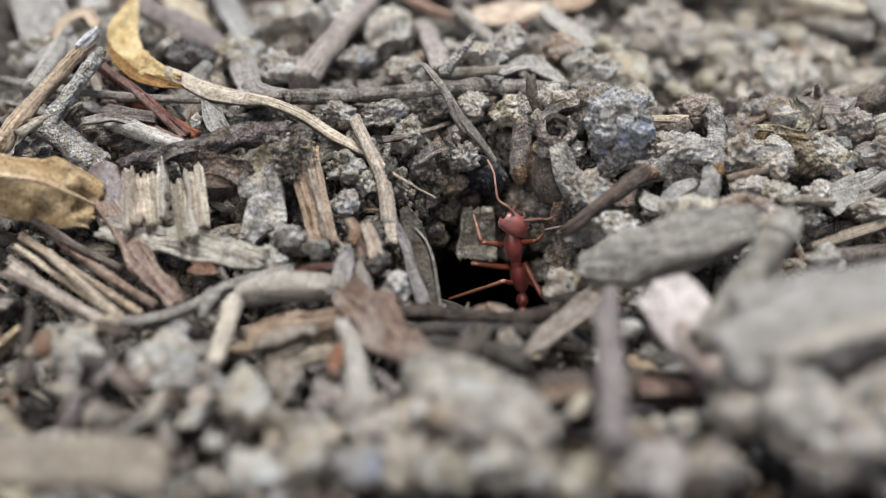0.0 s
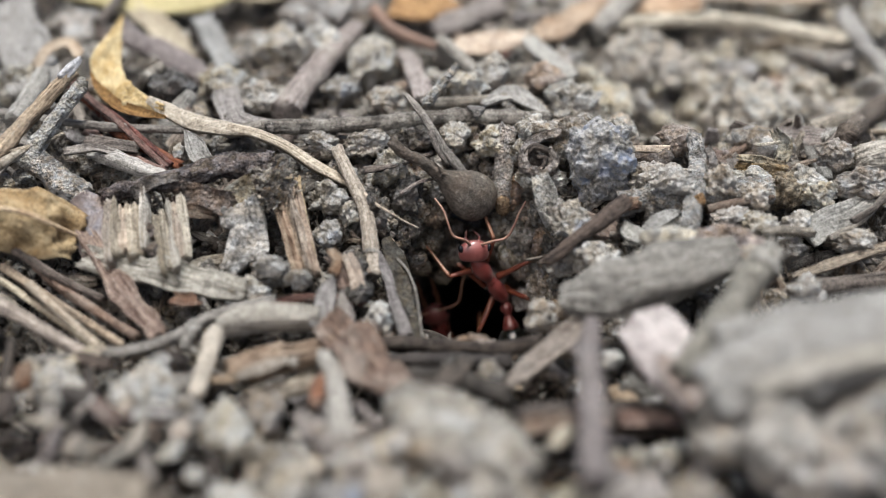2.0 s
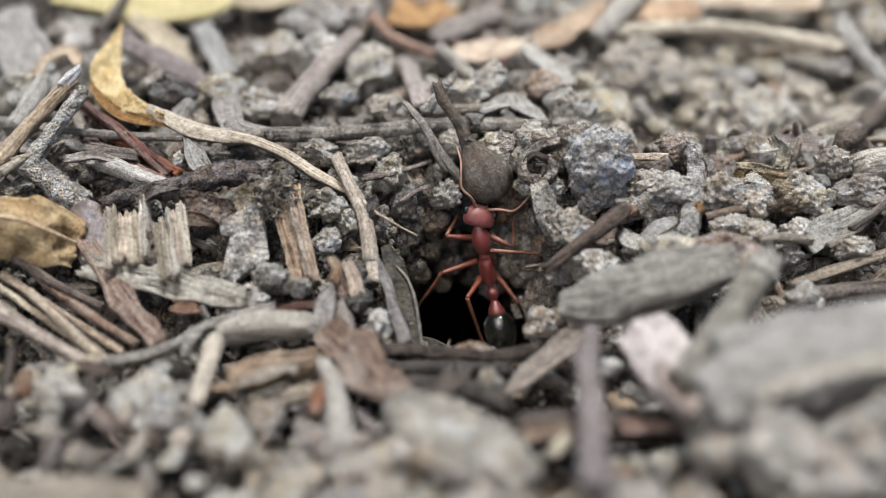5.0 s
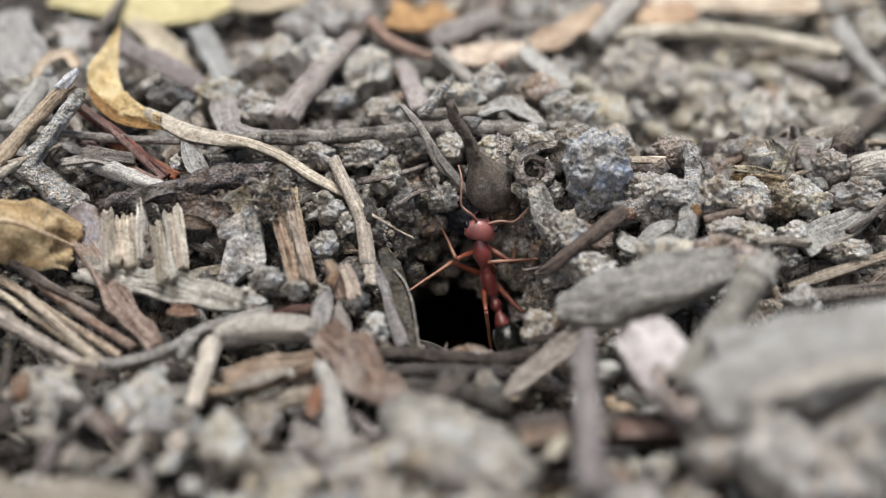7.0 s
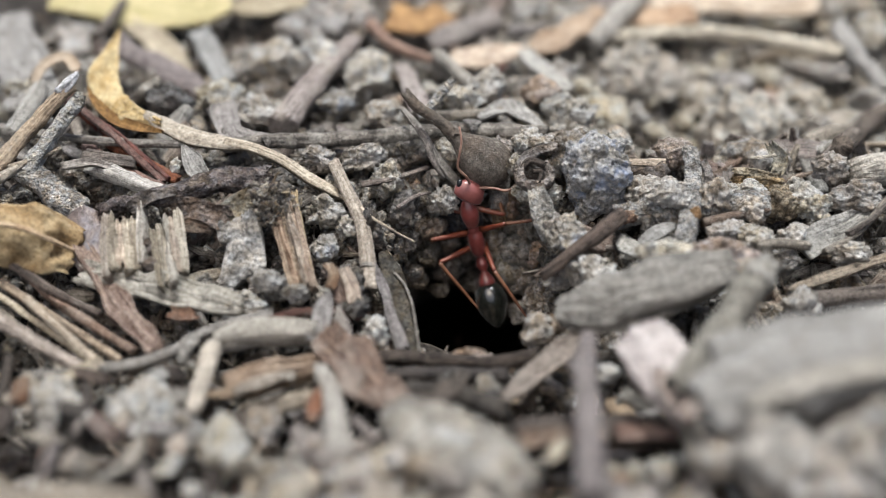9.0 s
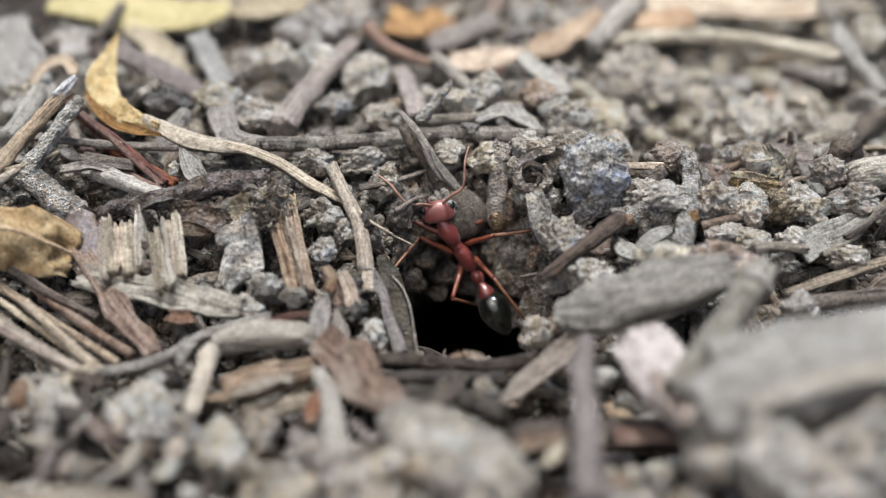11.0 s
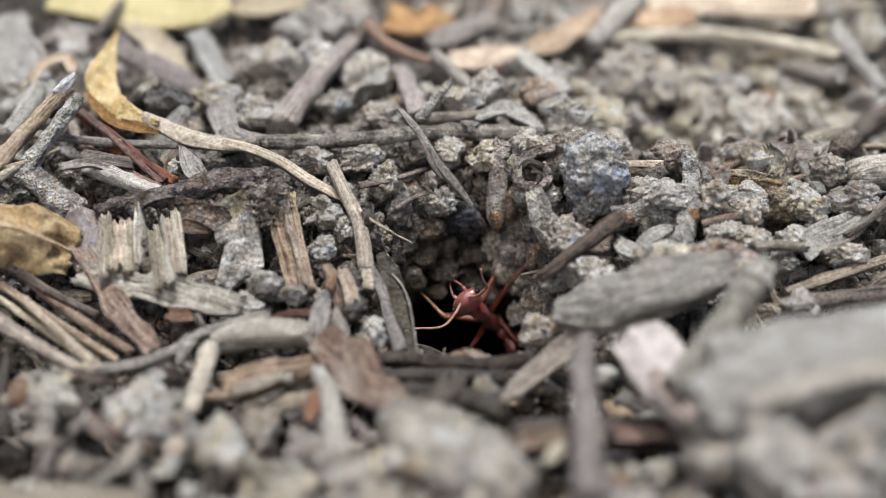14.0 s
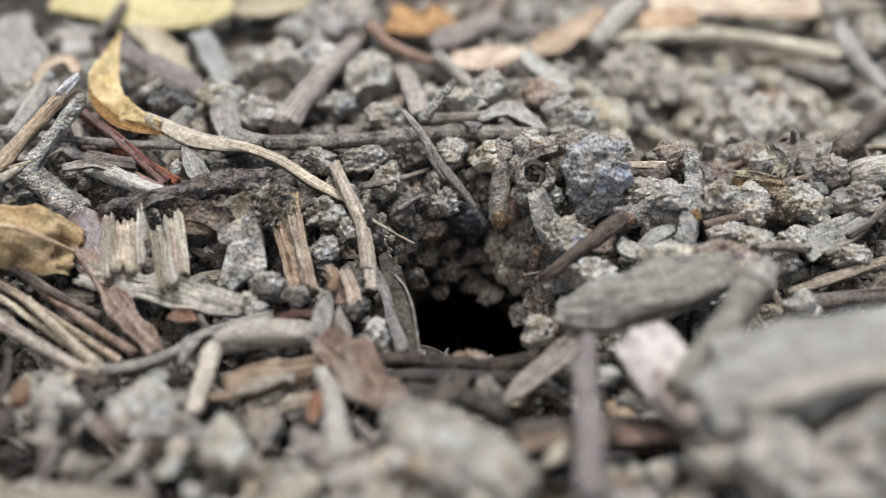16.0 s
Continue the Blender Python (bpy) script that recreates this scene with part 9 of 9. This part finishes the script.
stance(14.5, (3.6, -7.9), (6.3, -6.6), (2.5, -8.8), (9.6, -7.4), deep=1.5,
       lf=(3.4, -11.3, 0.6, -13.2, -1.8), lm=(6.7, -11.5, 9.4, -14, -1.8), lh=(12.2, -7.8, 13.3, -4.9, -1.8), rf=(3.8, -4.3, 5.1, -3.9, -1.6), rm=(3.1, -2.6, 12.7, 0.3, 1.2), rh=(7.7, -2.6, 11.1, 1.8, -1.8))
stance(15, (5.2, -10.5), (6.4, -7.9), (4.6, -11.7), (7.3, -6), deep=2,
       lf=(7, -13.3, 6.1, -16.5, -1.8), lm=(9.8, -11.5, 13.4, -11.7, -1.8), lh=(11.7, -5.1, 10.8, -2.2, -1.8), rf=(1.7, -11, -0.6, -14.2, -1.8), rm=(4.8, -3.5, 12.3, 0, 1.2), rh=(5.6, -3.8, 8.7, -1.8, 1.2))
stance(15.5, (5.6, -15.4), (6.4, -12.5), (5, -16.9), (7, -9.8), deep=4,
       lf=(8, -17.7, 7.7, -21.1, -1.8), lm=(10.4, -15.3, 14, -14.9, -1.8), lh=(11, -8.7, 9.5, -6, -1.8), rf=(2.3, -16.5, 0.7, -20, -1.8), rm=(2.6, -14.1, -3.1, -13.2, -1.8), rh=(6.1, -8, 8.8, -3.1, 1.2))
stance(16, (5.7, -22.7), (6.4, -19.6), (5.1, -24), (7.1, -16.5), deep=8,
       lf=(8.1, -24.9, 7.8, -28.3, -1.8), lm=(10.4, -22.5, 14, -22, -1.8), lh=(11, -15.9, 9.5, -13.2, -1.8), rf=(2.4, -23.8, 0.9, -27.3, -1.8), rm=(2.7, -21.4, -3.1, -20.5, -1.8), rh=(4.2, -16.1, 2.9, -10.6, -1.8))
carried_at(0, (9.2, 6.2), (6.2, 16.9), -0.2)
carried_at(0.5, (7.7, 5.3), (2.1, 14.2), -0.8)
carried_at(1, (7.1, 4.8), (-2, 13.4), -0.8)
carried_at(1.5, (6.2, 4.4), (-3.7, 13.4), -0.8)
carried_at(1.9, (4.5, 7.4), (-3, 15.2), -0.8)
carried_at(2.1, (1, 7.5), (-4.8, 10.1), -0.8)
carried_at(2.25, (1.5, 8.4), (-4.2, 14.8), -0.8)
carried_at(2.5, (2.2, 8.7), (-3.5, 17.5), -0.8)
carried_at(3, (0.2, 8.3), (-9.3, 10.7), -0.8)
carried_at(3.25, (-0.6, 8.6), (-9.6, 8.8), -0.8)
carried_at(3.5, (1.8, 8.9), (-4.3, 17.2), -0.8)
carried_at(3.8, (2.9, 9.7), (-1.3, 18.4), -0.8)
carried_at(4, (4.4, 11.4), (-0.8, 21.7), -0.8)
carried_at(6.5, (3.6, 7.8), (-2.2, 17.4), -0.8)
carried_at(7, (4.8, 9.4), (0.9, 17.4), -0.8)
carried_at(7.5, (4.9, 13.3), (1, 22.6), -0.8)
carried_at(8, (5.8, 14.3), (3.5, 23.8), -0.8)
carried_at(8.5, (5.1, 13.3), (-0.2, 22.9), -0.8)
carried_at(9, (4.3, 12.2), (-4.2, 19.3), -0.8)
carried_at(9.5, (4.2, 11.8), (-6.5, 17.2), -0.8)
carried_at(10.6, (2.5, 9.1), (-5.1, 16.6), -2)
carried_at(11.8, (0.8, 4.2), (-3.3, 14.6), -2.8)
carried_at(12, (0.4, 4.1), (-4.1, 15.2), -2.8)
carried_at(12.2, (2.2, -4), (-1, 5.6), -4)
carried_at(12.4, (4.4, -14.6), (2.5, -4.6), -6)
carried_at(12.8, (5, -24.8), (3.7, -14.3), -9)
carried_at(16, (4.8, -24.9), (3.5, -14.4), -9)


def bent_leg(hip, knee, foot, lengths):
    """Knee and foot of a leg of fixed lengths that reaches for foot and bends towards knee."""
    a, b = lengths[0] * MM, lengths[1] * MM
    way = foot - hip
    least = 0.78 * math.hypot(a, b)
    if way.length < least:
        level = way - SLOPE_W * way.dot(SLOPE_W)
        way = level - SLOPE_W * math.sqrt(max(0.0, least * least - level.length_squared))
    d = min(max(way.length, b - a + 0.3 * MM), a + b - 0.05 * MM)
    way.normalize()
    x = (a * a - b * b + d * d) / (2 * d)
    h = math.sqrt(max(0.0, a * a - x * x))
    side = (knee - hip) - way * (knee - hip).dot(way)
    if side.length < 1e-6:
        side = SLOPE_W - way * SLOPE_W.dot(way)
    return hip + way * x + side.normalized() * h, hip + way * d


def motions():
    ant, head, waist, legs, horns = make_ant()
    nut = make_capsule()
    rows = {ob: [] for ob in (ant, head, waist)}
    for pair in legs.values():
        for ob in pair:
            rows[ob] = []
    for t, neck, rear, face, tail, deep, feet in STANCES:
        n = on_slope(*neck, -deep)
        flat = math.dist(neck, rear)
        r = on_slope(*rear, -deep - math.sqrt(max(0.0, 6.7 ** 2 - min(flat, 6.7) ** 2)) * 0.8)
        body = frame_from((n + r) / 2, n - r, SLOPE_W)
        rows[ant].append((t, body))
        back = body.inverted()
        ahead = (back.to_3x3() @ (on_slope(*face, 0) - on_slope(*neck, 0))) / MM
        ahead = Vector((ahead.x, max(ahead.y, 0.6), 0.0))
        ahead.z = -0.28 * ahead.length
        rows[head].append((t, frame_from(Vector(NECK) * MM, ahead, Vector((0, 0, 1)))))
        behind = (back.to_3x3() @ (on_slope(*rear, 0) - on_slope(*tail, 0))) / MM
        behind = Vector((behind.x, max(behind.y, 1.0), behind.z))
        behind.z -= 0.14 * behind.length
        for sx, horn in horns:
            m = pose(sx * 0.5 * MM, 1.6 * MM, 0.4 * MM, 9 * math.sin(3.1 * t + sx) + 70 * math.exp(-((t - 14.5) / 0.5) ** 2), 0, sx * 14 * math.sin(2.3 * t + 1.7 * sx))
            rows.setdefault(horn, []).append((t, m))
        rows[waist].append((t, frame_from(Vector(JOINT) * MM, behind, Vector((0, 0, 1)))))
        for key, (thigh, shin) in legs.items():
            ku, kv, fu, fv, fw = feet[key]
            hip = body @ (Vector(HIPS[key]) * MM)
            knee, foot = bent_leg(hip, on_slope(ku, kv, 0.3 - deep), on_slope(fu, fv, fw - deep), REACH[key[1]])
            one = frame_from(hip, knee - hip, SLOPE_W)
            two = frame_from(knee, foot - knee, SLOPE_W)
            rows[thigh].append((t, back @ one))
            rows[shin].append((t, one.inverted() @ two))
    for ob, r in rows.items():
        walk(ob, r)
    held = []
    for t, pod, tip, out in CAPSULE:
        a = on_slope(*pod, out)
        flat = math.dist(pod, tip)
        b = on_slope(*tip, out + math.sqrt(max(0.0, 10.4 ** 2 - min(flat, 10.4) ** 2)) * 0.7)
        held.append((t, frame_from(a, b - a, SLOPE_W)))
    walk(nut, held)
    # a second ant that shows its head in the dark for a moment
    other = make_ant()[0]
    tagged(other, label="dark red bull ant waiting deep inside the nest")
    seen, gone = on_slope(-1.6, -5.4, -8.0), on_slope(-1.6, -5.4, -8.0) + Vector((0, 0.016, -0.016))
    up = SLOPE_V * 0.9 + SLOPE_W * 0.5 - SLOPE_U * 0.25
    walk(other, [(t, frame_from(p - up.normalized() * 6 * MM, up, SLOPE_W)) for t, p in ((0, gone), (1.1, gone), (1.5, seen), (2.1, seen), (2.7, gone), (16, gone))])
    # a flat clod that tumbles into the hole
    fall = chip("falling_clod", "olive-brown flat crust of soil slipping into the nest", "olive_skin", [(0.1, 0.7, 2.6), (0, 0, 0), (-0.2, -0.7, -2.5)], 3.9, 0.9, 77, category="clod", facing=(0.1, -0.95, 0.3), ragged=0.8, crumple=0.5, fibre=0.4, start=0.7)
    rest, down = on_slope(1.4, 0.2, -1.6), on_slope(1.4, 0.2, -1.6) + Vector((0, 0.022, -0.03))
    walk(fall, [(0, Matrix.Translation(rest)), (0.6, Matrix.Translation(rest)), (0.95, Matrix.Translation(down) @ pose(0, 0, 0, 60, 20, 0)), (16, Matrix.Translation(down) @ pose(0, 0, 0, 60, 20, 0))])


motions()
